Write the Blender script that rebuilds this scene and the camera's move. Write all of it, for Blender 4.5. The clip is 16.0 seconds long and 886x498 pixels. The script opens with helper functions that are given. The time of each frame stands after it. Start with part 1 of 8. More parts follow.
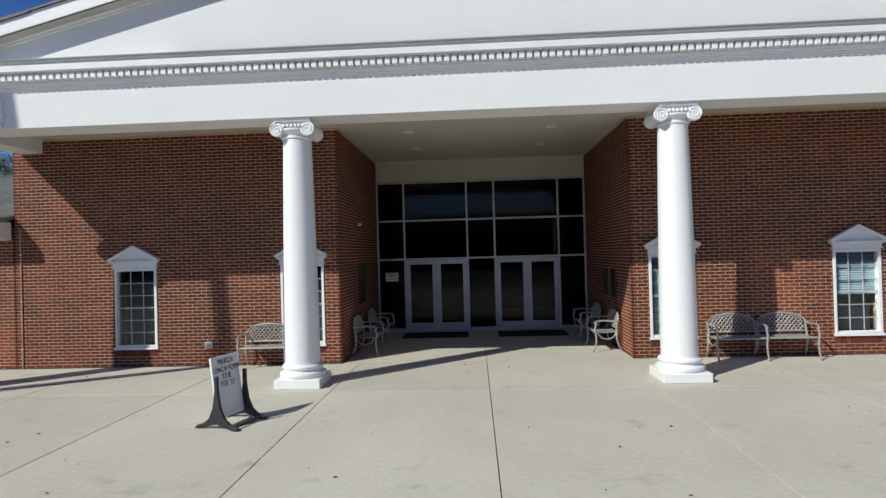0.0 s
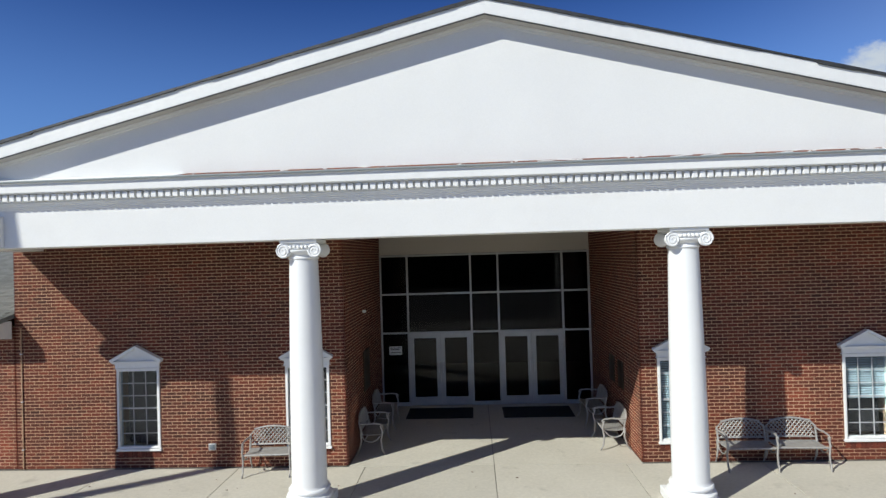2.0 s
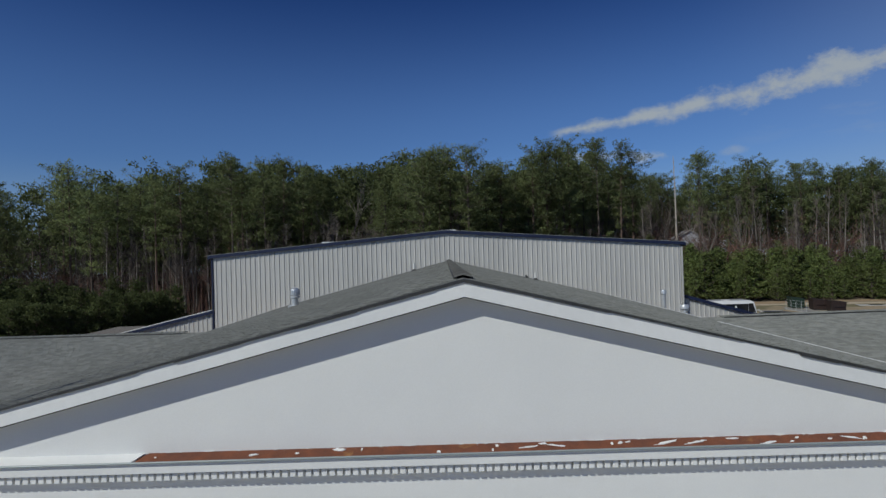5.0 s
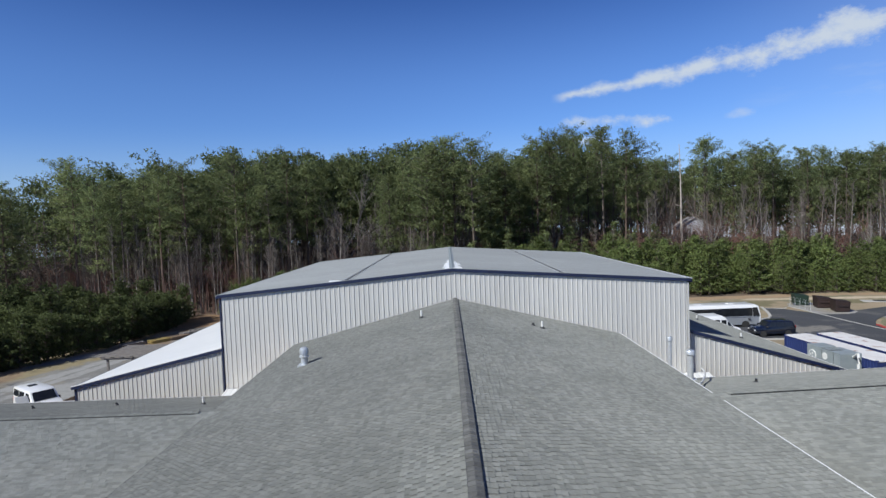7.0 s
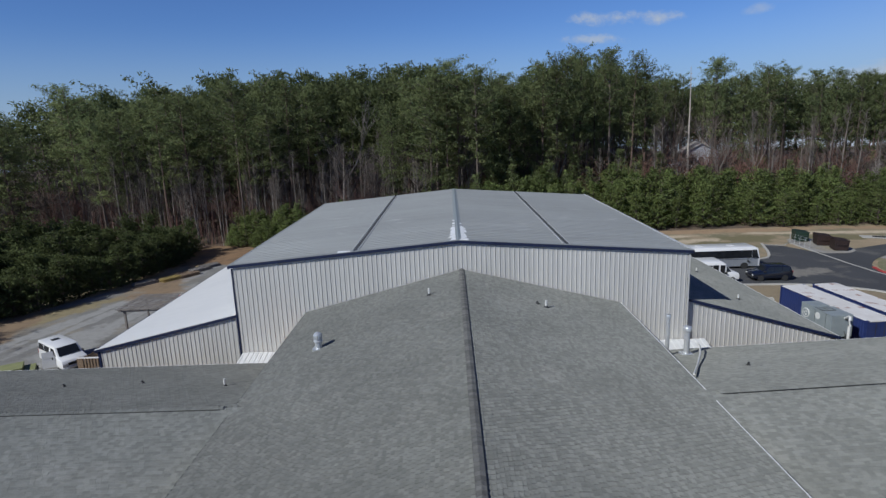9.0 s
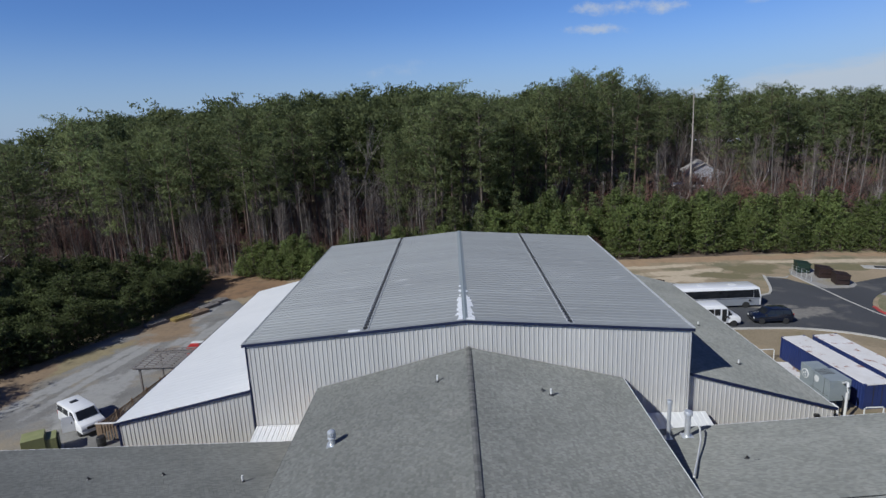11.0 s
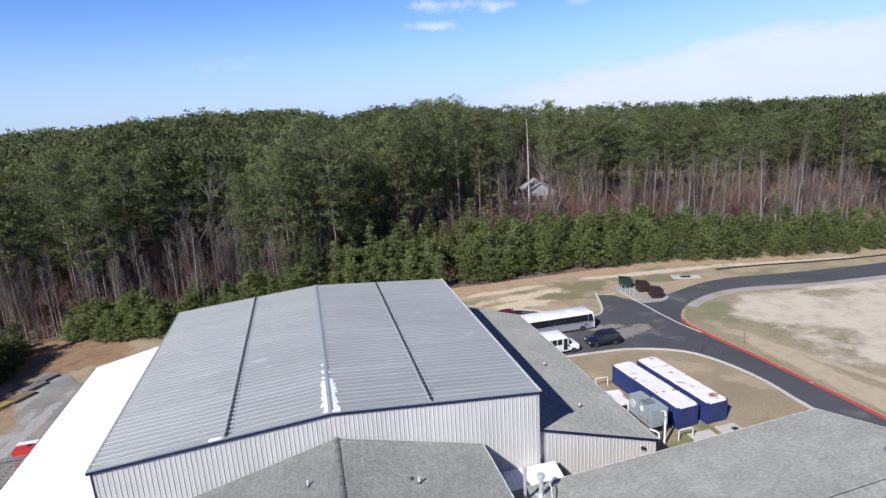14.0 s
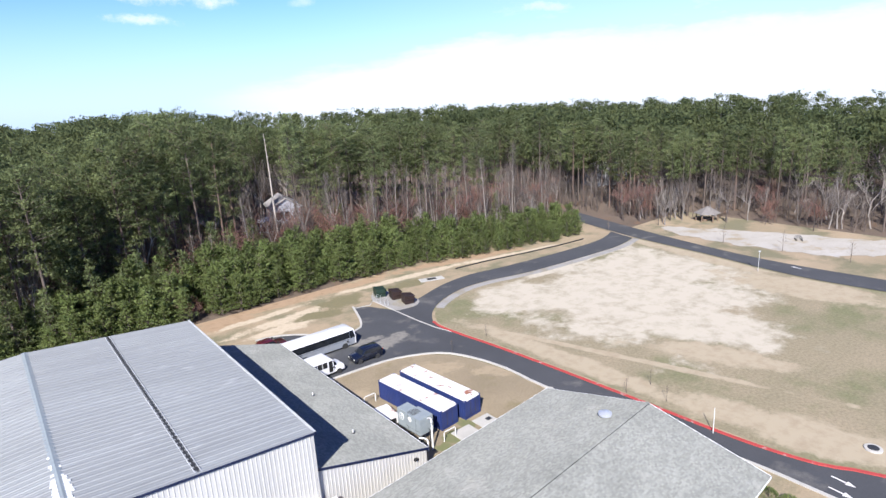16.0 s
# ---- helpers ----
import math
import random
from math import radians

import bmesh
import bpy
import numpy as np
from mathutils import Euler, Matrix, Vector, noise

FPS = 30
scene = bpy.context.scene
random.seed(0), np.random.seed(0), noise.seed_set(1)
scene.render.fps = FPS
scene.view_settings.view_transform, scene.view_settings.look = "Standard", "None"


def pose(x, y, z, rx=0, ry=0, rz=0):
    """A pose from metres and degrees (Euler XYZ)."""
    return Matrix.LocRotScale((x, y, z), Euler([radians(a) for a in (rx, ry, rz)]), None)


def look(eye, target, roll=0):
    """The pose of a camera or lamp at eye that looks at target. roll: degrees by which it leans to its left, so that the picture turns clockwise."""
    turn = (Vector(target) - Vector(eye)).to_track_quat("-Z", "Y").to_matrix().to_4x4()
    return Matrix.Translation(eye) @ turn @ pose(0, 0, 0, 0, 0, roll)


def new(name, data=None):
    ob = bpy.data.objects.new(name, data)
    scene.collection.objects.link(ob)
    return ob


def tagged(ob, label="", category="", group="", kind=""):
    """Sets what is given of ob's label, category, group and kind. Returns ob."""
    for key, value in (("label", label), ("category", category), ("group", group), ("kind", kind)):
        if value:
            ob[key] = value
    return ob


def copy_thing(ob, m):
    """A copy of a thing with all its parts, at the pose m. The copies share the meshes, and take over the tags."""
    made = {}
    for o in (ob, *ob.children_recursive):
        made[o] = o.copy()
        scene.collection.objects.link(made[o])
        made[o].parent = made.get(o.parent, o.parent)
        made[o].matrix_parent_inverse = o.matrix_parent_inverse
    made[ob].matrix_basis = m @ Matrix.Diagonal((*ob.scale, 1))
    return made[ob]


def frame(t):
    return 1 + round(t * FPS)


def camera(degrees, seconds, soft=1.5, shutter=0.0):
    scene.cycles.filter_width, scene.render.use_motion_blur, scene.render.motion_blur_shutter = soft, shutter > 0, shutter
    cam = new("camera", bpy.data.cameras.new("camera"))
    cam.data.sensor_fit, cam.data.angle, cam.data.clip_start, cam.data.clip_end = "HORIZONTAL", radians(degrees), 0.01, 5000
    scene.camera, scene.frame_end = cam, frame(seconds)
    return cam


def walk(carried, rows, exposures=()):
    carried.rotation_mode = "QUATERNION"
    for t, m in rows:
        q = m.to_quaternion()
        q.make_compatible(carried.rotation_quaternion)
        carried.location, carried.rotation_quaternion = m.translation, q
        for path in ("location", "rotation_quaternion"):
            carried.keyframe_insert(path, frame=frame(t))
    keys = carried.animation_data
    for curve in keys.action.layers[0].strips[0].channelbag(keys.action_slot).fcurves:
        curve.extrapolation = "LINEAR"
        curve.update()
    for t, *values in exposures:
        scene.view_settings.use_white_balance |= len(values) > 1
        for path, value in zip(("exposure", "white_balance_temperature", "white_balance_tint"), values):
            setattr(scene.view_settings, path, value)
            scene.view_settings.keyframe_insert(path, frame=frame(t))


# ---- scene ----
cam = camera(75.0, 16.0, 1.45)
PATH = [
    (0, (0.42, -9.602, 2.201), (0.31, -7.605, 2.216), -1.6),
    (0.5, (0.39, -9.473, 2.588), (0.278, -7.476, 2.6), -1.6),
    (1, (0.393, -9.409, 3.032), (0.28, -7.412, 3.048), -1.6),
    (1.5, (0.372, -9.479, 3.642), (0.257, -7.483, 3.66), -1.6),
    (2, (0.276, -9.516, 4.222), (0.177, -7.518, 4.244), -1.7),
    (2.5, (0.19, -9.544, 4.794), (0.147, -7.544, 4.815), -1.7),
    (3, (0.184, -9.489, 5.308), (0.188, -7.489, 5.335), -1.9),
    (3.5, (0.193, -9.485, 6.051), (0.199, -7.485, 6.078), -2.0),
    (4, (0.225, -9.471, 6.856), (0.229, -7.471, 6.882), -2.0),
    (4.5, (0.272, -9.37, 7.75), (0.274, -7.37, 7.771), -1.9),
    (5, (0.291, -9.197, 8.707), (0.289, -7.197, 8.726), -1.7),
    (7.3, (0.202, -9.145, 13.783), (0.183, -7.151, 13.628), -2.2),
    (7.5, (0.159, -9.145, 14.154), (0.137, -7.155, 13.952), -2.2),
    (8, (0.093, -9.164, 15.086), (0.064, -7.189, 14.771), -2.2),
    (8.2, (0.072, -9.111, 15.485), (0.041, -7.144, 15.125), -2.1),
    (10.3, (0.051, -9.044, 21.055), (0.009, -7.093, 20.618), -2.5),
    (10.5, (0.122, -9.007, 21.64), (0.077, -7.056, 21.203), -2.6),
    (11, (0.038, -8.87, 23.149), (-0.007, -6.921, 22.705), -2.6),
    (11.5, (0.093, -8.675, 24.639), (0.047, -6.727, 24.187), -2.7),
    (12, (0.104, -8.566, 25.824), (0.057, -6.619, 25.369), -2.7),
    (12.5, (0.118, -8.458, 27.016), (0.088, -6.512, 26.555), -2.8),
    (13, (0.158, -8.439, 27.896), (0.234, -6.496, 27.431), -3.0),
    (13.5, (0.314, -8.641, 28.843), (0.568, -6.715, 28.367), -3.3),
    (14, (0.379, -8.606, 29.495), (0.823, -6.716, 29.012), -3.4),
    (14.5, (0.384, -8.501, 30.251), (1.026, -6.672, 29.755), -3.4),
    (15, (0.486, -8.232, 30.751), (1.322, -6.486, 30.247), -3.6),
    (15.5, (0.398, -8.064, 31.412), (1.412, -6.418, 30.898), -3.5),
    (16, (0.341, -7.886, 31.967), (1.542, -6.375, 31.442), -3.2),
]
EXPO = [
    (0.0, -0.12, 6400, 3),
    (0.5, 0.0, 6400, 3),
    (1.5, 0.26, 6400, 3),
    (2.0, 0.08, 6400, 3),
    (2.5, -0.26, 6350, 3),
    (3.5, -0.86, 6300, 2),
    (4.0, -1.20, 6300, 2),
    (4.5, -1.13, 6300, 2),
    (5.0, -0.74, 6300, 2),
    (7.3, 0.14, 6150, 5),
    (8.2, -0.22, 6100, 5),
    (10.3, -0.38, 6050, 6),
    (11.0, -0.20, 6050, 6),
    (12.5, 0.28, 6200, 8),
    (14.5, 0.62, 6250, 11),
    (16.0, 0.95, 6200, 11),
]
walk(cam, [(t, look(eye, target, roll)) for t, eye, target, roll in PATH], EXPO)

# ---- world and sun ----
SUN = Vector((1.15, 1.0, -1.195)).normalized()
world = bpy.data.worlds.new("daylight")
scene.world = world
world.use_nodes = True
wn, wl = world.node_tree.nodes, world.node_tree.links
sky = wn.new("ShaderNodeTexSky")
sky.sky_type, sky.sun_disc = "NISHITA", False
sky.sun_elevation = math.asin(-SUN.z)
sky.sun_rotation = math.atan2(-SUN.x, -SUN.y)
sky.altitude, sky.air_density, sky.dust_density, sky.ozone_density = 300, 1.0, 0.15, 3.5
wtc = wn.new("ShaderNodeTexCoord")
# thin wind-drawn clouds, denser to the north-east
wmap = wn.new("ShaderNodeMapping")
wmap.inputs["Rotation"].default_value = (0, 0, radians(40))
wmap.inputs["Scale"].default_value = (1.3, 3.2, 9.0)
wl.new(wtc.outputs["Generated"], wmap.inputs["Vector"])
cn = wn.new("ShaderNodeTexNoise")
cn.inputs["Scale"].default_value, cn.inputs["Detail"].default_value, cn.inputs["Roughness"].default_value = 1.6, 8, 0.62
wl.new(wmap.outputs["Vector"], cn.inputs["Vector"])
cr = wn.new("ShaderNodeValToRGB")
cr.color_ramp.elements[0].position, cr.color_ramp.elements[1].position = 0.53, 0.72
wl.new(cn.outputs["Fac"], cr.inputs["Fac"])
sep = wn.new("ShaderNodeSeparateXYZ")
wl.new(wtc.outputs["Generated"], sep.inputs["Vector"])
east = wn.new("ShaderNodeMapRange")
east.inputs["From Min"].default_value, east.inputs["From Max"].default_value = 0.42, 0.9
east.inputs["To Min"].default_value, east.inputs["To Max"].default_value = 0.0, 0.8
wl.new(sep.outputs["X"], east.inputs["Value"])
cm = wn.new("ShaderNodeMath")
cm.operation = "MULTIPLY"
wl.new(cr.outputs["Color"], cm.inputs[0])
wl.new(east.outputs["Result"], cm.inputs[1])
# high veil over the east
veil = wn.new("ShaderNodeMapRange")
veil.interpolation_type = "SMOOTHSTEP"
veil.inputs["From Min"].default_value, veil.inputs["From Max"].default_value = 0.35, 0.95
veil.inputs["To Min"].default_value, veil.inputs["To Max"].default_value = 0.0, 0.25
wl.new(sep.outputs["X"], veil.inputs["Value"])
cmx = wn.new("ShaderNodeMath")
cmx.operation = "MAXIMUM"
wl.new(cm.outputs[0], cmx.inputs[0])
wl.new(veil.outputs["Result"], cmx.inputs[1])


def wmath(op, a, b):
    q = wn.new("ShaderNodeMath")
    q.operation = op
    for i, v in enumerate((a, b)):
        if isinstance(v, (int, float)):
            q.inputs[i].default_value = v
        else:
            wl.new(v, q.inputs[i])
    return q.outputs[0]


def wdot(v):
    q = wn.new("ShaderNodeVectorMath")
    q.operation = "DOT_PRODUCT"
    wl.new(wtc.outputs["Generated"], q.inputs[0])
    q.inputs[1].default_value = v
    return q.outputs["Value"]


def wstep(x, lo, hi, top=1.0):
    q = wn.new("ShaderNodeMapRange")
    q.interpolation_type = "SMOOTHSTEP"
    q.inputs["From Min"].default_value, q.inputs["From Max"].default_value, q.inputs["To Max"].default_value = lo, hi, top
    wl.new(x, q.inputs["Value"])
    return q.outputs["Result"]


# clouds placed by bearing and height, in degrees: a long streak rising to the east, small puffs, and a broad pale sheet low in the north-east
bearing = wmath("MULTIPLY", wmath("ARCTAN2", sep.outputs["X"], sep.outputs["Y"]), 57.2958)
height = wmath("MULTIPLY", wmath("ARCSINE", sep.outputs["Z"], 0), 57.2958)


def wnoise(scale, detail, rough, squash):
    mp = wn.new("ShaderNodeMapping")
    mp.inputs["Scale"].default_value = (1, 1, squash)
    wl.new(wtc.outputs["Generated"], mp.inputs["Vector"])
    q = wn.new("ShaderNodeTexNoise")
    q.inputs["Scale"].default_value, q.inputs["Detail"].default_value, q.inputs["Roughness"].default_value = scale, detail, rough
    wl.new(mp.outputs["Vector"], q.inputs["Vector"])
    return wmath("SUBTRACT", q.outputs["Fac"], 0.5)


billow, wisp = wnoise(21, 9, 0.66, 1.5), wnoise(7, 9, 0.68, 4.0)


def patch(az, el, wide, tall, lean, strength, ragged):
    """A soft-edged cloud at a bearing and height, with half-sizes and a lean."""
    dx = wmath("DIVIDE", wmath("SUBTRACT", bearing, az), wide)
    dy = wmath("DIVIDE", wmath("SUBTRACT", wmath("SUBTRACT", height, el), wmath("MULTIPLY", wmath("SUBTRACT", bearing, az), lean)), tall)
    near = wmath("SUBTRACT", 1.0, wmath("ADD", wmath("MULTIPLY", dx, dx), wmath("MULTIPLY", dy, dy)))
    return wstep(wmath("ADD", near, wmath("MULTIPLY", billow, ragged)), 0.0, 1.7, strength)


run = wmath("SUBTRACT", bearing, 11.0)
off = wmath("ABSOLUTE", wmath("SUBTRACT", height, wmath("ADD", 11.3, wmath("MULTIPLY", run, 0.108))), 0)
half = wmath("ADD", 0.48, wmath("MULTIPLY", wmath("MAXIMUM", run, 0.0), 0.060))
streak = wmath("ADD", wmath("SUBTRACT", 0.9, wmath("DIVIDE", off, half)), wmath("MULTIPLY", billow, 2.6))
band = wmath("MULTIPLY", wstep(streak, -0.1, 1.0, 0.92), wmath("MULTIPLY", wstep(run, -0.6, 1.6), wmath("SUBTRACT", 1.0, wstep(run, 28, 48))))
top_edge = wmath("MINIMUM", wmath("ADD", 0.4, wmath("MULTIPLY", wmath("SUBTRACT", bearing, 16.0), 0.165)), 4.9)
under = wmath("ADD", wmath("SUBTRACT", top_edge, height), wmath("MULTIPLY", wisp, 3.2))
sheet_fac = wmath("MULTIPLY", wstep(under, -0.6, 1.1, 0.80), wmath("MULTIPLY", wstep(bearing, 14, 26), wmath("ADD", 0.95, wmath("MULTIPLY", wisp, 0.5))))
clouds = wmath("MAXIMUM", cmx.outputs[0], wmath("MAXIMUM", band, sheet_fac))
for spec in ((16.3, 8.75, 5.0, 0.75, -0.05, 0.9, 4.5), (13.6, 7.1, 3.4, 0.55, -0.06, 0.85, 4.5), (48.5, 7.0, 4.0, 0.5, -0.05, 0.6, 4.5), (-4.8, 4.6, 4.2, 0.8, 0.08, 0.35, 4.5), (27, 8.4, 1.4, 0.5, 0.0, 0.4, 4.5)):
    clouds = wmath("MAXIMUM", clouds, patch(*spec))
wmix = wn.new("ShaderNodeMixRGB")
wmix.inputs["Color2"].default_value = (8.0, 8.4, 9.2, 1)
wl.new(clouds, wmix.inputs["Fac"])
tint = wn.new("ShaderNodeMixRGB")
tint.blend_type = "MULTIPLY"
tint.inputs["Fac"].default_value, tint.inputs["Color2"].default_value = 1.0, (0.80, 1.00, 1.52, 1)
wl.new(sky.outputs["Color"], tint.inputs["Color1"])
# deeper blue overhead, pale towards the horizon
deep = wn.new("ShaderNodeMixRGB")
deep.blend_type = "MULTIPLY"
deep.inputs["Color2"].default_value = (0.14, 0.30, 0.54, 1)
wl.new(wstep(wdot((0, 0, 1)), 0.21, 0.53), deep.inputs["Fac"])
wl.new(tint.outputs["Color"], deep.inputs["Color1"])
haze = wn.new("ShaderNodeMixRGB")
haze.inputs["Color2"].default_value = (5.2, 6.7, 9.2, 1)
wl.new(wmath("SUBTRACT", 0.75, wstep(wdot((0, 0, 1)), -0.02, 0.17, 0.75)), haze.inputs["Fac"])
wl.new(deep.outputs["Color"], haze.inputs["Color1"])
wl.new(haze.outputs["Color"], wmix.inputs["Color1"])
wn["Background"].inputs["Strength"].default_value = 0.073
wl.new(wmix.outputs["Color"], wn["Background"].inputs["Color"])

lamp = bpy.data.lights.new("sun", "SUN")
lamp.energy, lamp.angle, lamp.color = 4.8, radians(0.53), (1.0, 0.955, 0.89)
sun = new("sun", lamp)
sun.matrix_world = look((-60, -50, 60), Vector((-60, -50, 60)) + SUN)


# ---- materials ----
def material(name, a, b=None, scale=2.0, rough=0.7, metal=0.0, grain=0.12, gscale=40.0, bump=0.0, bscale=60.0, rand=0.0, island=0.0, spots=None, coat=0.0, stretch=(1, 1, 1), local=False):
    """Two tones mixed by a broad noise, a fine grain over them, relief, and piece-to-piece change of tone."""
    m = bpy.data.materials.new(name)
    m.use_nodes = True
    n, l = m.node_tree.nodes, m.node_tree.links
    p = n["Principled BSDF"]
    p.inputs["Roughness"].default_value, p.inputs["Metallic"].default_value = rough, metal
    p.inputs["Coat Weight"].default_value = coat
    if local:
        src = n.new("ShaderNodeTexCoord").outputs["Object"]
    else:
        src = n.new("ShaderNodeNewGeometry").outputs["Position"]
    mp = n.new("ShaderNodeMapping")
    mp.inputs["Scale"].default_value = stretch
    l.new(src, mp.inputs["Vector"])
    vec = mp.outputs["Vector"]

    def noise_at(s, d=5.0, r=0.6):
        t = n.new("ShaderNodeTexNoise")
        t.inputs["Scale"].default_value, t.inputs["Detail"].default_value, t.inputs["Roughness"].default_value = s, d, r
        l.new(vec, t.inputs["Vector"])
        return t.outputs["Fac"]

    def ramp(fac, lo, hi, c0, c1):
        r = n.new("ShaderNodeMapRange")
        r.inputs["From Min"].default_value, r.inputs["From Max"].default_value = lo, hi
        r.inputs["To Min"].default_value, r.inputs["To Max"].default_value = c0, c1
        l.new(fac, r.inputs["Value"])
        return r.outputs["Result"]

    def mix(fac, c0, c1, kind="MIX"):
        x = n.new("ShaderNodeMixRGB")
        x.blend_type = kind
        if isinstance(fac, float):
            x.inputs["Fac"].default_value = fac
        else:
            l.new(fac, x.inputs["Fac"])
        for k, c in (("Color1", c0), ("Color2", c1)):
            if isinstance(c, tuple):
                x.inputs[k].default_value = (*c, 1)
            else:
                l.new(c, x.inputs[k])
        return x.outputs["Color"]

    col = mix(ramp(noise_at(scale), 0.35, 0.65, 0, 1), a, b or tuple(v * 0.8 for v in a))
    if spots:
        sc, lo, hi, c = spots
        col = mix(ramp(noise_at(sc, 6.0), lo, hi, 0, 1), col, c)
    gr = ramp(noise_at(gscale, 4.0, 0.7), 0.25, 0.75, 1 - grain, 1 + grain)
    col = mix(1.0, col, gr, "MULTIPLY")
    if rand:
        oi = n.new("ShaderNodeObjectInfo")
        col = mix(1.0, col, ramp(oi.outputs["Random"], 0, 1, 1 - rand, 1 + rand), "MULTIPLY")
    if island:
        gi = n.new("ShaderNodeNewGeometry")
        col = mix(1.0, col, ramp(gi.outputs["Random Per Island"], 0, 1, 1 - island, 1 + island), "MULTIPLY")
    l.new(col, p.inputs["Base Color"])
    if bump:
        bn = n.new("ShaderNodeBump")
        bn.inputs["Strength"].default_value, bn.inputs["Distance"].default_value = bump, 0.02
        l.new(noise_at(bscale, 6.0, 0.65), bn.inputs["Height"])
        l.new(bn.outputs["Normal"], p.inputs["Normal"])
    return m


def worn_into(m, patches, a, b, scale=0.09):
    """Bare earth that shows through a ground cover in ragged patches (centre, radii, turn), with soft worn edges."""
    n, l = m.node_tree.nodes, m.node_tree.links
    p = n["Principled BSDF"]
    cover = p.inputs["Base Color"].links[0].from_socket
    pos = n.new("ShaderNodeNewGeometry").outputs["Position"]

    def math_node(op, x, y):
        q = n.new("ShaderNodeMath")
        q.operation = op
        for i, v in enumerate((x, y)):
            if isinstance(v, (int, float)):
                q.inputs[i].default_value = v
            else:
                l.new(v, q.inputs[i])
        return q.outputs[0]

    def noise_at(s, d, r=0.62):
        t = n.new("ShaderNodeTexNoise")
        t.inputs["Scale"].default_value, t.inputs["Detail"].default_value, t.inputs["Roughness"].default_value = s, d, r
        l.new(pos, t.inputs["Vector"])
        return t.outputs["Fac"]

    total = None
    for cx, cy, rx, ry, turn in patches:
        mp = n.new("ShaderNodeMapping")
        mp.vector_type = "TEXTURE"
        mp.inputs["Location"].default_value, mp.inputs["Rotation"].default_value, mp.inputs["Scale"].default_value = (cx, cy, 0), (0, 0, radians(turn)), (rx, ry, 1000)
        l.new(pos, mp.inputs["Vector"])
        ln = n.new("ShaderNodeVectorMath")
        ln.operation = "LENGTH"
        l.new(mp.outputs["Vector"], ln.inputs[0])
        near = math_node("SUBTRACT", 1.0, ln.outputs["Value"])
        total = near if total is None else math_node("MAXIMUM", total, near)
    rough_edge = math_node("ADD", total, math_node("MULTIPLY", math_node("SUBTRACT", noise_at(scale, 9, 0.70), 0.5), 2.6))
    fac = n.new("ShaderNodeMapRange")
    fac.interpolation_type = "SMOOTHSTEP"
    fac.inputs["From Min"].default_value, fac.inputs["From Max"].default_value = -0.14, 0.28
    l.new(rough_edge, fac.inputs["Value"])
    soil = n.new("ShaderNodeMixRGB")
    soil.inputs["Color1"].default_value, soil.inputs["Color2"].default_value = (*a, 1), (*b, 1)
    sm = n.new("ShaderNodeMapRange")
    sm.inputs["From Min"].default_value, sm.inputs["From Max"].default_value = 0.47, 0.68
    l.new(noise_at(scale * 3, 9, 0.7), sm.inputs["Value"])
    l.new(sm.outputs["Result"], soil.inputs["Fac"])
    mx = n.new("ShaderNodeMixRGB")
    l.new(fac.outputs["Result"], mx.inputs["Fac"])
    l.new(cover, mx.inputs["Color1"])
    l.new(soil.outputs["Color"], mx.inputs["Color2"])
    l.new(mx.outputs["Color"], p.inputs["Base Color"])


WHITE = material("white_paint", (0.80, 0.80, 0.79), (0.74, 0.745, 0.74), 0.8, 0.55, grain=0.03, gscale=9, bump=0.06, bscale=30, spots=(0.9, 0.66, 0.8, (0.66, 0.65, 0.62)))
STUCCO = material("stucco", (0.79, 0.79, 0.78), (0.75, 0.75, 0.745), 0.35, 0.8, grain=0.04, gscale=60, bump=0.25, bscale=220, spots=(0.5, 0.62, 0.8, (0.71, 0.70, 0.68)))
COLUMN = material("column_paint", (0.81, 0.81, 0.81), (0.78, 0.785, 0.78), 1.5, 0.42, grain=0.02, gscale=12, bump=0.03, bscale=20, spots=(3.0, 0.68, 0.8, (0.7, 0.69, 0.66)))
CEIL = material("ceiling_paint", (0.54, 0.505, 0.445), (0.50, 0.465, 0.41), 0.5, 0.85, grain=0.03, bump=0.1, bscale=150)
SOFFIT = material("grey_soffit", (0.47, 0.455, 0.42), (0.39, 0.375, 0.345), 0.9, 0.8, grain=0.08, gscale=9, spots=(0.7, 0.58, 0.75, (0.33, 0.31, 0.28)))
BRICK = material("brick", (0.162, 0.0330, 0.0142), (0.100, 0.0235, 0.0122), 1.2, 0.85, grain=0.26, gscale=45, bump=0.5, bscale=130, rand=0.30, island=0.34, spots=(9.0, 0.6, 0.75, (0.12, 0.036, 0.024)))
MORTAR = material("mortar", (0.585, 0.390, 0.250), (0.475, 0.305, 0.198), 2.0, 0.95, grain=0.15, gscale=80, bump=0.4, bscale=200)
CONCRETE = material("concrete", (0.545, 0.515, 0.440), (0.475, 0.447, 0.380), 0.35, 0.88, grain=0.10, gscale=14, bump=0.25, bscale=160, rand=0.05, spots=(1.6, 0.60, 0.78, (0.34, 0.32, 0.27)))
JOINT = material("joint_filler", (0.20, 0.185, 0.165), (0.14, 0.13, 0.115), 0.8, 0.95, grain=0.2, gscale=9)
ALU = material("door_aluminium", (0.47, 0.48, 0.49), (0.42, 0.43, 0.44), 3, 0.4, 0.35, grain=0.04)
BENCHM = material("cast_aluminium", (0.41, 0.395, 0.375), (0.32, 0.307, 0.29), 9, 0.5, 0.25, grain=0.12, gscale=60, local=True)
BLACK = material("black_plastic", (0.018, 0.018, 0.02), (0.03, 0.03, 0.03), 6, 0.5, grain=0.2)
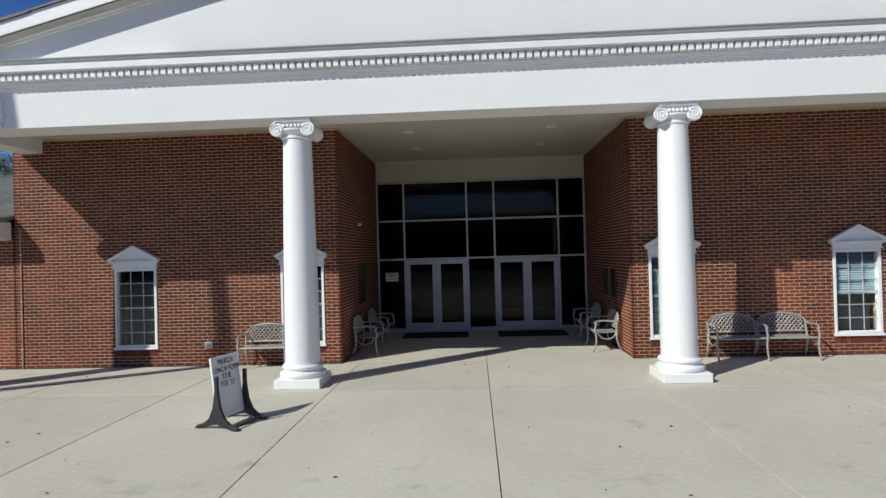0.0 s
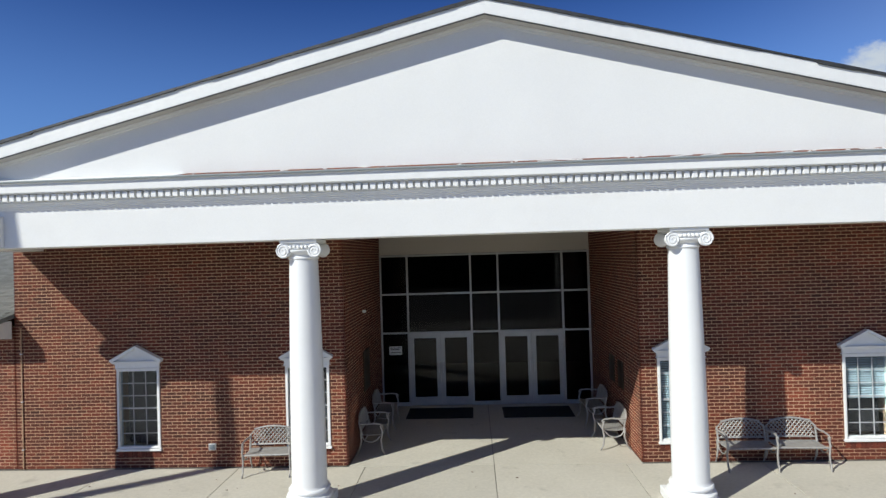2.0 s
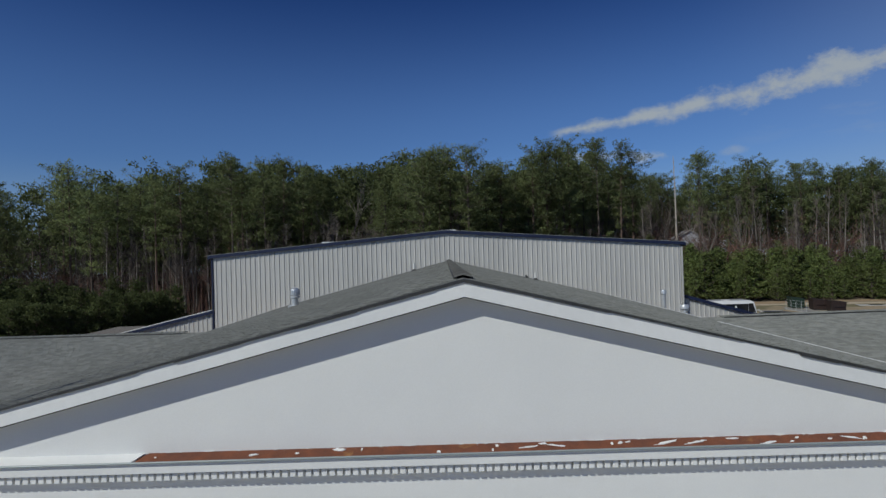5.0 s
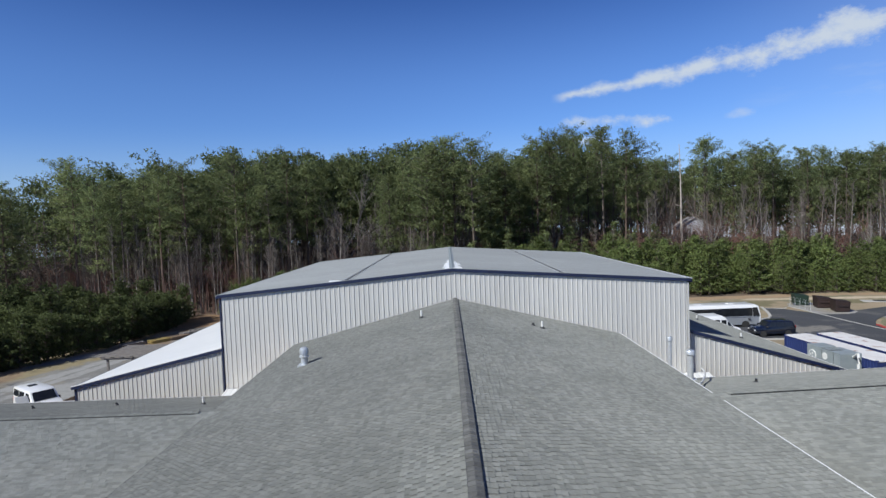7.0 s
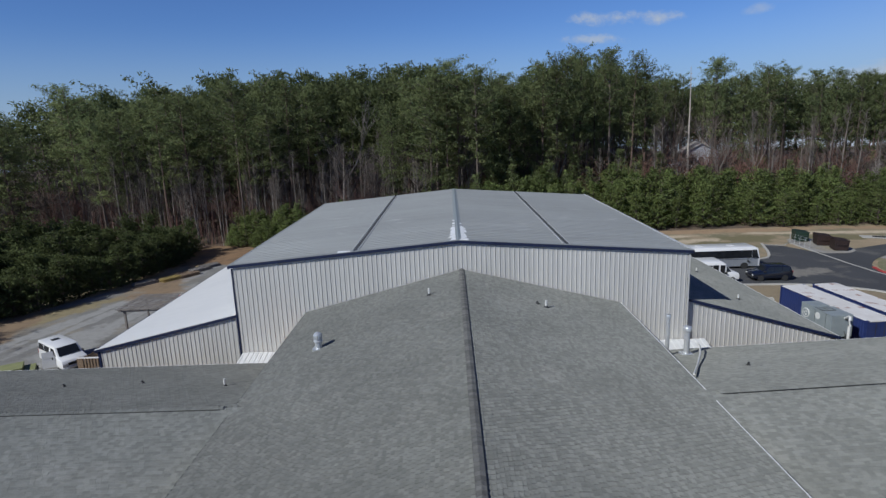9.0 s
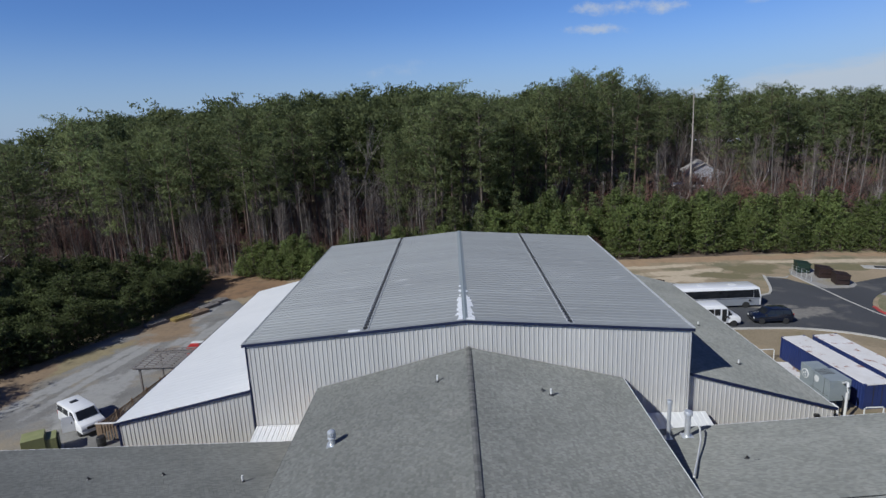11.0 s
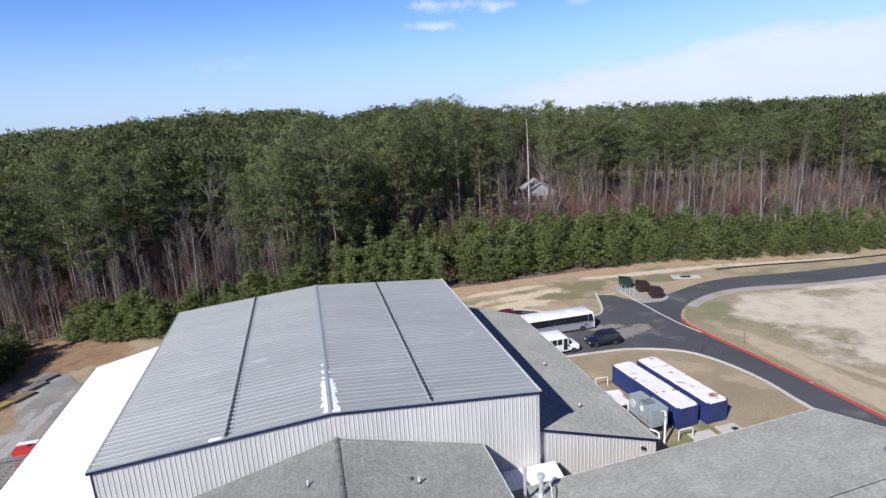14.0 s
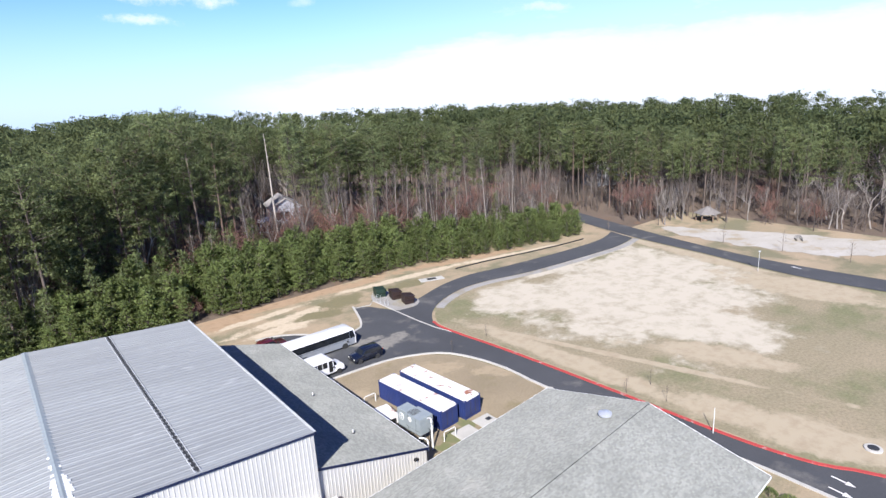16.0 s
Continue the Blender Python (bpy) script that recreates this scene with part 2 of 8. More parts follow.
RUBBER = material("rubber_mat", (0.015, 0.015, 0.016), (0.025, 0.024, 0.024), 9, 0.95, grain=0.3, bump=0.4, bscale=300)
BOARD = material("sign_board", (0.80, 0.80, 0.79), (0.74, 0.74, 0.73), 4, 0.4, grain=0.03, local=True)
INK = material("black_letter", (0.015, 0.015, 0.015), None, 5, 0.6)
BRONZE = material("bronze_plaque", (0.05, 0.035, 0.022), (0.07, 0.05, 0.03), 12, 0.45, 0.6)
# the dimness of the rooms behind the glass is put into these two base colours
DARK = material("lobby_unlit", (0.12, 0.115, 0.115), (0.09, 0.088, 0.088), 2, 0.8)
ROOM = material("unlit_room_shade", (0.030, 0.031, 0.036), (0.022, 0.023, 0.027), 2, 0.8)
MUNTIN = material("window_muntin", (0.42, 0.43, 0.45), (0.36, 0.37, 0.39), 4, 0.5, grain=0.05)
BLIND = material("blind_slat", (0.44, 0.53, 0.56), (0.38, 0.47, 0.50), 4, 0.6, grain=0.05)
SHINGLE = material("roof_shingle", (0.216, 0.220, 0.202), (0.180, 0.184, 0.169), 0.25, 0.95, grain=0.22, gscale=55, bump=0.5, bscale=240, rand=0.15, island=0.17, spots=(0.35, 0.58, 0.75, (0.24, 0.24, 0.22)))
RIDGE = material("ridge_shingle", (0.175, 0.172, 0.16), (0.125, 0.125, 0.118), 1.2, 0.95, grain=0.3, gscale=60, bump=0.5, bscale=220, rand=0.25)
FELT = material("roof_underlay", (0.180, 0.182, 0.168), None, 2, 0.95, grain=0.25, gscale=60)
for m in (SHINGLE, FELT):
    m.node_tree.nodes["Principled BSDF"].inputs["Diffuse Roughness"].default_value = 0.7
SIDING = material("siding_panel", (0.57, 0.557, 0.53), (0.51, 0.50, 0.478), 0.3, 0.45, 0.1, grain=0.05, gscale=7, rand=0.03, stretch=(1, 1, 0.25))
GALV = material("metal_roof_panel", (0.310, 0.321, 0.319), (0.278, 0.288, 0.286), 0.2, 0.5, 0.15, grain=0.07, gscale=4, rand=0.05, stretch=(0.4, 1, 1), spots=(0.8, 0.62, 0.8, (0.44, 0.44, 0.44)))
GALVEDGE = material("bright_galvanised_edge", (0.58, 0.59, 0.59), (0.44, 0.45, 0.45), 1.5, 0.5, 0.1, grain=0.15, gscale=6)
WHITEMETAL = material("white_metal_roof", (0.72, 0.72, 0.715), (0.66, 0.665, 0.665), 0.2, 0.5, 0.0, grain=0.03, gscale=3, stretch=(0.3, 1, 1))
NAVY = material("navy_trim", (0.013, 0.020, 0.058), (0.011, 0.016, 0.046), 1.5, 0.45, 0.0, grain=0.08)
SEALANT = material("roof_sealant", (0.82, 0.83, 0.85), (0.7, 0.71, 0.72), 4, 0.7, grain=0.1)
RUST = material("rusted_ledge", (0.20, 0.066, 0.030), (0.13, 0.047, 0.027), 3.5, 0.9, grain=0.3, gscale=40, bump=0.4, bscale=90, spots=(2.2, 0.62, 0.72, (0.30, 0.14, 0.05)))
CHROME = material("galvanised_pipe", (0.66, 0.68, 0.70), (0.56, 0.58, 0.60), 8, 0.32, 0.45, grain=0.1)
PVC = material("pvc_pipe", (0.72, 0.72, 0.70), (0.62, 0.62, 0.60), 8, 0.5, grain=0.06)
ASPHALT = material("asphalt", (0.066, 0.068, 0.074), (0.052, 0.054, 0.059), 0.12, 0.9, grain=0.25, gscale=18, bump=0.3, bscale=120, spots=(0.22, 0.57, 0.76, (0.17, 0.16, 0.145)))
OLDTAR = material("old_asphalt", (0.16, 0.155, 0.15), (0.12, 0.118, 0.115), 0.2, 0.92, grain=0.2, gscale=12, bump=0.3, bscale=90)
KERB = material("kerb_concrete", (0.48, 0.46, 0.42), (0.40, 0.385, 0.35), 0.6, 0.9, grain=0.12, gscale=9)
REDKERB = material("red_kerb_paint", (0.45, 0.06, 0.055), (0.36, 0.05, 0.045), 0.8, 0.75, grain=0.15, gscale=9, spots=(1.2, 0.62, 0.74, (0.42, 0.30, 0.27)))
DIRT = material("tan_dirt", (0.37, 0.285, 0.188), (0.285, 0.228, 0.145), 0.09, 0.95, grain=0.22, gscale=5, bump=0.5, bscale=6, spots=(0.13, 0.47, 0.60, (0.190, 0.172, 0.102)))
DRYGRASS = material("dry_grass", (0.290, 0.231, 0.150), (0.232, 0.187, 0.120), 0.18, 0.95, grain=0.25, gscale=6, bump=0.6, bscale=12, spots=(0.35, 0.56, 0.72, (0.215, 0.176, 0.095)))
GREENISH = material("thin_grass", (0.205, 0.195, 0.105), (0.27, 0.225, 0.14), 0.06, 0.95, grain=0.2, gscale=4, bump=0.5, bscale=9, spots=(0.05, 0.52, 0.66, (0.14, 0.16, 0.065)))
FIELD = material("field_grass", (0.225, 0.195, 0.120), (0.290, 0.238, 0.155), 0.09, 0.95, grain=0.28, gscale=3, bump=0.5, bscale=9, spots=(0.10, 0.50, 0.64, (0.172, 0.168, 0.086)))
worn_into(FIELD, ((77, 40, 21, 18, 20), (89, 46, 12, 11, 0), (64, 51, 10, 8, 0), (73, 24, 8, 7, 0), (84, 57.5, 22, 1.5, 0)), (0.485, 0.432, 0.340), (0.345, 0.302, 0.222), 0.12)
worn_into(FIELD, ((51.2, 32, 1.8, 20, 2), (54.5, 8, 3.0, 14, 12), (55.5, 31, 0.6, 21, 16), (103, 47, 2.8, 22, -12), (95, 24, 5, 12, 5), (64, 22, 3, 9, 20)), (0.39, 0.325, 0.225), (0.32, 0.255, 0.17), 0.2)
SHOULDER = material("shoulder_gravel", (0.32, 0.31, 0.295), (0.28, 0.26, 0.23), 0.3, 0.95, grain=0.2, gscale=5, bump=0.5, bscale=20, spots=(0.3, 0.55, 0.7, (0.27, 0.235, 0.16)))
GRAVEL = material("grey_gravel", (0.235, 0.23, 0.217), (0.165, 0.16, 0.15), 0.3, 0.95, grain=0.22, gscale=7, bump=0.6, bscale=20, spots=(0.12, 0.51, 0.66, (0.30, 0.245, 0.165)))
worn_into(DIRT, ((-36, 77, 9, 13, 0), (-30, 71, 6, 5, 0)), (0.25, 0.155, 0.085), (0.135, 0.090, 0.055), 0.16)
worn_into(GRAVEL, ((-34.2, 50, 0.7, 15, -10), (-36.2, 47, 0.6, 13, -12), (-31.8, 46, 0.9, 13, -6), (-38.2, 41, 1.0, 10, -18), (-33, 38, 2.4, 5, 0), (-29.5, 52, 0.8, 9, -8)), (0.315, 0.31, 0.295), (0.25, 0.245, 0.235), 0.45)
worn_into(GRAVEL, ((-40.5, 46, 2.0, 7, -28), (-36.5, 62, 1.6, 8, -14), (-45, 41, 3, 4, -40)), (0.27, 0.225, 0.13), (0.20, 0.165, 0.095), 0.3)
worn_into(GRAVEL, ((-37, 60, 4, 11, 25), (-44, 40, 4, 10, 10)), (0.26, 0.185, 0.115), (0.17, 0.125, 0.085), 0.2)
LITTER = material("leaf_litter", (0.158, 0.116, 0.086), (0.112, 0.083, 0.061), 0.10, 0.95, grain=0.3, gscale=4, bump=0.6, bscale=8, spots=(0.2, 0.55, 0.7, (0.18, 0.105, 0.06)))
SLAB = material("bare_slab", (0.46, 0.43, 0.385), (0.39, 0.355, 0.30), 0.15, 0.92, grain=0.14, gscale=3, spots=(0.22, 0.52, 0.66, (0.33, 0.27, 0.18)))
BARK = material("pine_bark", (0.085, 0.065, 0.054), (0.125, 0.10, 0.084), 1.5, 0.95, grain=0.3, gscale=9, rand=0.35, local=True)
REDBARK = material("reddish_pine_bark", (0.140, 0.094, 0.073), (0.098, 0.071, 0.058), 1.5, 0.95, grain=0.3, gscale=9, rand=0.3, local=True)
PALEBARK = material("pale_bark", (0.275, 0.245, 0.22), (0.175, 0.153, 0.136), 1.0, 0.95, grain=0.2, gscale=8, rand=0.3, local=True)
DEADWOOD = material("stripped_dead_wood", (0.46, 0.41, 0.36), (0.36, 0.31, 0.27), 1.0, 0.9, grain=0.2, gscale=8, local=True)
TWIG = material("bare_twig", (0.135, 0.112, 0.098), (0.098, 0.080, 0.070), 0.6, 0.95, grain=0.2, rand=0.3, island=0.2, local=True)
NEEDLE = material("pine_needle", (0.218, 0.248, 0.106), (0.145, 0.187, 0.086), 0.12, 0.75, grain=0.12, gscale=3, rand=0.33, island=0.14, local=True)
YOUNG = material("young_pine_needle", (0.208, 0.252, 0.090), (0.152, 0.202, 0.070), 0.3, 0.75, grain=0.12, gscale=3, rand=0.24, island=0.14, local=True)
DARKPINE = material("dark_pine_needle", (0.112, 0.136, 0.055), (0.082, 0.106, 0.044), 0.3, 0.75, grain=0.15, gscale=3, rand=0.25, island=0.14, local=True)
REDTWIG = material("reddish_twig", (0.215, 0.112, 0.094), (0.160, 0.086, 0.072), 0.6, 0.95, grain=0.2, rand=0.3, island=0.2, local=True)
REDLEAF = material("dry_red_leaf", (0.175, 0.088, 0.062), (0.135, 0.07, 0.052), 0.5, 0.9, rand=0.25, island=0.35, local=True)
BLUEBOX = material("container_blue", (0.020, 0.035, 0.135), (0.016, 0.027, 0.10), 0.6, 0.5, 0.0, grain=0.12, gscale=8)
BOXTOP = material("container_roof_paint", (0.74, 0.72, 0.70), (0.66, 0.63, 0.60), 0.6, 0.7, grain=0.06, gscale=6, spots=(0.9, 0.60, 0.66, (0.30, 0.13, 0.08)))
HVAC = material("unit_grey_paint", (0.30, 0.335, 0.345), (0.26, 0.295, 0.305), 1.5, 0.5, 0.1, grain=0.06)
VAN = material("white_car_paint", (0.80, 0.80, 0.80), (0.76, 0.76, 0.765), 2, 0.3, grain=0.02, coat=0.4, local=True)
NAVYCAR = material("dark_blue_car_paint", (0.012, 0.016, 0.030), (0.010, 0.013, 0.024), 2, 0.25, 0.2, grain=0.05, coat=0.6, local=True)
MAROON = material("maroon_car_paint", (0.09, 0.012, 0.018), (0.07, 0.01, 0.015), 2, 0.3, 0.1, coat=0.5, local=True)
COACHSIDE = material("coach_silver_side", (0.36, 0.38, 0.41), (0.30, 0.32, 0.35), 1.5, 0.35, 0.35, grain=0.05, local=True)
CARGLASS = material("car_glass", (0.012, 0.014, 0.017), (0.02, 0.022, 0.026), 2, 0.06, grain=0.05, local=True)
TYRE = material("tyre_rubber", (0.02, 0.02, 0.02), (0.03, 0.03, 0.03), 8, 0.9, local=True)
RIM = material("steel_rim", (0.45, 0.45, 0.46), (0.38, 0.38, 0.39), 6, 0.35, 0.8, local=True)
LAMPGLASS = material("lamp_lens", (0.7, 0.7, 0.68), (0.6, 0.6, 0.58), 5, 0.15, local=True)
REDLENS = material("red_lens", (0.35, 0.02, 0.02), None, 5, 0.2, local=True)
OLIVE = material("olive_green_paint", (0.28, 0.29, 0.13), (0.23, 0.245, 0.11), 1.5, 0.6, grain=0.1)
BINBROWN = material("dark_brown_steel", (0.030, 0.016, 0.014), (0.02, 0.012, 0.010), 1.5, 0.6, grain=0.2, spots=(3, 0.6, 0.7, (0.08, 0.04, 0.025)))
BINGREEN = material("dark_green_steel", (0.014, 0.034, 0.022), (0.012, 0.028, 0.018), 1.5, 0.6, grain=0.2)
worn_into(DRYGRASS, ((31.2, 30.2, 2.2, 1.0, 10), (33.0, 31.0, 0.8, 1.2, 0), (29.0, 29.6, 1.0, 0.8, 0)), (0.150, 0.160, 0.070), (0.185, 0.170, 0.090), 0.5)
worn_into(DRYGRASS, ((37.5, 43, 4, 2, -25), (27.5, 43.5, 2.2, 1.6, 0), (43, 37, 3, 1.2, -40)), (0.34, 0.27, 0.175), (0.27, 0.21, 0.135), 0.4)
worn_into(ASPHALT, ((38.3, 53.2, 4.5, 1.5, 12), (36.5, 55.6, 3.2, 1.0, -10)), (0.22, 0.205, 0.18), (0.13, 0.125, 0.115), 0.5)
worn_into(DIRT, ((40, 78.5, 20, 1.8, -2), (70, 75.5, 16, 1.6, -14), (25, 77, 5, 3, 0)), (0.36, 0.250, 0.155), (0.27, 0.185, 0.11), 0.3)
worn_into(DIRT, ((34, 71.5, 11, 1.4, 6), (31, 68.3, 6, 1.6, 0), (56, 74.5, 15, 1.1, -6), (80, 70.3, 14, 0.9, -12), (30, 75, 8, 0.9, 3)), (0.52, 0.43, 0.31), (0.42, 0.34, 0.235), 0.35)
worn_into(DIRT, ((42, 72.0, 4.5, 2.6, 10), (37, 69, 4, 1.8, -20), (54, 71, 6, 1.5, -5)), (0.185, 0.160, 0.085), (0.15, 0.14, 0.075), 0.35)
WOOD = material("weathered_wood", (0.23, 0.165, 0.11), (0.18, 0.125, 0.085), 2, 0.9, grain=0.25, gscale=22, stretch=(1, 1, 0.3))
GREYWOOD = material("grey_wood", (0.22, 0.20, 0.185), (0.16, 0.145, 0.135), 2, 0.9, grain=0.25, gscale=22)
REDBOX = material("red_paint", (0.48, 0.035, 0.03), (0.40, 0.03, 0.026), 2, 0.5)
YELLOW = material("yellow_paint", (0.36, 0.28, 0.10), (0.30, 0.22, 0.08), 2, 0.6, grain=0.15)
BLUETARP = material("blue_tarp", (0.05, 0.17, 0.36), (0.04, 0.13, 0.29), 3, 0.5)
WIRE = material("dark_steel", (0.05, 0.05, 0.05), (0.08, 0.08, 0.08), 4, 0.5, 0.5)
HOUSEW = material("house_siding", (0.38, 0.38, 0.41), (0.31, 0.31, 0.34), 1, 0.8, grain=0.1)
HOUSEROOF = material("house_roof", (0.32, 0.30, 0.285), (0.26, 0.245, 0.235), 1, 0.9, grain=0.2)

for m in (NEEDLE, YOUNG, DARKPINE):
    # thin leaves let some light through
    nd, ln = m.node_tree.nodes, m.node_tree.links
    pb = nd["Principled BSDF"]
    pb.inputs["Specular IOR Level"].default_value = 0.15
    tl = nd.new("ShaderNodeBsdfTranslucent")
    ln.new(pb.inputs["Base Color"].links[0].from_socket, tl.inputs["Color"])
    ms = nd.new("ShaderNodeMixShader")
    ms.inputs["Fac"].default_value = 0.40
    ln.new(pb.outputs["BSDF"], ms.inputs[1])
    ln.new(tl.outputs["BSDF"], ms.inputs[2])
    ln.new(ms.outputs["Shader"], nd["Material Output"].inputs["Surface"])

GLASS = bpy.data.materials.new("tinted_glass")
GLASS.use_nodes = True
gp = GLASS.node_tree.nodes["Principled BSDF"]
gp.inputs["Base Color"].default_value = (0.20, 0.22, 0.24, 1)
gp.inputs["Transmission Weight"].default_value, gp.inputs["Roughness"].default_value, gp.inputs["IOR"].default_value = 1.0, 0.0, 1.27
CLEAR = bpy.data.materials.new("window_glass")
CLEAR.use_nodes = True
gp = CLEAR.node_tree.nodes["Principled BSDF"]
gp.inputs["Base Color"].default_value = (0.62, 0.70, 0.76, 1)
gp.inputs["Transmission Weight"].default_value, gp.inputs["Roughness"].default_value, gp.inputs["IOR"].default_value = 1.0, 0.0, 1.4


# ---- mesh helpers ----
class Build:
    """Collects the faces of one mesh."""

    def __init__(self):
        self.v, self.f = [], []

    def face(self, *pts):
        n = len(self.v)
        self.v += [tuple(p) for p in pts]
        self.f.append(tuple(range(n, n + len(pts))))
        return self

    def hexa(self, p):
        """Eight corners: four below, four above, each round."""
        n = len(self.v)
        self.v += [tuple(q) for q in p]
        self.f += [tuple(n + i for i in q) for q in ((0, 3, 2, 1), (4, 5, 6, 7), (0, 1, 5, 4), (1, 2, 6, 5), (2, 3, 7, 6), (3, 0, 4, 7))]
        return self

    def box(self, x0, x1, y0, y1, z0, z1):
        return self.hexa([(x0, y0, z0), (x1, y0, z0), (x1, y1, z0), (x0, y1, z0), (x0, y0, z1), (x1, y0, z1), (x1, y1, z1), (x0, y1, z1)])

    def prism(self, pts, axis, a, b):
        """A polygon in the plane across an axis, drawn out from a to b."""
        def at(p, c):
            return {"x": (c, p[0], p[1]), "y": (p[0], c, p[1]), "z": (p[0], p[1], c)}[axis]
        n, k = len(self.v), len(pts)
        self.v += [at(p, a) for p in pts] + [at(p, b) for p in pts]
        self.f += [tuple(range(n, n + k))[::-1], tuple(range(n + k, n + 2 * k))]
        self.f += [(n + i, n + (i + 1) % k, n + k + (i + 1) % k, n + k + i) for i in range(k)]
        return self

    def tube(self, pts, r, n=6, r1=None, closed=False):
        """A round bar along points, from radius r to r1."""
        pts = [Vector(p) for p in pts]
        r1 = r if r1 is None else r1
        first, m = len(self.v), len(pts)
        for i, p in enumerate(pts):
            d = (pts[min(i + 1, m - 1)] - pts[max(i - 1, 0)]).normalized()
            u = d.cross(Vector((0, 0, 1)) if abs(d.z) < 0.9 else Vector((1, 0, 0))).normalized()
            w = d.cross(u)
            rr = r + (r1 - r) * i / max(m - 1, 1)
            for k in range(n):
                a = 2 * math.pi * k / n
                self.v.append(tuple(p + (u * math.cos(a) + w * math.sin(a)) * rr))
        for i in range(m - 1):
            for k in range(n):
                a, b = first + i * n + k, first + i * n + (k + 1) % n
                self.f.append((a, b, b + n, a + n))
        self.f += [tuple(range(first, first + n)), tuple(range(first + (m - 1) * n, first + m * n))[::-1]]
        return self

    def lathe(self, prof, n=24, c=(0, 0, 0), axis="z"):
        """A profile of (radius, height) turned round an upright or lying axis."""
        first = len(self.v)
        for r, h in prof:
            for k in range(n):
                a = 2 * math.pi * k / n
                p = (r * math.cos(a), r * math.sin(a), h) if axis == "z" else (r * math.cos(a), h, r * math.sin(a)) if axis == "y" else (h, r * math.cos(a), r * math.sin(a))
                self.v.append((c[0] + p[0], c[1] + p[1], c[2] + p[2]))
        for i in range(len(prof) - 1):
            for k in range(n):
                a, b = first + i * n + k, first + i * n + (k + 1) % n
                self.f.append((a, b, b + n, a + n))
        self.f += [tuple(range(first, first + n))[::-1], tuple(range(first + (len(prof) - 1) * n, first + len(prof) * n))]
        return self

    def mesh(self, name, mat, bevel=0.0, smooth=False, segments=2):
        me = bpy.data.meshes.new(name)
        me.from_pydata(self.v, [], self.f)
        bm = bmesh.new()
        bm.from_mesh(me)
        bmesh.ops.recalc_face_normals(bm, faces=bm.faces)
        if bevel:
            bmesh.ops.remove_doubles(bm, verts=bm.verts, dist=0.0005)
            es = [e for e in bm.edges if len(e.link_faces) == 2 and e.calc_face_angle(0) > 0.5]
            bmesh.ops.bevel(bm, geom=es, offset=bevel, segments=segments, affect="EDGES", profile=0.5, clamp_overlap=True)
        if smooth:
            for fc in bm.faces:
                fc.smooth = True
            for e in bm.edges:
                if len(e.link_faces) == 2 and e.calc_face_angle(0) > 0.6:
                    e.smooth = False
        bm.to_mesh(me)
        bm.free()
        me.materials.append(mat)
        return me


def part(name, bld, mat, parent=None, label="", bevel=0.0, smooth=False, at=None):
    ob = new(name, bld if isinstance(bld, bpy.types.Mesh) else bld.mesh(name, mat, bevel, smooth))
    if parent:
        ob.parent = parent
    if at:
        ob.location = at
    return tagged(ob, label)


def thing(name, label, category, at=(0, 0, 0), turn=0.0, group="", kind=""):
    ob = new(name)
    ob.empty_display_size = 0.2
    ob.matrix_basis = pose(*at, 0, 0, turn)
    return tagged(ob, label, category, group, kind)


def structure(name, bld, mat, label, category, bevel=0.0, smooth=False):
    return tagged(part(name, bld, mat, None, label, bevel, smooth), label, category, "", "structure")


def quick(name, verts, faces, mat):
    """A mesh straight from arrays, for large joined sheets."""
    me = bpy.data.meshes.new(name)
    me.from_pydata(verts if isinstance(verts, list) else verts.tolist(), [], faces if isinstance(faces, list) else faces.tolist())
    me.materials.append(mat)
    return me


def sheet(name, outline, z, mat, label, category):
    """A flat piece of ground inside an outline."""
    bm = bmesh.new()
    fc = bm.faces.new([bm.verts.new((x, y, z)) for x, y in outline])
    bmesh.ops.triangulate(bm, faces=[fc])
    bmesh.ops.recalc_face_normals(bm, faces=bm.faces)
    me = bpy.data.meshes.new(name)
    bm.to_mesh(me)
    bm.free()
    if me.polygons[0].normal.z < 0:
        me.flip_normals()
    me.materials.append(mat)
    return tagged(new(name, me), label, category, "", "structure")


def smooth_line(pts, step=1.5):
    """A line through points, rounded, with points about a step apart."""
    out = []
    n = len(pts)
    for i in range(n - 1):
        p0, p1, p2, p3 = (Vector(pts[max(0, min(n - 1, k))]) for k in (i - 1, i, i + 1, i + 2))
        m = max(1, int((p2 - p1).length / step))
        for k in range(m):
            t = k / m
            out.append(tuple(0.5 * ((2 * p1) + (p2 - p0) * t + (2 * p0 - 5 * p1 + 4 * p2 - p3) * t * t + (3 * p1 - p0 - 3 * p2 + p3) * t**3)))
    return out + [tuple(pts[-1])]


# ---- ground ----
def sstep(a, b, x):
    t = min(1.0, max(0.0, (x - a) / (b - a)))
    return t * t * (3 - 2 * t)


def land(x, y):
    """The height of the ground: level round the buildings, rising gently under the woods to the north."""
    rise = 8.0 * sstep(84, 145, y) * (1 - sstep(50, 120, x)) * (0.45 + 0.55 * sstep(-90, -10, x))
    far = math.hypot(x, y)
    rise -= 30 * sstep(300, 700, far) + 110 * sstep(700, 2600, far)
    return rise


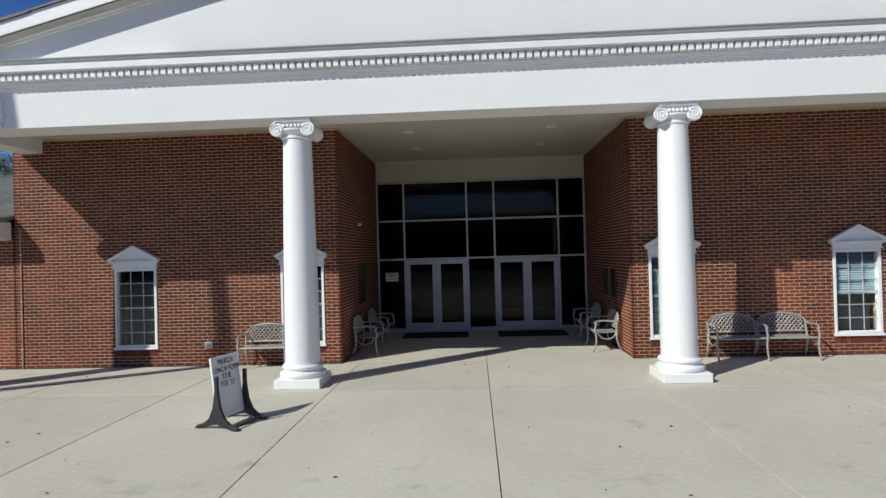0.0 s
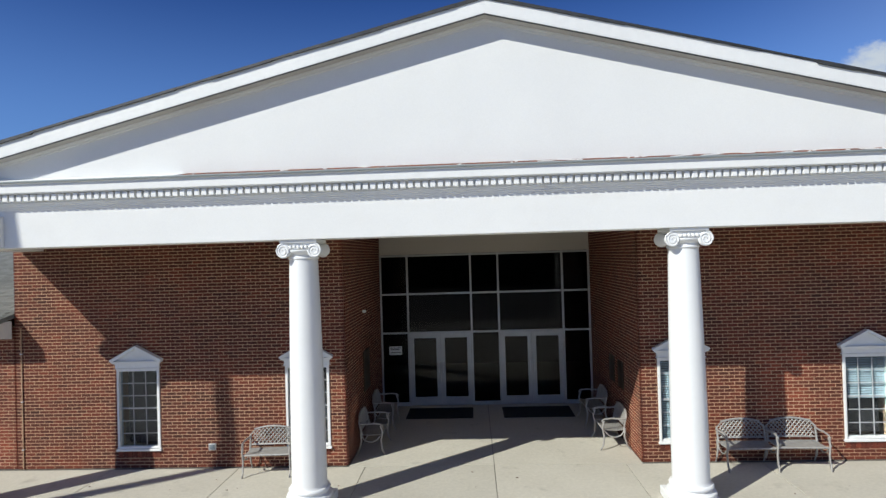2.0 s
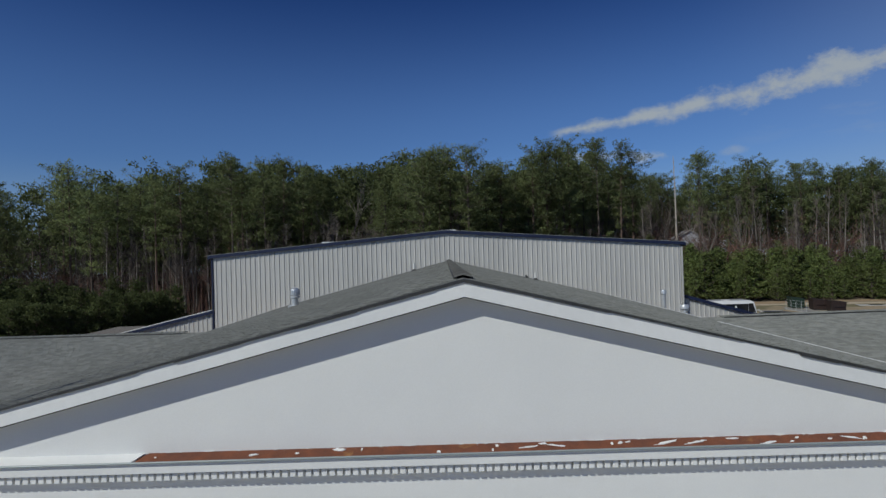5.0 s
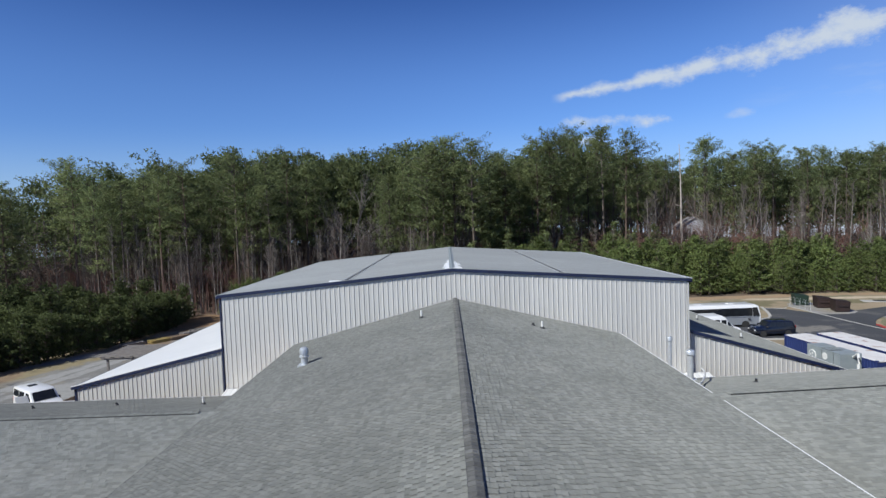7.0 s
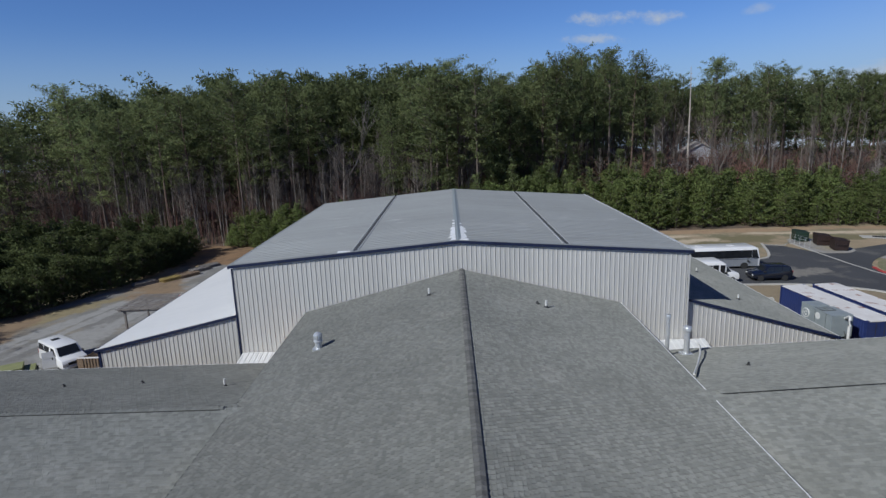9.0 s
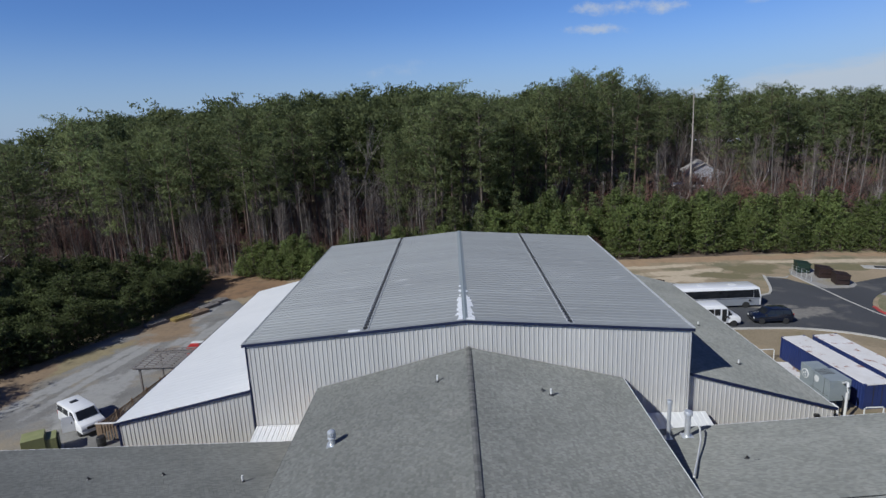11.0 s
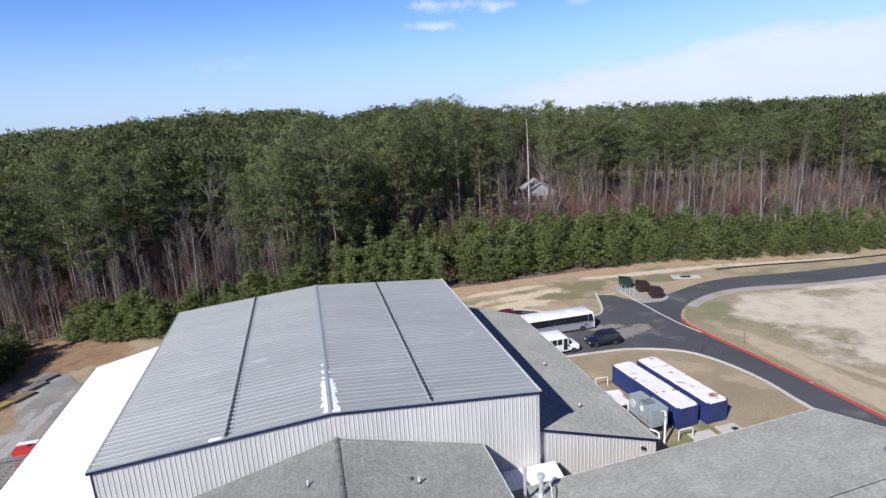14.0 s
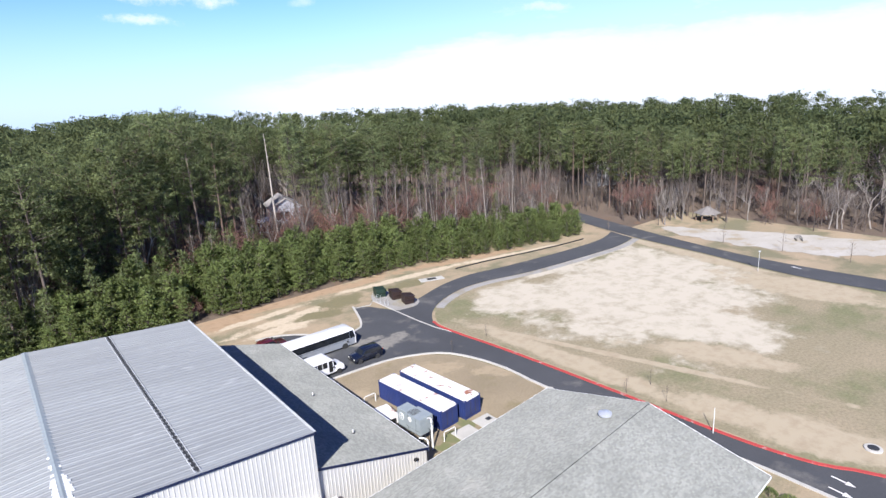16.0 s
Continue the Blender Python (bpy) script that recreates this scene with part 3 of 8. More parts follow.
def ground():
    xs = sorted({*np.arange(-160, 241, 5).tolist(), *[-2600, -1600, -1000, -700, -500, -380, -300, -240, -200, 280, 330, 400, 500, 700, 1000, 1600, 2600]})
    ys = sorted({*np.arange(-60, 241, 5).tolist(), *[-2600, -1600, -1000, -600, -400, -250, -150, -100, 290, 350, 420, 520, 700, 1000, 1600, 2600]})
    v = [(x, y, land(x, y) - 0.02) for y in ys for x in xs]
    w = len(xs)
    f = [(j * w + i, j * w + i + 1, (j + 1) * w + i + 1, (j + 1) * w + i) for j in range(len(ys) - 1) for i in range(w - 1)]
    me = quick("ground", v, f, DIRT)
    for m in (LITTER, GREENISH):
        me.materials.append(m)
    for p in me.polygons:
        x, y, _ = p.center
        wood = y > 82 or x < -44 or x > 134 or (x > 110 and y > 66) or y < -45
        p.material_index = 1 if wood else 2 if (48 < x < 104 and y < 62) or y < 0 else 0
        p.use_smooth = True
    return tagged(new("ground", me), "tan dirt, thin grass and leaf litter reaching the woods", "ground", "", "structure")


ground()

EASTROAD_W = [(46.6, -60), (46.5, -10), (46.5, 3.6), (46.4, 10), (45.2, 20), (44.1, 30.7), (44.2, 36.5), (43.3, 41.6), (41.2, 45.6), (36.5, 48.2), (31.8, 48.9), (25.7, 49.2)]
LOT_N = [(25.7, 67), (29, 66), (31.8, 63.6), (34, 60.5), (36.4, 59.3), (38.6, 60.2), (40.2, 63), (42.1, 68.2)]
ROAD_N = [(45.9, 62.2), (51.4, 63.6), (58.3, 66.0), (65.3, 66.8), (73.6, 65.4), (88.3, 63.9), (99.6, 63.8), (107, 66)]
ROAD_S = [(105.1, 59.4), (98, 58.0), (90.2, 58.2), (75, 59.6), (63.9, 62.0), (57.4, 61.6), (51.2, 58.8), (47.2, 54.2), (46.9, 49.2), (47.7, 41), (48.3, 31.1), (48.7, 22), (49.1, 12), (50.2, 5.8), (52.2, 1.6), (56, -12), (60, -60)]
CROSS_W = [(112.5, 84), (108.2, 69), (105.6, 58), (103.2, 42.5), (100.2, 26.4), (100.7, 12), (104, -30)]
CROSS_E = [(118.8, 84), (114.6, 70.1), (109.6, 51.6), (106.3, 33.5), (106.6, 14), (110, -30)]

lines = {k: smooth_line([(x, y, 0) for x, y in v]) for k, v in dict(w=EASTROAD_W, l=LOT_N, n=ROAD_N, s=ROAD_S, cw=CROSS_W, ce=CROSS_E).items()}
flat = {k: [(p[0], p[1]) for p in v] for k, v in lines.items()}
sheet("road", flat["w"] + flat["l"] + [(44.2, 66.2)] + flat["n"] + flat["s"], 0.03, ASPHALT, "dark new asphalt drive curving past the yard", "road")
sheet("road_cross", flat["cw"] + flat["ce"][::-1], 0.05, ASPHALT, "dark asphalt lane running towards the woods", "road")
def ragged(outline, amp, seed, step=1.2):
    """An outline with a worn, uneven edge."""
    line = smooth_line([(x, y, 0) for x, y in outline + outline[:1]], step)[:-1]
    return [(x + amp * noise.noise((x * 0.35, y * 0.35, seed)) + amp * 0.5 * noise.noise((x * 1.1, y * 1.1, seed + 3)), y + amp * noise.noise((y * 0.35, x * 0.35, seed + 7)) + amp * 0.5 * noise.noise((y * 1.1, x * 1.1, seed + 9))) for x, y, _ in line]


sheet("field", [(p[0] + 0.6, p[1]) for p in flat["s"]][::-1] + [(p[0] - 0.5, p[1]) for p in flat["cw"]][8:], 0.004, FIELD, "open field of thin dry grass worn to pale clay", "field")
sheet("bin_pad", ragged([(46.1, 61.5), (46.1, 69.5), (49.6, 71), (51.2, 68), (51.0, 62.5), (48.8, 61.3)], 0.4, 3), 0.036, SHOULDER, "worn pale gravel pad under the waste bins", "pad")
sheet("lawn_island", [(p[0] - 0.3, p[1] - 0.3) for p in flat["w"] if p[1] > 27] + [(25.6, 27), (44.2, 27)], 0.02, DRYGRASS, "tan dormant grass island beside the drive", "lawn")
sheet("gravel_yard", [(-25, 27), (-31, 26), (-48, 27), (-52, 40), (-45, 44), (-42.5, 49.5), (-38.5, 56.5), (-36.2, 63), (-33.5, 68), (-30, 66), (-26, 60), (-23, 62), (-23, 30)], 0.02, GRAVEL, "grey gravel yard with tan worn edges", "yard")
sheet("bare_pad", ragged([(118, 60), (123, 50), (131, 24), (134, 14), (126, 12), (119, 22), (114.5, 27), (113, 40), (114, 55)], 1.6, 6), 0.02, SLAB, "pale bare concrete pad beyond the lane", "pavement")
sheet("front_lot", [(-70, -45), (45, -45), (45, -14), (-70, -14)], 0.012, OLDTAR, "worn grey asphalt parking area", "parking lot")


def kerb(name, pts, mat, label, w=0.16, h=0.13, parent=None):
    """A low kerb along a line, a real step above the road."""
    b = Build()
    pts = [Vector((p[0], p[1], 0)) for p in pts]
    sides = []
    for i, p in enumerate(pts):
        d = (pts[min(i + 1, len(pts) - 1)] - pts[max(i - 1, 0)]).normalized()
        sides.append((p - Vector((-d.y, d.x, 0)) * w / 2, p + Vector((-d.y, d.x, 0)) * w / 2))
    for (a, c), (e, g) in zip(sides, sides[1:]):
        up = Vector((0, 0, h))
        b.face(a + up, e + up, g + up, c + up).face(a, e, e + up, a + up).face(g, c, c + up, g + up)
    return structure(name, b, mat, label, "kerb")


kerb("kerb_drive", flat["w"], KERB, "pale concrete kerb round the grass island", 0.3)
kerb("kerb_lot", flat["l"], KERB, "pale concrete kerb round the lot", 0.3)
kerb("kerb_north", [(42.0, 67.6), (44.5, 67.0), (45.9, 68.4), (45.88, 62), (45.86, 57), (46.1, 52.5), (46.7, 49.5)], KERB, "pale concrete kerb beside the bins", 0.25, 0.04)
kerb("kerb_red", [p for p in flat["s"] if -59 < p[1] < 55 and p[0] < 70], REDKERB, "red-painted kerb along the field", 0.34)
kerb("kerb_field", [(p[0] + 0.1, p[1] - 0.9) for p in flat["s"] if p[0] > 50.5 and p[1] > 55], SHOULDER, "pale gravel verge beside the curving drive", 1.4, 0.03)
kerb("walk_strip", [(44.4, 30.2), (42, 28), (38.5, 26.6), (32, 26.3)], KERB, "narrow concrete path by the hall", 0.9, 0.05)


def plaza():
    """The forecourt: poured slabs with open joints."""
    under = structure("pavement", Build().box(-34, 38, -13.9, 6.75, -0.10, -0.015), JOINT, "pale poured concrete forecourt with straight joints", "pavement")
    xs = [-34, -28, -22.5, -17.6, -12.6, -9.9, -7.25, -4.6, -2.0, 0.6, 3.2, 5.8, 8.45, 11.1, 13.8, 19, 25, 31, 38]
    ys = [-13.9, -9.6, -5.0, -0.32, 2.10]
    g = 0.006
    for j in range(len(ys) - 1):
        for i in range(len(xs) - 1):
            b = Build().box(xs[i] + g, xs[i + 1] - g, ys[j] + g, ys[j + 1] - g, -0.09, 0)
            part("slab", b, CONCRETE, under, bevel=0.006 if abs(xs[i]) < 13 else 0)
    part("slab", Build().box(-2.33, 0.6 - g, 2.10 + g, 6.74, -0.09, 0), CONCRETE, under)
    part("slab", Build().box(0.6 + g, 3.52, 2.10 + g, 6.74, -0.09, 0), CONCRETE, under)
    rng = random.Random(12)
    b = Build()
    for k in range(170):
        x, y = rng.uniform(-9, 12), rng.uniform(-9.5, 1.9)
        a, r = rng.uniform(0, 6.28), rng.uniform(0.012, 0.034)
        c, d = math.cos(a), math.sin(a)
        b.face((x - r * c, y - r * d, 0.002), (x + r * 0.45 * d, y - r * 0.45 * c, 0.006 + r * 0.3), (x + r * c, y + r * d, 0.003), (x - r * 0.45 * d, y + r * 0.45 * c, 0.004 + r * 0.4))
    tagged(new("fallen_leaves", quick("fallen_leaves", b.v, b.f, REDLEAF)), "small dry brown leaves scattered over the concrete", "leaves", "", "stuff")


plaza()

# ---- the hall: brick walls ----
CX = 0.59
WALL_Y, GLASS_Y, TOP = 2.18, 6.80, 4.86
XL, XR = -2.36, 3.54
CRS, LEN, MJ = 0.0677, 0.2032, 0.0068
FULL = Build().box(MJ, LEN - MJ, -0.0065, 0.03, MJ, CRS - MJ).mesh("brick", BRICK, 0.003, segments=1)


def brick_wall(name, origin, turn, length, height, holes, pick, label, thick=0.25):
    """A running-bond wall; its face looks to local -y. Bricks inside the pick box are pieces of their own."""
    m = pose(*origin, 0, 0, turn)
    b = Build()
    us = sorted({0.03, length - 0.03, *[h for q in holes for h in q[:2]]})
    vs = sorted({0, height, *[h for q in holes for h in q[2:]]})
    for u0, u1 in zip(us, us[1:]):
        for v0, v1 in zip(vs, vs[1:]):
            if not any(q[0] <= u0 and u1 <= q[1] and q[2] <= v0 and v1 <= q[3] for q in holes):
                b.box(u0, u1, -0.003, thick, v0, v1)
    wall = structure(name, b, MORTAR, label, "wall")
    wall.matrix_basis = m
    v, f = [], []
    rng = random.Random(name)
    for r in range(int(height / CRS)):
        u = -LEN / 2 if r % 2 else 0.0
        z0 = r * CRS
        while u < length:
            a, c = max(u, 0), min(u + LEN, length)
            u += LEN
            cuts = [(a, c)]
            for q in holes:
                if q[2] < z0 + CRS * 0.5 < q[3]:
                    cuts = [s for x0, x1 in cuts for s in ((x0, min(x1, q[0])), (max(x0, q[1]), x1)) if s[1] - s[0] > 0.02]
            for x0, x1 in cuts:
                if x1 - x0 < 0.03:
                    continue
                if x1 - x0 > LEN - 0.001 and pick[0] < x0 < pick[1] and pick[2] < z0 < pick[3]:
                    ob = new("brick", FULL)
                    ob.parent = wall
                    ob.location = (x0, rng.uniform(-0.0012, 0.0012), z0)
                    continue
                d = -0.0065 + rng.uniform(-0.0012, 0.0012)
                n = len(v)
                x0, x1, za, zb = x0 + MJ, x1 - MJ, z0 + MJ, z0 + CRS - MJ
                v += [(x0, d, za), (x1, d, za), (x1, d, zb), (x0, d, zb), (x0, 0.01, za), (x1, 0.01, za), (x1, 0.01, zb), (x0, 0.01, zb)]
                f += [tuple(n + i for i in q) for q in ((0, 1, 2, 3), (3, 2, 6, 7), (1, 0, 4, 5), (0, 3, 7, 4), (2, 1, 5, 6))]
    rest = new("brickwork", quick("brickwork", v, f, BRICK))
    rest.parent = wall
    tagged(rest, "", "", "", "stuff")
    return wall


WINS = [-6.72, -3.16, 4.34, 7.90]
WZ0, WZ1, WH = 0.36, 2.06, 0.455


def hole(cx, x0):
    return (cx - WH - x0, cx + WH - x0, WZ0, WZ1)


brick_wall("wall_front_west", (-9.37, WALL_Y, 0), 0, XL + 9.36, TOP, [hole(c, -9.37) for c in WINS[:2]], (6.05, 6.95, 0, 2.3), "red-brown running-bond brick wall with pale mortar")
brick_wall("wall_front_east", (XR + 0.01, WALL_Y, 0), 0, 10.54 - XR, TOP, [hole(c, XR + 0.01) for c in WINS[2:]], (2.2, 3.2, 0.8, 2.1), "red-brown running-bond brick wall with pale mortar")
brick_wall("wall_recess_west", (XL, WALL_Y + 0.002, 0), 90, GLASS_Y - WALL_Y - 0.002, TOP, [], (0.2, 1.2, 0.0, 1.2), "shaded brick side wall of the entrance recess", 0.2)
brick_wall("wall_recess_east", (XR, GLASS_Y, 0), -90, GLASS_Y - WALL_Y - 0.002, TOP, [], (3.3, 4.3, 0.0, 1.2), "shaded brick side wall of the entrance recess", 0.2)
brick_wall("wall_wing_west", (-37.5, WALL_Y + 0.02, 0), 0, 37.5 - 9.38, 3.0, [], (27.4, 28.0, 0, 0.6), "red-brown brick wall of the lower wing")
brick_wall("wall_wing_east", (10.57, 4.8, 0), 4.0, 28.5, 3.4, [], (0.1, 0.6, 0, 0.6), "red-brown brick wall of the lower wing")
structure("wall_hall_sides", Build().box(-9.37, -9.12, 2.44, 26.4, 0, 5.5).box(10.30, 10.55, 2.44, 26.4, 0, 5.5).box(-9.12, 10.3, 26.15, 26.4, 0, 5.5), MORTAR, "plain side and back walls of the hall", "wall")
structure("wall_wing_backs", Build().box(-37.5, -9.4, 23.3, 23.5, 0, 3.4).box(10.6, 39.0, 23.3, 23.5, 0, 3.4).box(-37.5, -37.3, 2.5, 23.3, 0, 3.4).box(38.8, 39.0, 7.0, 23.3, 0, 3.4), MORTAR, "plain back and end walls of the wings", "wall")
structure("ceiling", Build().box(-9.3, 10.5, 0.45, WALL_Y + 0.02, TOP, TOP + 0.12).box(XL, XR, WALL_Y + 0.02, GLASS_Y, TOP, TOP + 0.12), CEIL, "plain beige painted porch ceiling", "ceiling")
structure("wall_header", Build().box(XL, XR, GLASS_Y - 0.02, GLASS_Y + 0.2, 4.27, TOP), CEIL, "plain beige painted panel over the entrance glass", "wall")
structure("lobby_floor", Build().box(XL - 1, XR + 1, GLASS_Y + 0.05, 13, -0.05, 0.0), CONCRETE, "plain dim lobby floor", "floor")
structure("lobby_shell", Build().box(XL - 1.2, XL - 1, GLASS_Y + 0.2, 13, 0, 4.4).box(XR + 1, XR + 1.2, GLASS_Y + 0.2, 13, 0, 4.4).box(XL - 1.2, XR + 1.2, 13, 13.2, 0, 4.4).box(XL - 1.2, XR + 1.2, GLASS_Y + 0.2, 13, 4.4, 4.5), DARK, "lobby walls coloured dark as an unlit room", "wall")


def downlight(x, y):
    t = thing("ceiling_light", "small round white recessed ceiling light", "light", (x, y, TOP), group="porch ceiling lights")
    part("trim_ring", Build().lathe([(0.075, -0.012), (0.115, -0.008), (0.12, 0.0), (0.075, 0.0)], 18), WHITE, t, smooth=True)
    part("lens", Build().lathe([(0.0, -0.004), (0.072, -0.004), (0.072, 0.0)], 18), LAMPGLASS, t)


for x in (-0.95, 2.13):
    for y in (2.9, 4.9):
        downlight(x, y)


# ---- windows ----
def hood_window(cx, index, blinds):
    w = thing("window_%d" % index, "white-framed window under a small white pediment" + (" with lowered blinds" if blinds else ", dark inside"), "window", (cx, WALL_Y, 0), kind="structure")
    fr = Build()
    FW = 0.052
    for a, b, c, d in ((-WH, -WH + FW, WZ0 + 0.045, WZ1), (WH - FW, WH, WZ0 + 0.045, WZ1), (-WH + FW, WH - FW, WZ1 - 0.055, WZ1), (-WH + FW, WH - FW, WZ0 + 0.045, WZ0 + 0.09)):
        fr.box(a, b, -0.025, 0.1, c, d)
    part("window_frame", fr, WHITE, w, bevel=0.006)
    part("window_sill", Build().box(-WH - 0.02, WH + 0.02, -0.06, 0.06, WZ0, WZ0 + 0.043), WHITE, w, bevel=0.006)
    for k in range(9):
        u = -0.40 + k * 0.1
        part("sill_brick", Build().box(u - 0.046, u + 0.042, -0.016, 0.02, WZ0 - 0.125, WZ0 - 0.004), BRICK, w)
    part("pane", Build().box(-WH + 0.047, WH - 0.047, 0.05, 0.056, WZ0 + 0.085, WZ1 - 0.05), CLEAR, w).visible_shadow = False
    a, b, c, d = -WH + FW, WH - FW, WZ0 + 0.09, WZ1 - 0.055
    for k in (1, 2):
        u = a + (b - a) * k / 3
        part("muntin", Build().box(u - 0.007, u + 0.007, 0.030, 0.046, c, d), MUNTIN, w)
    for k in range(1, 6):
        z = c + (d - c) * k / 6
        part("muntin", Build().box(a, b, 0.028, 0.044, z - (0.016 if k == 3 else 0.008), z + (0.016 if k == 3 else 0.008)), MUNTIN, w)
    # near-black board just behind the pane, in place of a room's shade
    part("backing", Build().box(a, b, 0.30, 0.31, c, d), ROOM, w, "dark board standing for the unlit room")
    if blinds:
        z = d
        low = c if blinds > 1 else c + (d - c) * 0.48
        while z > low:
            part("blind_slat", Build().hexa([(a, 0.09, z - 0.034), (b, 0.09, z - 0.034), (b, 0.092, z - 0.033), (a, 0.092, z - 0.033), (a, 0.105, z), (b, 0.105, z), (b, 0.107, z + 0.001), (a, 0.107, z + 0.001)]), BLIND, w)
            z -= 0.047
    hood = part("hood", Build().box(-0.468, 0.468, -0.045, 0.0, 2.06, 2.165).box(-0.485, 0.485, -0.062, 0.0, 2.06, 2.076).box(-0.490, 0.490, -0.068, 0.0, 2.165, 2.180).box(-0.512, 0.512, -0.090, 0.0, 2.180, 2.198).box(-0.532, 0.532, -0.112, 0.0, 2.198, 2.225), WHITE, w, "white painted window pediment", bevel=0.006)
    part("gable_panel", Build().prism([(-0.50, 2.225), (0.50, 2.225), (0, 2.50)], "y", -0.045, 0.0), WHITE, hood)
    for s in (-1, 1):
        part("rake_board", Build().prism([(0, 2.545), (0, 2.49), (s * 0.46, 2.226), (s * 0.545, 2.226), (s * 0.545, 2.258)], "y", -0.125, 0.0), WHITE, hood, bevel=0.004)


for i, (c, bl) in enumerate(zip(WINS, (0, 0, 2, 1))):
    hood_window(c, i + 1, bl)


# ---- entrance glass and doors ----
def entrance():
    y = GLASS_Y
    w = thing("window_5", "tall dark entrance glazing in a pale metal frame", "window", (0, y, 0), kind="structure")
    xs = [-2.335, -1.575, 0.215, 0.985, 2.775, 3.505]
    for x in xs:
        part("mullion", Build().box(x - 0.026, x + 0.026, -0.06, 0.06, 0, 4.27), ALU, w, bevel=0.004)
    for a, b in zip(xs, xs[1:]):
        door_bay = b - a > 1.5
        for z in (4.235, 3.15, 2.055):
            part("transom", Build().box(a + 0.026, b - 0.026, -0.055, 0.055, z - 0.025, z + 0.025), ALU, w, bevel=0.004)
        panes = [(3.173, 4.212), (2.078, 3.127)]
        if not door_bay:
            part("bottom_rail", Build().box(a + 0.026, b - 0.026, -0.05, 0.05, 0, 0.1), ALU, w, bevel=0.004)
            panes.append((0.1, 2.025))
        for c, d in panes:
            part("pane", Build().box(a + 0.024, b - 0.024, -0.004, 0.004, c, d), GLASS, w).visible_shadow = False
    k = 0
    for a, b in ((-1.543, 0.183), (1.017, 2.743)):
        mid = (a + b) / 2
        for u0, u1, s in ((a, mid - 0.004, 1), (mid + 0.004, b, -1)):
            k += 1
            d = thing("door_%d" % k, "closed pale metal entrance door with a dark glass pane", "door", (0, y, 0), kind="structure")
            st = 0.115
            part("stile", Build().box(u0, u0 + st, -0.03, 0.03, 0.012, 2.02), ALU, d, bevel=0.004)
            part("stile", Build().box(u1 - st, u1, -0.03, 0.03, 0.012, 2.02), ALU, d, bevel=0.004)
            part("top_rail", Build().box(u0 + st, u1 - st, -0.028, 0.028, 1.90, 2.02), ALU, d)
            part("bottom_rail", Build().box(u0 + st, u1 - st, -0.028, 0.028, 0.012, 0.24), ALU, d)
            part("pane", Build().box(u0 + st - 0.01, u1 - st + 0.01, -0.004, 0.004, 0.24, 1.90), GLASS, d).visible_shadow = False
            hx = (u1 - 0.055) if s > 0 else (u0 + 0.055)
            part("door_handle", Build().tube([(hx, -0.03, 0.92), (hx, -0.08, 0.94), (hx, -0.08, 1.20), (hx, -0.03, 1.22)], 0.012), CHROME, d, "steel pull handle", smooth=True)
    n = thing("notice", "white paper notice on the glass, writing too small to read", "sign", (-2.14, y - 0.006, 1.44))
    part("paper", Build().box(0, 0.36, -0.004, 0, 0, 0.24), BOARD, n)
    for z, c in ((0.185, 0.30), (0.14, 0.26), (0.055, 0.3)):
        part("text_bar", Build().box(0.03, 0.03 + c, -0.006, -0.004, z, z + 0.02), INK, n)


entrance()


# ---- columns ----
def column():
    t = thing("column", "white smooth Ionic column on a square plinth", "column", group="portico columns")
    part("plinth", Build().box(-0.39, 0.39, -0.39, 0.39, 0, 0.155), COLUMN, t, bevel=0.012)
    base = [(0.375, 0.155), (0.39, 0.175), (0.395, 0.205), (0.385, 0.235), (0.36, 0.25), (0.335, 0.255), (0.318, 0.27), (0.315, 0.29), (0.33, 0.305), (0.35, 0.315), (0.352, 0.335), (0.34, 0.355), (0.31, 0.362), (0.30, 0.38), (0.296, 0.40)]
    part("base", Build().lathe(base, 40), COLUMN, t, smooth=True)
    z0, z1 = 0.40, 4.17
    prof = []
    for k in range(13):
        u = k / 12
        prof.append((0.296 - 0.056 * u**1.8, z0 + (z1 - z0) * u))
    prof += [(0.245, 4.175), (0.262, 4.185), (0.262, 4.205), (0.245, 4.215), (0.245, 4.25)]
    part("shaft", Build().lathe(prof, 40), COLUMN, t, smooth=True)
    cap = part("capital", Build().lathe([(0.245, 4.25), (0.29, 4.275), (0.315, 4.31), (0.315, 4.335)], 32), COLUMN, t, smooth=True)
    part("abacus", Build().box(-0.315, 0.315, -0.315, 0.315, 4.445, 4.50).box(-0.285, 0.285, -0.285, 0.285, 4.42, 4.446), COLUMN, cap, bevel=0.010)
    part("band", Build().box(-0.25, 0.25, -0.275, 0.275, 4.335, 4.421), COLUMN, cap, bevel=0.012)
    for s in (-1, 1):
        x, z = s * 0.262, 4.318
        prof = [(0.0, -0.29), (0.108, -0.29), (0.122, -0.275), (0.115, -0.21), (0.088, -0.08), (0.080, 0.0), (0.088, 0.08), (0.115, 0.21), (0.122, 0.275), (0.108, 0.29), (0.0, 0.29)]
        vol = part("volute", Build().lathe(prof, 26, (x, 0, z), "y"), COLUMN, cap, smooth=True)
        for side in (-1, 1):
            pts = []
            for i in range(46):
                u = i / 45
                a = math.pi / 2 - s * u * 2 * math.pi * 2.2
                r = 0.104 * (1 - u) ** 0.8 + 0.016
                pts.append((x + r * math.cos(a), side * 0.293, z + r * math.sin(a)))
            part("spiral", Build().tube(pts, 0.014, 6, 0.010), COLUMN, vol, smooth=True)
    for side in (-1, 1):
        for i in range(5):
            x = -0.13 + i * 0.065
            prof = [(0.008, -0.03), (0.026, -0.018), (0.031, 0.004), (0.024, 0.024), (0.006, 0.03)]
            part("egg", Build().lathe(prof, 10, (x, side * 0.287, 4.375)), COLUMN, cap, smooth=True)
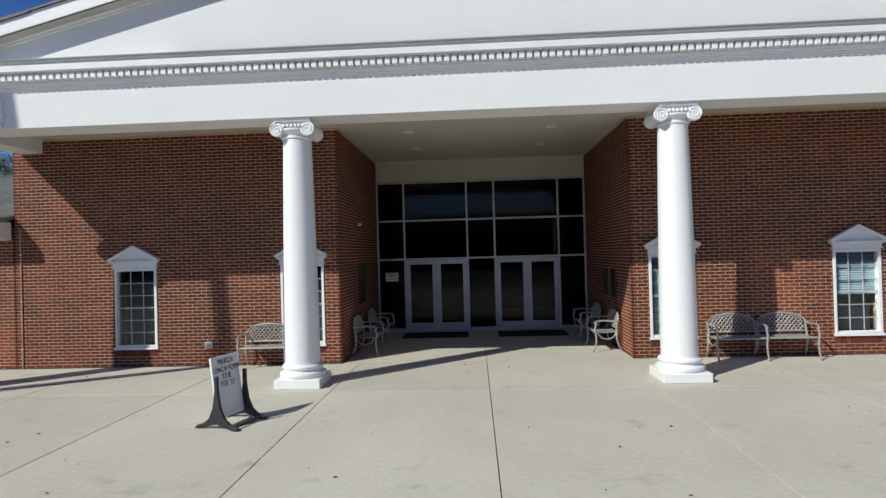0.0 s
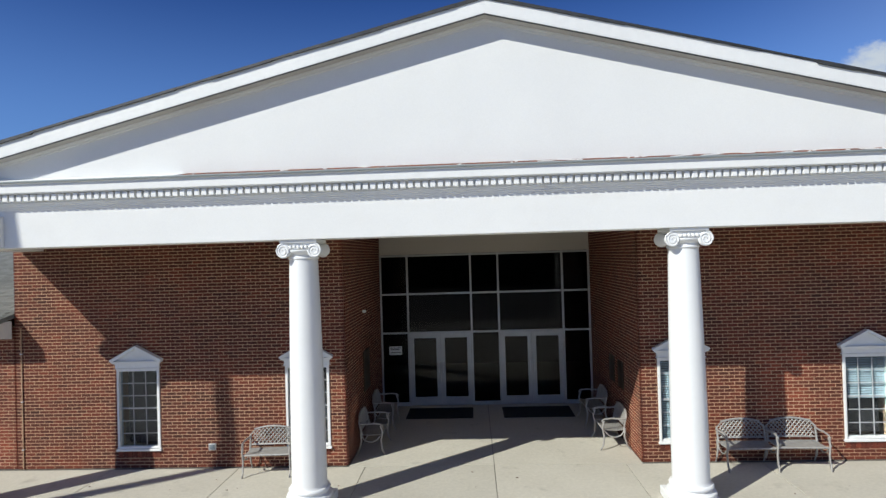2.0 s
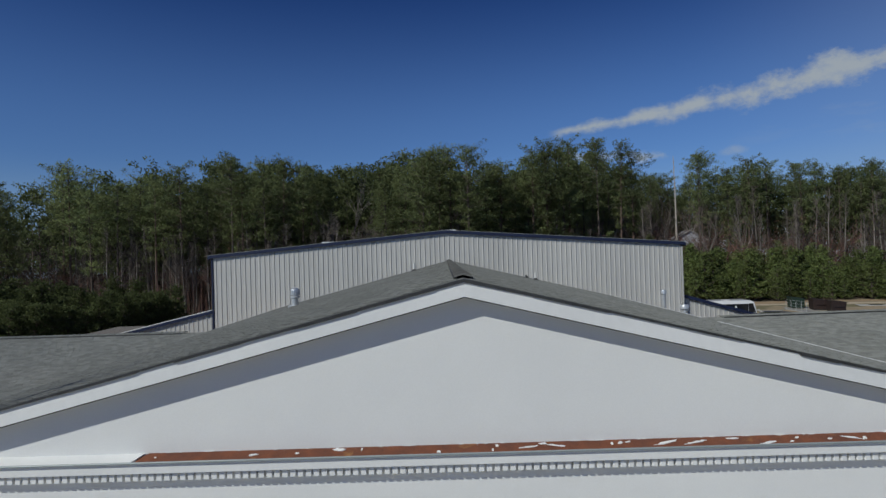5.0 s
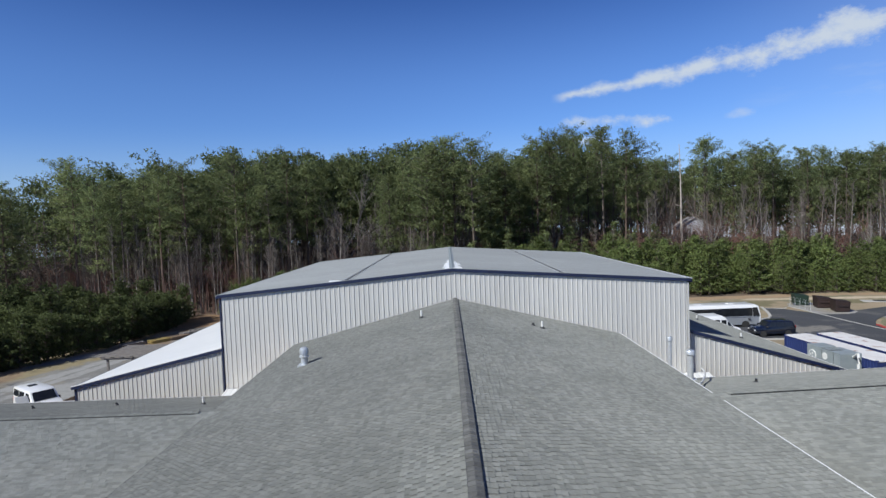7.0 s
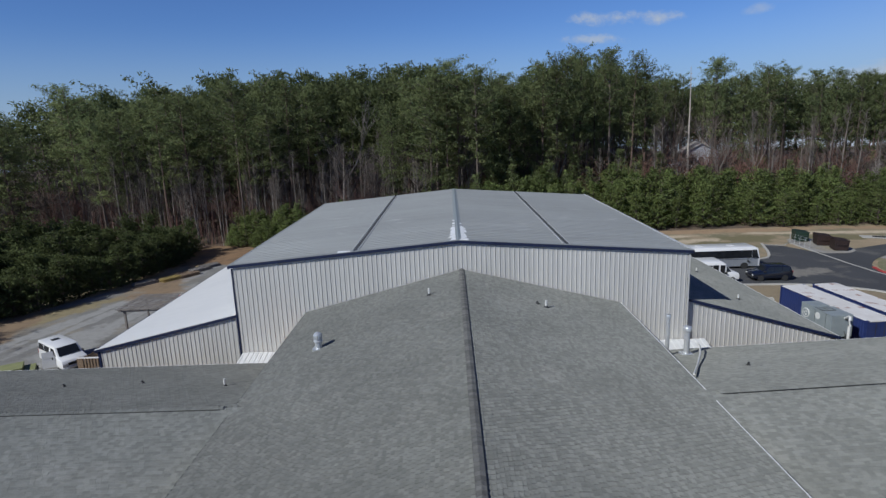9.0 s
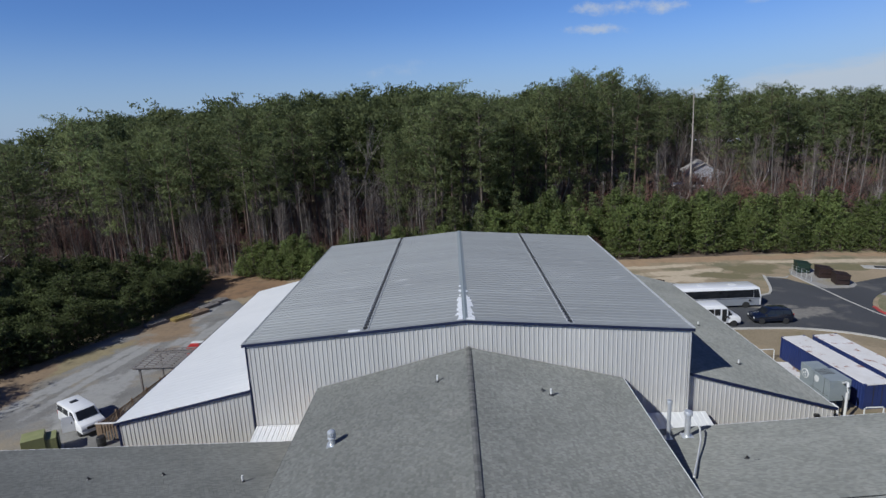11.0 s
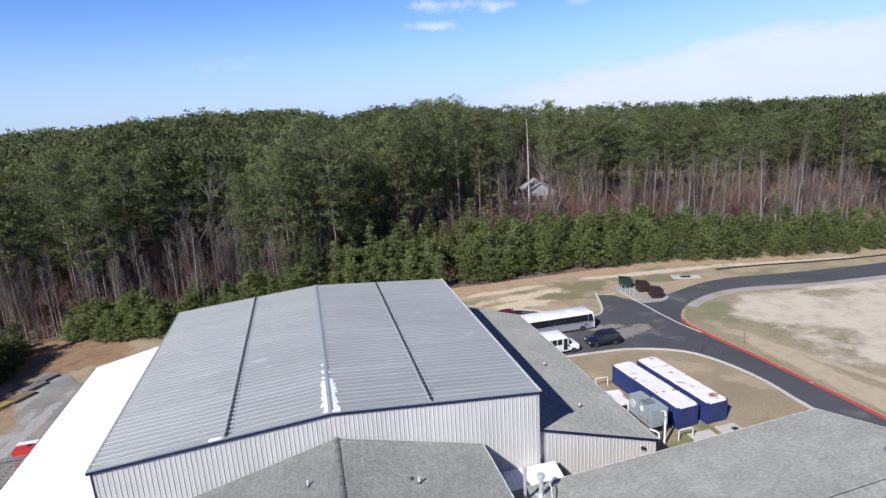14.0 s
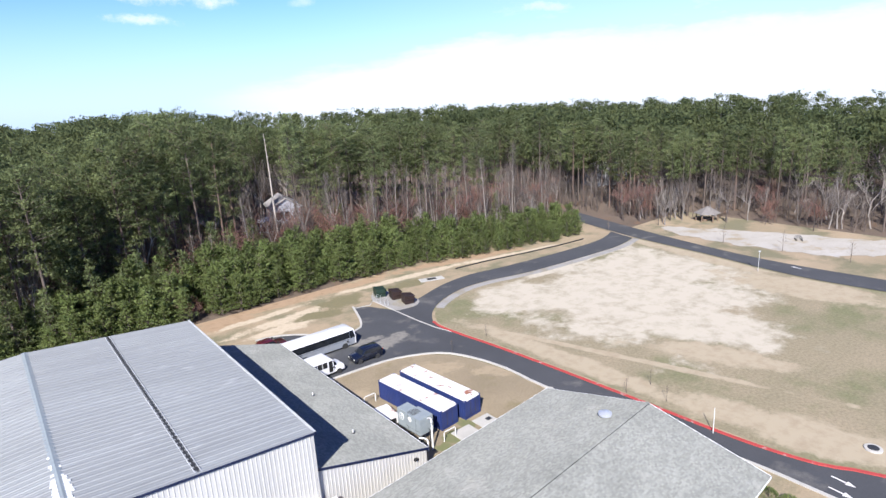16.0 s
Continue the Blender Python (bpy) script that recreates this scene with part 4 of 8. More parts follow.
    return t


col = column()
col.location, col.scale = (CX - 3.2, 0.28, 0), (1, 1, 1.0125)
for dx in (3.2, -9.6, 9.6):
    copy_thing(col, pose(CX + dx, 0.28, 0))


# ---- pediment ----
SLOPE = 0.249
PX0, PX1 = CX - 10.25, CX + 10.25
APEX = 8.30


def rake(z_top, drop, y0, y1, s, x_in=0.0, cut=None):
    """A band that follows the roof's slope on one side; a strip of even depth."""
    xo = 10.25
    pts = [(CX + s * x_in, z_top - SLOPE * x_in), (CX + s * xo, z_top - SLOPE * xo), (CX + s * xo, z_top - drop - SLOPE * xo), (CX + s * x_in, z_top - drop - SLOPE * x_in)]
    return Build().prism(pts, "y", y0, y1)


def portico():
    p = thing("portico", "white pedimented portico front with a dentil cornice", "portico")
    part("frieze", Build().box(PX0 + 0.45, PX1 - 0.45, -0.075, 0.56, 4.556, 5.26), STUCCO, p, "smooth white stucco beam", bevel=0.008)
    for s in (-1, 1):
        part("end_block", Build().box(*sorted((CX + s * 8.25, CX + s * 9.85)), -0.16, -0.076, 4.56, 5.10), STUCCO, p, bevel=0.006)
        part("end_beam", Build().box(*sorted((CX + s * 9.28, CX + s * 9.78)), 0.561, WALL_Y - 0.01, 4.556, 5.2), STUCCO, p, bevel=0.006)
    # cornice mouldings, from the frieze upwards
    prof = [(-0.076, 5.190), (-0.088, 5.198), (-0.092, 5.222), (-0.108, 5.232), (-0.112, 5.255), (-0.130, 5.265), (-0.138, 5.290), (-0.150, 5.298), (-0.150, 5.318), (-0.146, 5.324), (-0.146, 5.448), (-0.258, 5.452), (-0.262, 5.466), (-0.285, 5.470), (-0.285, 5.612), (-0.298, 5.618), (-0.300, 5.634), (0.10, 5.66), (0.10, 5.190)]
    part("cornice", Build().prism(prof, "x", PX0, PX1), WHITE, p, "white painted cornice with layered mouldings")
    dent = Build().box(0, 0.084, -0.228, -0.140, 5.332, 5.442).mesh("dentil", WHITE, 0.004, segments=1)
    x = PX0 + 0.03
    while x < PX1 - 0.08:
        ob = new("dentil", dent)
        ob.parent, ob.location = p, (x, 0, 0)
        x += 0.122
    # ledge above the cornice: rust where the paint is gone
    led = part("ledge", Build().hexa([(-4.55, -0.315, 5.635), (9.9, -0.315, 5.635), (9.9, -0.08, 5.655), (-4.60, -0.08, 5.655), (-4.55, -0.315, 5.652), (9.9, -0.315, 5.652), (9.9, -0.08, 5.725), (-4.42, -0.08, 5.725)]), RUST, p, "rusted metal ledge with peeling white paint")
    rng = random.Random(4)
    ledge_z = lambda q: 5.654 + (q + 0.315) / 0.235 * 0.073
    for x0, x1, gap, big in ((-4.3, 1.0, 0.42, 0.7), (1.0, 8.9, 0.16, 1.0)):
        x = x0
        while x < x1:
            w = rng.choice((0.05, 0.08, 0.14, 0.26, 0.40)) * big * rng.uniform(0.7, 1.3)
            top = rng.random() < 0.45
            y, tall = (-0.100, rng.uniform(0.008, 0.020)) if top else (rng.uniform(-0.285, -0.14), rng.uniform(0.008, 0.040))
            skew = 0.0 if top else rng.uniform(-0.10, 0.10)
            pts = []
            for a in range(13):
                c, d = math.cos(a * 0.4833), math.sin(a * 0.4833)
                q = y + tall * d * rng.uniform(0.35, 1.0) + skew * w * c
                pts.append((x + w * (0.5 + rng.uniform(0.25, 0.5) * c), min(-0.084, max(-0.312, q))))
            b = Build()
            b.v = [(q[0], q[1], ledge_z(q[1])) for q in pts] + [(q[0] + 0.004, q[1], ledge_z(q[1]) + rng.uniform(0.005, 0.016)) for q in pts]
            b.f = [tuple(range(13))[::-1], tuple(range(13, 26))] + [(i, (i + 1) % 13, 13 + (i + 1) % 13, 13 + i) for i in range(13)]
            part("paint_flake", b, WHITE, led)
            x += w * 0.7 + rng.uniform(0.0, gap)
    part("ledge_lip", Build().hexa([(PX0 + 0.3, -0.315, 5.63), (-4.62, -0.315, 5.63), (-4.62, -0.08, 5.63), (PX0 + 0.3, -0.08, 5.63), (PX0 + 0.3, -0.315, 5.655), (-4.62, -0.315, 5.655), (-4.48, -0.08, 5.725), (PX0 + 0.3, -0.08, 5.725)]), WHITE, p)
    part("ledge_lip", Build().prism([(-0.318, 5.626), (-0.336, 5.632), (-0.340, 5.648), (-0.330, 5.660), (-0.3165, 5.662)], "x", PX0, PX1), HVAC, p, "thin grey drip edge")
    # tympanum with a slightly proud face
    part("tympanum", Build().prism([(CX - 9.9, 5.55), (CX + 9.9, 5.55), (CX, 5.55 + 9.9 * SLOPE)], "y", -0.095, 0.20), STUCCO, p, "flat white stucco gable face")
    for s in (-1, 1):
        part("rake_fascia", rake(APEX, 0.25, -0.365, -0.32, s), WHITE, p, "white metal fascia, dented and streaked", bevel=0.004)
        part("rake_soffit", rake(APEX - 0.22, 0.03, -0.32, -0.08, s), SOFFIT, p, "grey-brown soffit strip")
        # shadow line under the fascia, drawn as a dark strip
        part("fascia_hem", rake(APEX - 0.25, 0.016, -0.360, -0.335, s), WIRE, p, "dark strip drawn for the shadow gap below the fascia")
        prof_drop = ((-0.15, -0.08, 0.225), (-0.12, -0.08, 0.27))
        for i, (y0, y1, dr) in enumerate(prof_drop):
            part("rake_moulding", rake(APEX - 0.25, dr - 0.20, y0, y1 + 0.003 * i, s), WHITE, p)
    for s in (-1, 1):
        x = 0.0
        while x < 10.24:
            w = min(rng.uniform(0.35, 1.3), 10.25 - x)
            za, zb = (APEX - SLOPE * q for q in (x, x + w))
            hang, out = rng.uniform(-0.004, 0.028), rng.uniform(-0.405, -0.388)
            part("drip_edge", Build().prism([(CX + s * x, za + 0.030), (CX + s * (x + w), zb + 0.030), (CX + s * (x + w), zb - hang * rng.uniform(0.4, 1.0)), (CX + s * x, za - hang)], "y", out, -0.34), WIRE, p)
            x += w


portico()


# ---- roofs ----
TAB = Build().hexa([(0, 0, 0), (0.16, 0, 0), (0.16, 0.17, 0), (0, 0.17, 0), (0, 0, 0.016), (0.16, 0, 0.016), (0.16, 0.17, 0.004), (0, 0.17, 0.004)]).mesh("shingle", SHINGLE)


def shingles(name, origin, along, up, length, run, parent, pick=None, expo=0.142, width=0.23, clip=None):
    """Overlapping tabs on a slope: along its eave, and up its fall. Joined, but for those picked as pieces of their own."""
    rng = np.random.RandomState(len(name) + int(length * 10))
    a, u = Vector(along).normalized(), Vector(up).normalized()
    nrm = a.cross(u)
    if nrm.z < 0:
        nrm = -nrm
    rows = int(run / expo)
    cols = int(length / width) + 1
    R, C = np.meshgrid(np.arange(rows), np.arange(cols), indexing="ij")
    off = ((np.arange(rows)[:, None] % 3) * width / 3 + rng.rand(rows, 1) * 0.09).repeat(cols, 1)
    s0 = np.clip(C * width - off, 0, length)
    s1 = np.clip(C * width - off + rng.choice((0.16, 0.16, 0.19, 0.21) if clip is None else (0.220, 0.224, 0.227, 0.225), (rows, cols)), 0, length)
    w0 = R * expo
    h = (0.010 if clip is None else 0.005) + 0.006 * (rng.rand(rows, cols) > 0.5) + 0.004 * rng.rand(rows, cols)
    drop = 0.02 * (rng.rand(rows, cols) > 0.6)
    keep = (s1 - s0) > 0.04
    if clip is not None:
        keep &= clip(s0, w0)
    if pick is not None:
        own = keep & (s0 > pick[0]) & (s1 < pick[1]) & (w0 > pick[2]) & (w0 < pick[3]) & (abs(s1 - s0 - 0.16) < 0.01)
        keep &= ~own
        flipx = a.cross(u).z < 0
        rot = Matrix((a, u, nrm)).transposed().to_4x4() if not flipx else Matrix((-a, u, nrm)).transposed().to_4x4()
        for r, c in zip(*np.nonzero(own)):
            ob = new("shingle", TAB)
            ob.parent = parent
            base = Vector(origin) + a * float(s0[r, c] if not flipx else s1[r, c]) + u * float(w0[r, c] - drop[r, c]) + nrm * float(h[r, c] - 0.012)
            ob.matrix_local = Matrix.Translation(base) @ rot
    s0, s1, w0, h, drop = (q[keep] for q in (s0, s1, w0, h, drop))
    o, a, u, nrm = (np.array(q) for q in (origin, a, u, nrm))

    def at(s, w, hh):
        return o + s[:, None] * a + w[:, None] * u + hh[:, None] * nrm

    lo, hi, zero = w0 - drop, w0 + expo + 0.03, np.zeros_like(h)
    v = np.stack([at(s0, lo, h), at(s1, lo, h), at(s1, hi, zero + 0.002), at(s0, hi, zero + 0.002), at(s0, lo, zero - 0.004), at(s1, lo, zero - 0.004)], 1).reshape(-1, 3)
    n = np.arange(len(s0))[:, None] * 6
    f = np.concatenate([n + [0, 1, 2, 3], n + [4, 5, 1, 0], ], 0)
    f = f.tolist() + np.concatenate([n + [0, 3, 4], n + [1, 5, 2]], 0).tolist()
    ob = new(name, quick(name, v, f, SHINGLE))
    ob.parent = parent
    return tagged(ob, "", "", "", "stuff")


def ridge_caps(start, end, parent, step=0.21, slope=0.249, mat=RIDGE, w=0.145):
    """Bent cap tabs laid along a ridge."""
    d = Vector(end) - Vector(start)
    ang = math.atan2(d.y, d.x)
    n = int(d.length / step)
    me = Build()
    me.hexa([(0, -w, -w * slope + 0.006), (0.30, -w, -w * slope), (0.30, 0, 0), (0, 0, 0.010), (0, -w, -w * slope + 0.030), (0.30, -w, -w * slope + 0.012), (0.30, 0, 0.014), (0, 0, 0.036)])
    me.hexa([(0, 0, 0.010), (0.30, 0, 0), (0.30, w, -w * slope), (0, w, -w * slope + 0.006), (0, 0, 0.036), (0.30, 0, 0.014), (0.30, w, -w * slope + 0.012), (0, w, -w * slope + 0.030)])
    me = me.mesh("ridge_cap", mat)
    v = Build()
    # vent edges; the hall's east one is drawn broader to carry its shade
    for q, e in ((-1, 0.172), (1, 0.157)):
        v.hexa([(0, q * 0.11, -0.06), (d.length - 0.12, q * 0.11, -0.06), (d.length - 0.12, q * e, -0.06), (0, q * e, -0.06), (0, q * 0.11, 0.012), (d.length - 0.12, q * 0.11, 0.012), (d.length - 0.12, q * (e - 0.007), 0.004), (0, q * (e - 0.007), 0.004)])
    vent = part("ridge_vent", v, BLACK, parent, "black plastic ridge vent edge")
    vent.matrix_local = Matrix.Translation(Vector(start) + d.normalized() * 0.12 + Vector((0, 0, 0.002))) @ Matrix.Rotation(ang, 4, "Z")
    for i in range(n):
        ob = new("ridge_cap", me)
        ob.parent = parent
        ob.matrix_local = Matrix.Translation(Vector(start) + d * (i / n) + Vector((0, 0, 0.034))) @ Matrix.Rotation(ang, 4, "Z")


Y0, Y1 = -0.36, 26.75
HALF = 10.18
COS = math.cos(math.atan(SLOPE))


def hall_roof():
    zr = APEX + 0.03
    deck = Build()
    for s in (-1, 1):
        xo = CX + s * HALF
        deck.prism([(CX, zr - 0.10), (xo, zr - 0.10 - SLOPE * HALF), (xo, zr - 0.004 - SLOPE * HALF), (CX, zr - 0.004)], "y", Y0, Y1)
    roof = structure("roof_hall", deck, FELT, "weathered grey-green shingle gable roof of the hall", "roof")
    for s, nm in ((-1, "shingles_west"), (1, "shingles_east")):
        o = (CX + s * HALF, Y0 if s > 0 else Y1, zr - SLOPE * HALF)
        run = HALF / COS
        near = (0.5, 4.2, run - 1.55, run) if s > 0 else (Y1 - Y0 - 4.2, Y1 - Y0 - 0.5, run - 1.55, run)
        shingles(nm, o, (0, s, 0), (-s, 0, SLOPE), Y1 - Y0, run, roof, near)
    ridge_caps((CX, Y0 + 0.42, zr), (CX, Y1, zr), roof)
    for s in (-1, 1):
        part("drip_edge", Build().box(*sorted((CX + s * HALF - s * 0.01, CX + s * HALF + s * 0.03)), Y0, Y1, zr - SLOPE * HALF - 0.09, zr - SLOPE * HALF + (0.024 if s > 0 else 0.006)), WHITE if s > 0 else WIRE, roof, "white metal drip edge" if s > 0 else "dark weathered drip edge")
        part("eave_board", Build().box(*sorted((CX + s * (HALF - 0.9), CX + s * (HALF - 0.01))), 0.3, Y1, zr - SLOPE * HALF - 0.26, zr - SLOPE * HALF - 0.10), WHITE, roof)


hall_roof()

WR_Z, W_SL = 5.93, 0.235


def wing_roof(name, x0, x1, turn, label, back=10.75, front=11.9):
    """A lower gable roof running sideways from the hall; built along +x from its inner end, ridge at local y 0."""
    inner = x0
    L = abs(x1 - x0)
    s = 1 if x1 > x0 else -1
    yr = 13.5
    cosw = math.cos(math.atan(W_SL))
    b = Build()
    xa, xb = sorted((0, s * L))
    inset = 0.97
    for lo, hi, end in ((0, inset, 2.2), (inset, L, None)):
        for q in (back, -front):
            e = q if end is None else math.copysign(end, q)
            b.prism([(0, WR_Z - 0.10), (e, WR_Z - 0.10 - W_SL * abs(e)), (e, WR_Z - 0.006 - W_SL * abs(e)), (0, WR_Z - 0.006)], "x", *sorted((s * lo, s * hi)))
    roof = structure(name, b, FELT, label, "roof")
    roof.matrix_basis = pose(inner, yr, 0, 0, 0, turn)
    shingles("shingles_back", (xb, back, WR_Z - W_SL * back), (-1, 0, 0), (0, -1, W_SL), L, back / cosw, roof, clip=lambda a, w: ((a > inset) if s < 0 else (a < L - inset - 0.2)) | (w > back / cosw - 2.2))
    shingles("shingles_front", (xa, -front, WR_Z - W_SL * front), (1, 0, 0), (0, 1, W_SL), L, front / cosw, roof, clip=lambda a, w: ((a > inset) if s > 0 else (a < L - inset - 0.2)) | (w > front / cosw - 2.2))
    e = 1.5
    ridge_caps((s * e, 0, WR_Z), (s * L, 0, WR_Z), roof, slope=W_SL, step=0.23, mat=SHINGLE)
    # eave cornice along the front
    zf = WR_Z - W_SL * front
    part("eave_fascia", Build().prism([(-front - 0.03, zf - 0.02), (-front - 0.03, zf - 0.2), (-front + 0.05, zf - 0.22), (-front + 0.22, zf - 0.36), (-front + 0.55, zf - 0.40), (-front + 0.55, zf - 0.02)], "x", *sorted((s * 1.0, s * L))), WHITE, roof, "white cornice with small dentils")
    part("eave_fascia", Build().box(*sorted((0, s * L)), back - 0.02, back + 0.04, WR_Z - W_SL * back - 0.14, WR_Z - W_SL * back + 0.006), WHITE, roof)
    gx = s * L
    part("gable_board", Build().prism([(back, WR_Z - W_SL * back - 0.2), (back, WR_Z - W_SL * back), (0, WR_Z), (-front, zf), (-front, zf - 0.2), (0, WR_Z - 0.2)], "x", gx - 0.02, gx + 0.05), WHITE, roof)
    part("gable_wall", Build().prism([(back - 0.9, 3.0), (0, WR_Z - 0.3), (-front + 0.8, 3.0)], "x", *sorted((gx - s * 0.8, gx - s * 0.6))), WHITE, roof)
    return roof


wing_roof("roof_wing_west", CX - 9.0, -38.2, 0.0, "weathered grey shingle roof of the west wing")
wing_roof("roof_wing_east", CX + 9.0, 40.1, 4.0, "weathered grey shingle roof of the east wing", 10.4, 9.7)


# ---- metal hall behind ----
BX0, BX1, BY0, BY1 = -14.25, 15.20, 26.95, 57.0
BEAVE, BAPEX = 9.02, 10.16
BC = (BX0 + BX1) / 2
BSL = (BAPEX - BEAVE) / ((BX1 - BX0) / 2)


def siding(parent, x0, x1, y, bottom, top, face=-1):
    """Ribbed upright panels between two x, each cut to the roofline; top is a function of x."""
    n = round((x1 - x0) / 0.914)
    w = (x1 - x0) / n
    for i in range(n):
        a, c = x0 + i * w + 0.002, x0 + (i + 1) * w - 0.002
        b = Build()
        b.hexa([(a, y, bottom), (c, y, bottom), (c, y + 0.03, bottom), (a, y + 0.03, bottom), (a, y, top(a)), (c, y, top(c)), (c, y + 0.03, top(c)), (a, y + 0.03, top(a))])
        for k in range(3):
            u = a + (k + 0.5) * w / 3
            t = top(u) - 0.01
            b.hexa([(u - 0.045, y, bottom), (u + 0.045, y, bottom), (u + 0.045, y + 0.005, bottom), (u - 0.045, y + 0.005, bottom), (u - 0.045, y, t), (u + 0.045, y, t), (u + 0.045, y + 0.005, t), (u - 0.045, y + 0.005, t)])
            v = b.v[-8:]
            b.v[-8:] = [(q[0] * 1.0 + (0.025 if j in (0, 4) else -0.025 if j in (1, 5) else 0), q[1] - (0.034 if j in (0, 1, 4, 5) else 0.001), q[2]) for j, q in enumerate(v)]
        part("wall_panel", b, SIDING, parent)


def roof_panels(parent, mat, xa, za, xb, zb, y0, y1, name="roof_panel", w=0.61, rib=0.056):
    """Standing-seam sheets from a higher line (xa, za) to a lower one (xb, zb), side by side along y."""
    n = max(1, round((y1 - y0) / w))
    w = (y1 - y0) / n
    b = Build().hexa([(xa, 0, za), (xb, 0, zb), (xb, w, zb), (xa, w, za), (xa, 0, za + 0.02), (xb, 0, zb + 0.02), (xb, w, zb + 0.02), (xa, w, za + 0.02)])
    for c, foot, top, d in ((0.5 * w, 0.115, 0.045, rib), (0.02 * w + 0.03, 0.02, 0.01, rib * 0.2), (0.98 * w - 0.03, 0.02, 0.01, rib * 0.2)):
        b.hexa([(xa, c - foot, za + 0.02), (xb, c - foot, zb + 0.02), (xb, c + foot, zb + 0.02), (xa, c + foot, za + 0.02), (xa, c - top, za + 0.02 + d), (xb, c - top, zb + 0.02 + d), (xb, c + top, zb + 0.02 + d), (xa, c + top, za + 0.02 + d)])
    me = b.mesh(name, mat)
    for i in range(n):
        ob = new(name, me)
        ob.parent, ob.location = parent, (0, y0 + i * w, 0)


def metal_hall():
    t = thing("metal_hall", "large pale ribbed-metal hall with grey gable roof and navy trim", "building", (0, 0, 0))
    roofline = lambda x: BAPEX - BSL * abs(x - BC) - 0.12
    siding(t, BX0 + 0.1, BX1 - 0.1, BY0, 0, roofline)
    part("wall", Build().box(BX0 + 0.1, BX0 + 0.2, BY0 + 0.04, BY1 - 0.1, 0, BEAVE - 0.1).box(BX1 - 0.2, BX1 - 0.1, BY0 + 0.04, BY1 - 0.1, 0, BEAVE - 0.1).prism([(BX0 + 0.2, 0), (BX1 - 0.2, 0), (BX1 - 0.2, BEAVE - 0.1), (BC, BAPEX - 0.1), (BX0 + 0.2, BEAVE - 0.1)], "y", BY1 - 0.2, BY1 - 0.1), SIDING, t)
    for s, xe, xs in ((-1, BX0 - 0.12, -6.2), (1, BX1 + 0.12, 7.38)):
        ze = BAPEX - BSL * abs(xe - BC)
        zs = BAPEX - BSL * abs(xs - BC)
        roof_panels(t, GALV, BC, BAPEX, xs - s * 0.06, zs, BY0 - 0.1, BY1 + 0.05)
        roof_panels(t, GALV, xs + s * 0.06, zs - 0.012, xe, ze - 0.012, BY0 - 0.1, BY1 + 0.05)
        part("lap_seam", Build().box(xs - 0.12, xs + 0.12, BY0 - 0.05, BY1, zs - 0.03, zs + 0.026), WIRE, t, "dark lap joint across the roof sheets")
        b = Build()
        n = 98
        for i in range(n):
            y = BY0 + 0.1 + i * (BY1 - BY0 - 0.2) / n
            b.box(xs - 0.15, xs + 0.15, y, y + 0.16, zs + 0.02, zs + 0.05)
        tagged(part("lap_clip", b, WIRE, t), "", "", "", "stuff")
        for e in (-1, 1):
            part("lap_edge", Build().box(xs + e * 0.19 - 0.022, xs + e * 0.19 + 0.022, BY0 - 0.05, BY1, zs - 0.03, zs + 0.078 - 0.012 * e * s), GALVEDGE, t, "pale line beside the lap joint")
        part("rake_trim", Build().prism([(BC, BAPEX - 0.14), (BC, BAPEX + 0.05), (xe, ze + 0.05), (xe, ze - 0.14)], "y", BY0 - 0.17, BY0 - 0.11), NAVY, t, "navy metal rake trim", bevel=0.006)
        part("rake_cap", Build().prism([(BC, BAPEX + 0.052), (BC, BAPEX + 0.075), (xe, ze + 0.075), (xe, ze + 0.052)], "y", BY0 - 0.18, BY0 + 0.05), GALV, t)
        part("eave_trim", Build().box(*sorted((xe, xe + s * 0.1)), BY0 - 0.1, BY1, ze - 0.2, ze + 0.02), NAVY, t)
        part("eave_flashing", Build().box(*sorted((xe - s * 0.05, xe + s * 0.1)), BY0 - 0.1, BY1, ze + 0.022, ze + (0.085 if s > 0 else 0.04)), GALVEDGE if s > 0 else GALV, t)
        part("corner_trim", Build().box(*sorted((xe - s * 0.19, xe - s * 0.1)), BY0 - 0.055, BY0 + 0.06, 0, ze - 0.2), NAVY if s < 0 else SIDING, t)
    part("ridge_cap", Build().prism([(BC - 0.28, BAPEX - 0.005), (BC, BAPEX + 0.075), (BC + 0.28, BAPEX - 0.005), (BC + 0.28, BAPEX + 0.02), (BC, BAPEX + 0.10), (BC - 0.28, BAPEX + 0.02)], "y", BY0 - 0.1, BY1 + 0.05), HVAC, t, "weathered grey ridge cap")
    rng = random.Random(9)
    for i in range(26):
        for s in (-1, 1):
            y = BY0 + 0.02 + i * 0.305
            if i > 15 and rng.random() < 0.55:
                continue
            w = rng.uniform(0.22, 0.44) * (1.15 if i < 6 else 1.0 if i < 16 else 0.5)
            x0 = 0.18
            z = lambda q: BAPEX - BSL * q
            part("sealant_dab", Build().hexa([(BC + s * x0, y, z(x0) + 0.06), (BC + s * (x0 + w), y + 0.03, z(x0 + w) + 0.03), (BC + s * (x0 + w), y + 0.2, z(x0 + w) + 0.03), (BC + s * x0, y + 0.26, z(x0) + 0.06), (BC + s * x0, y, z(x0) + 0.092), (BC + s * (x0 + w), y + 0.03, z(x0 + w) + 0.082), (BC + s * (x0 + w), y + 0.2, z(x0 + w) + 0.082), (BC + s * x0, y + 0.26, z(x0) + 0.092)]), SEALANT, t, "white sealant dab")
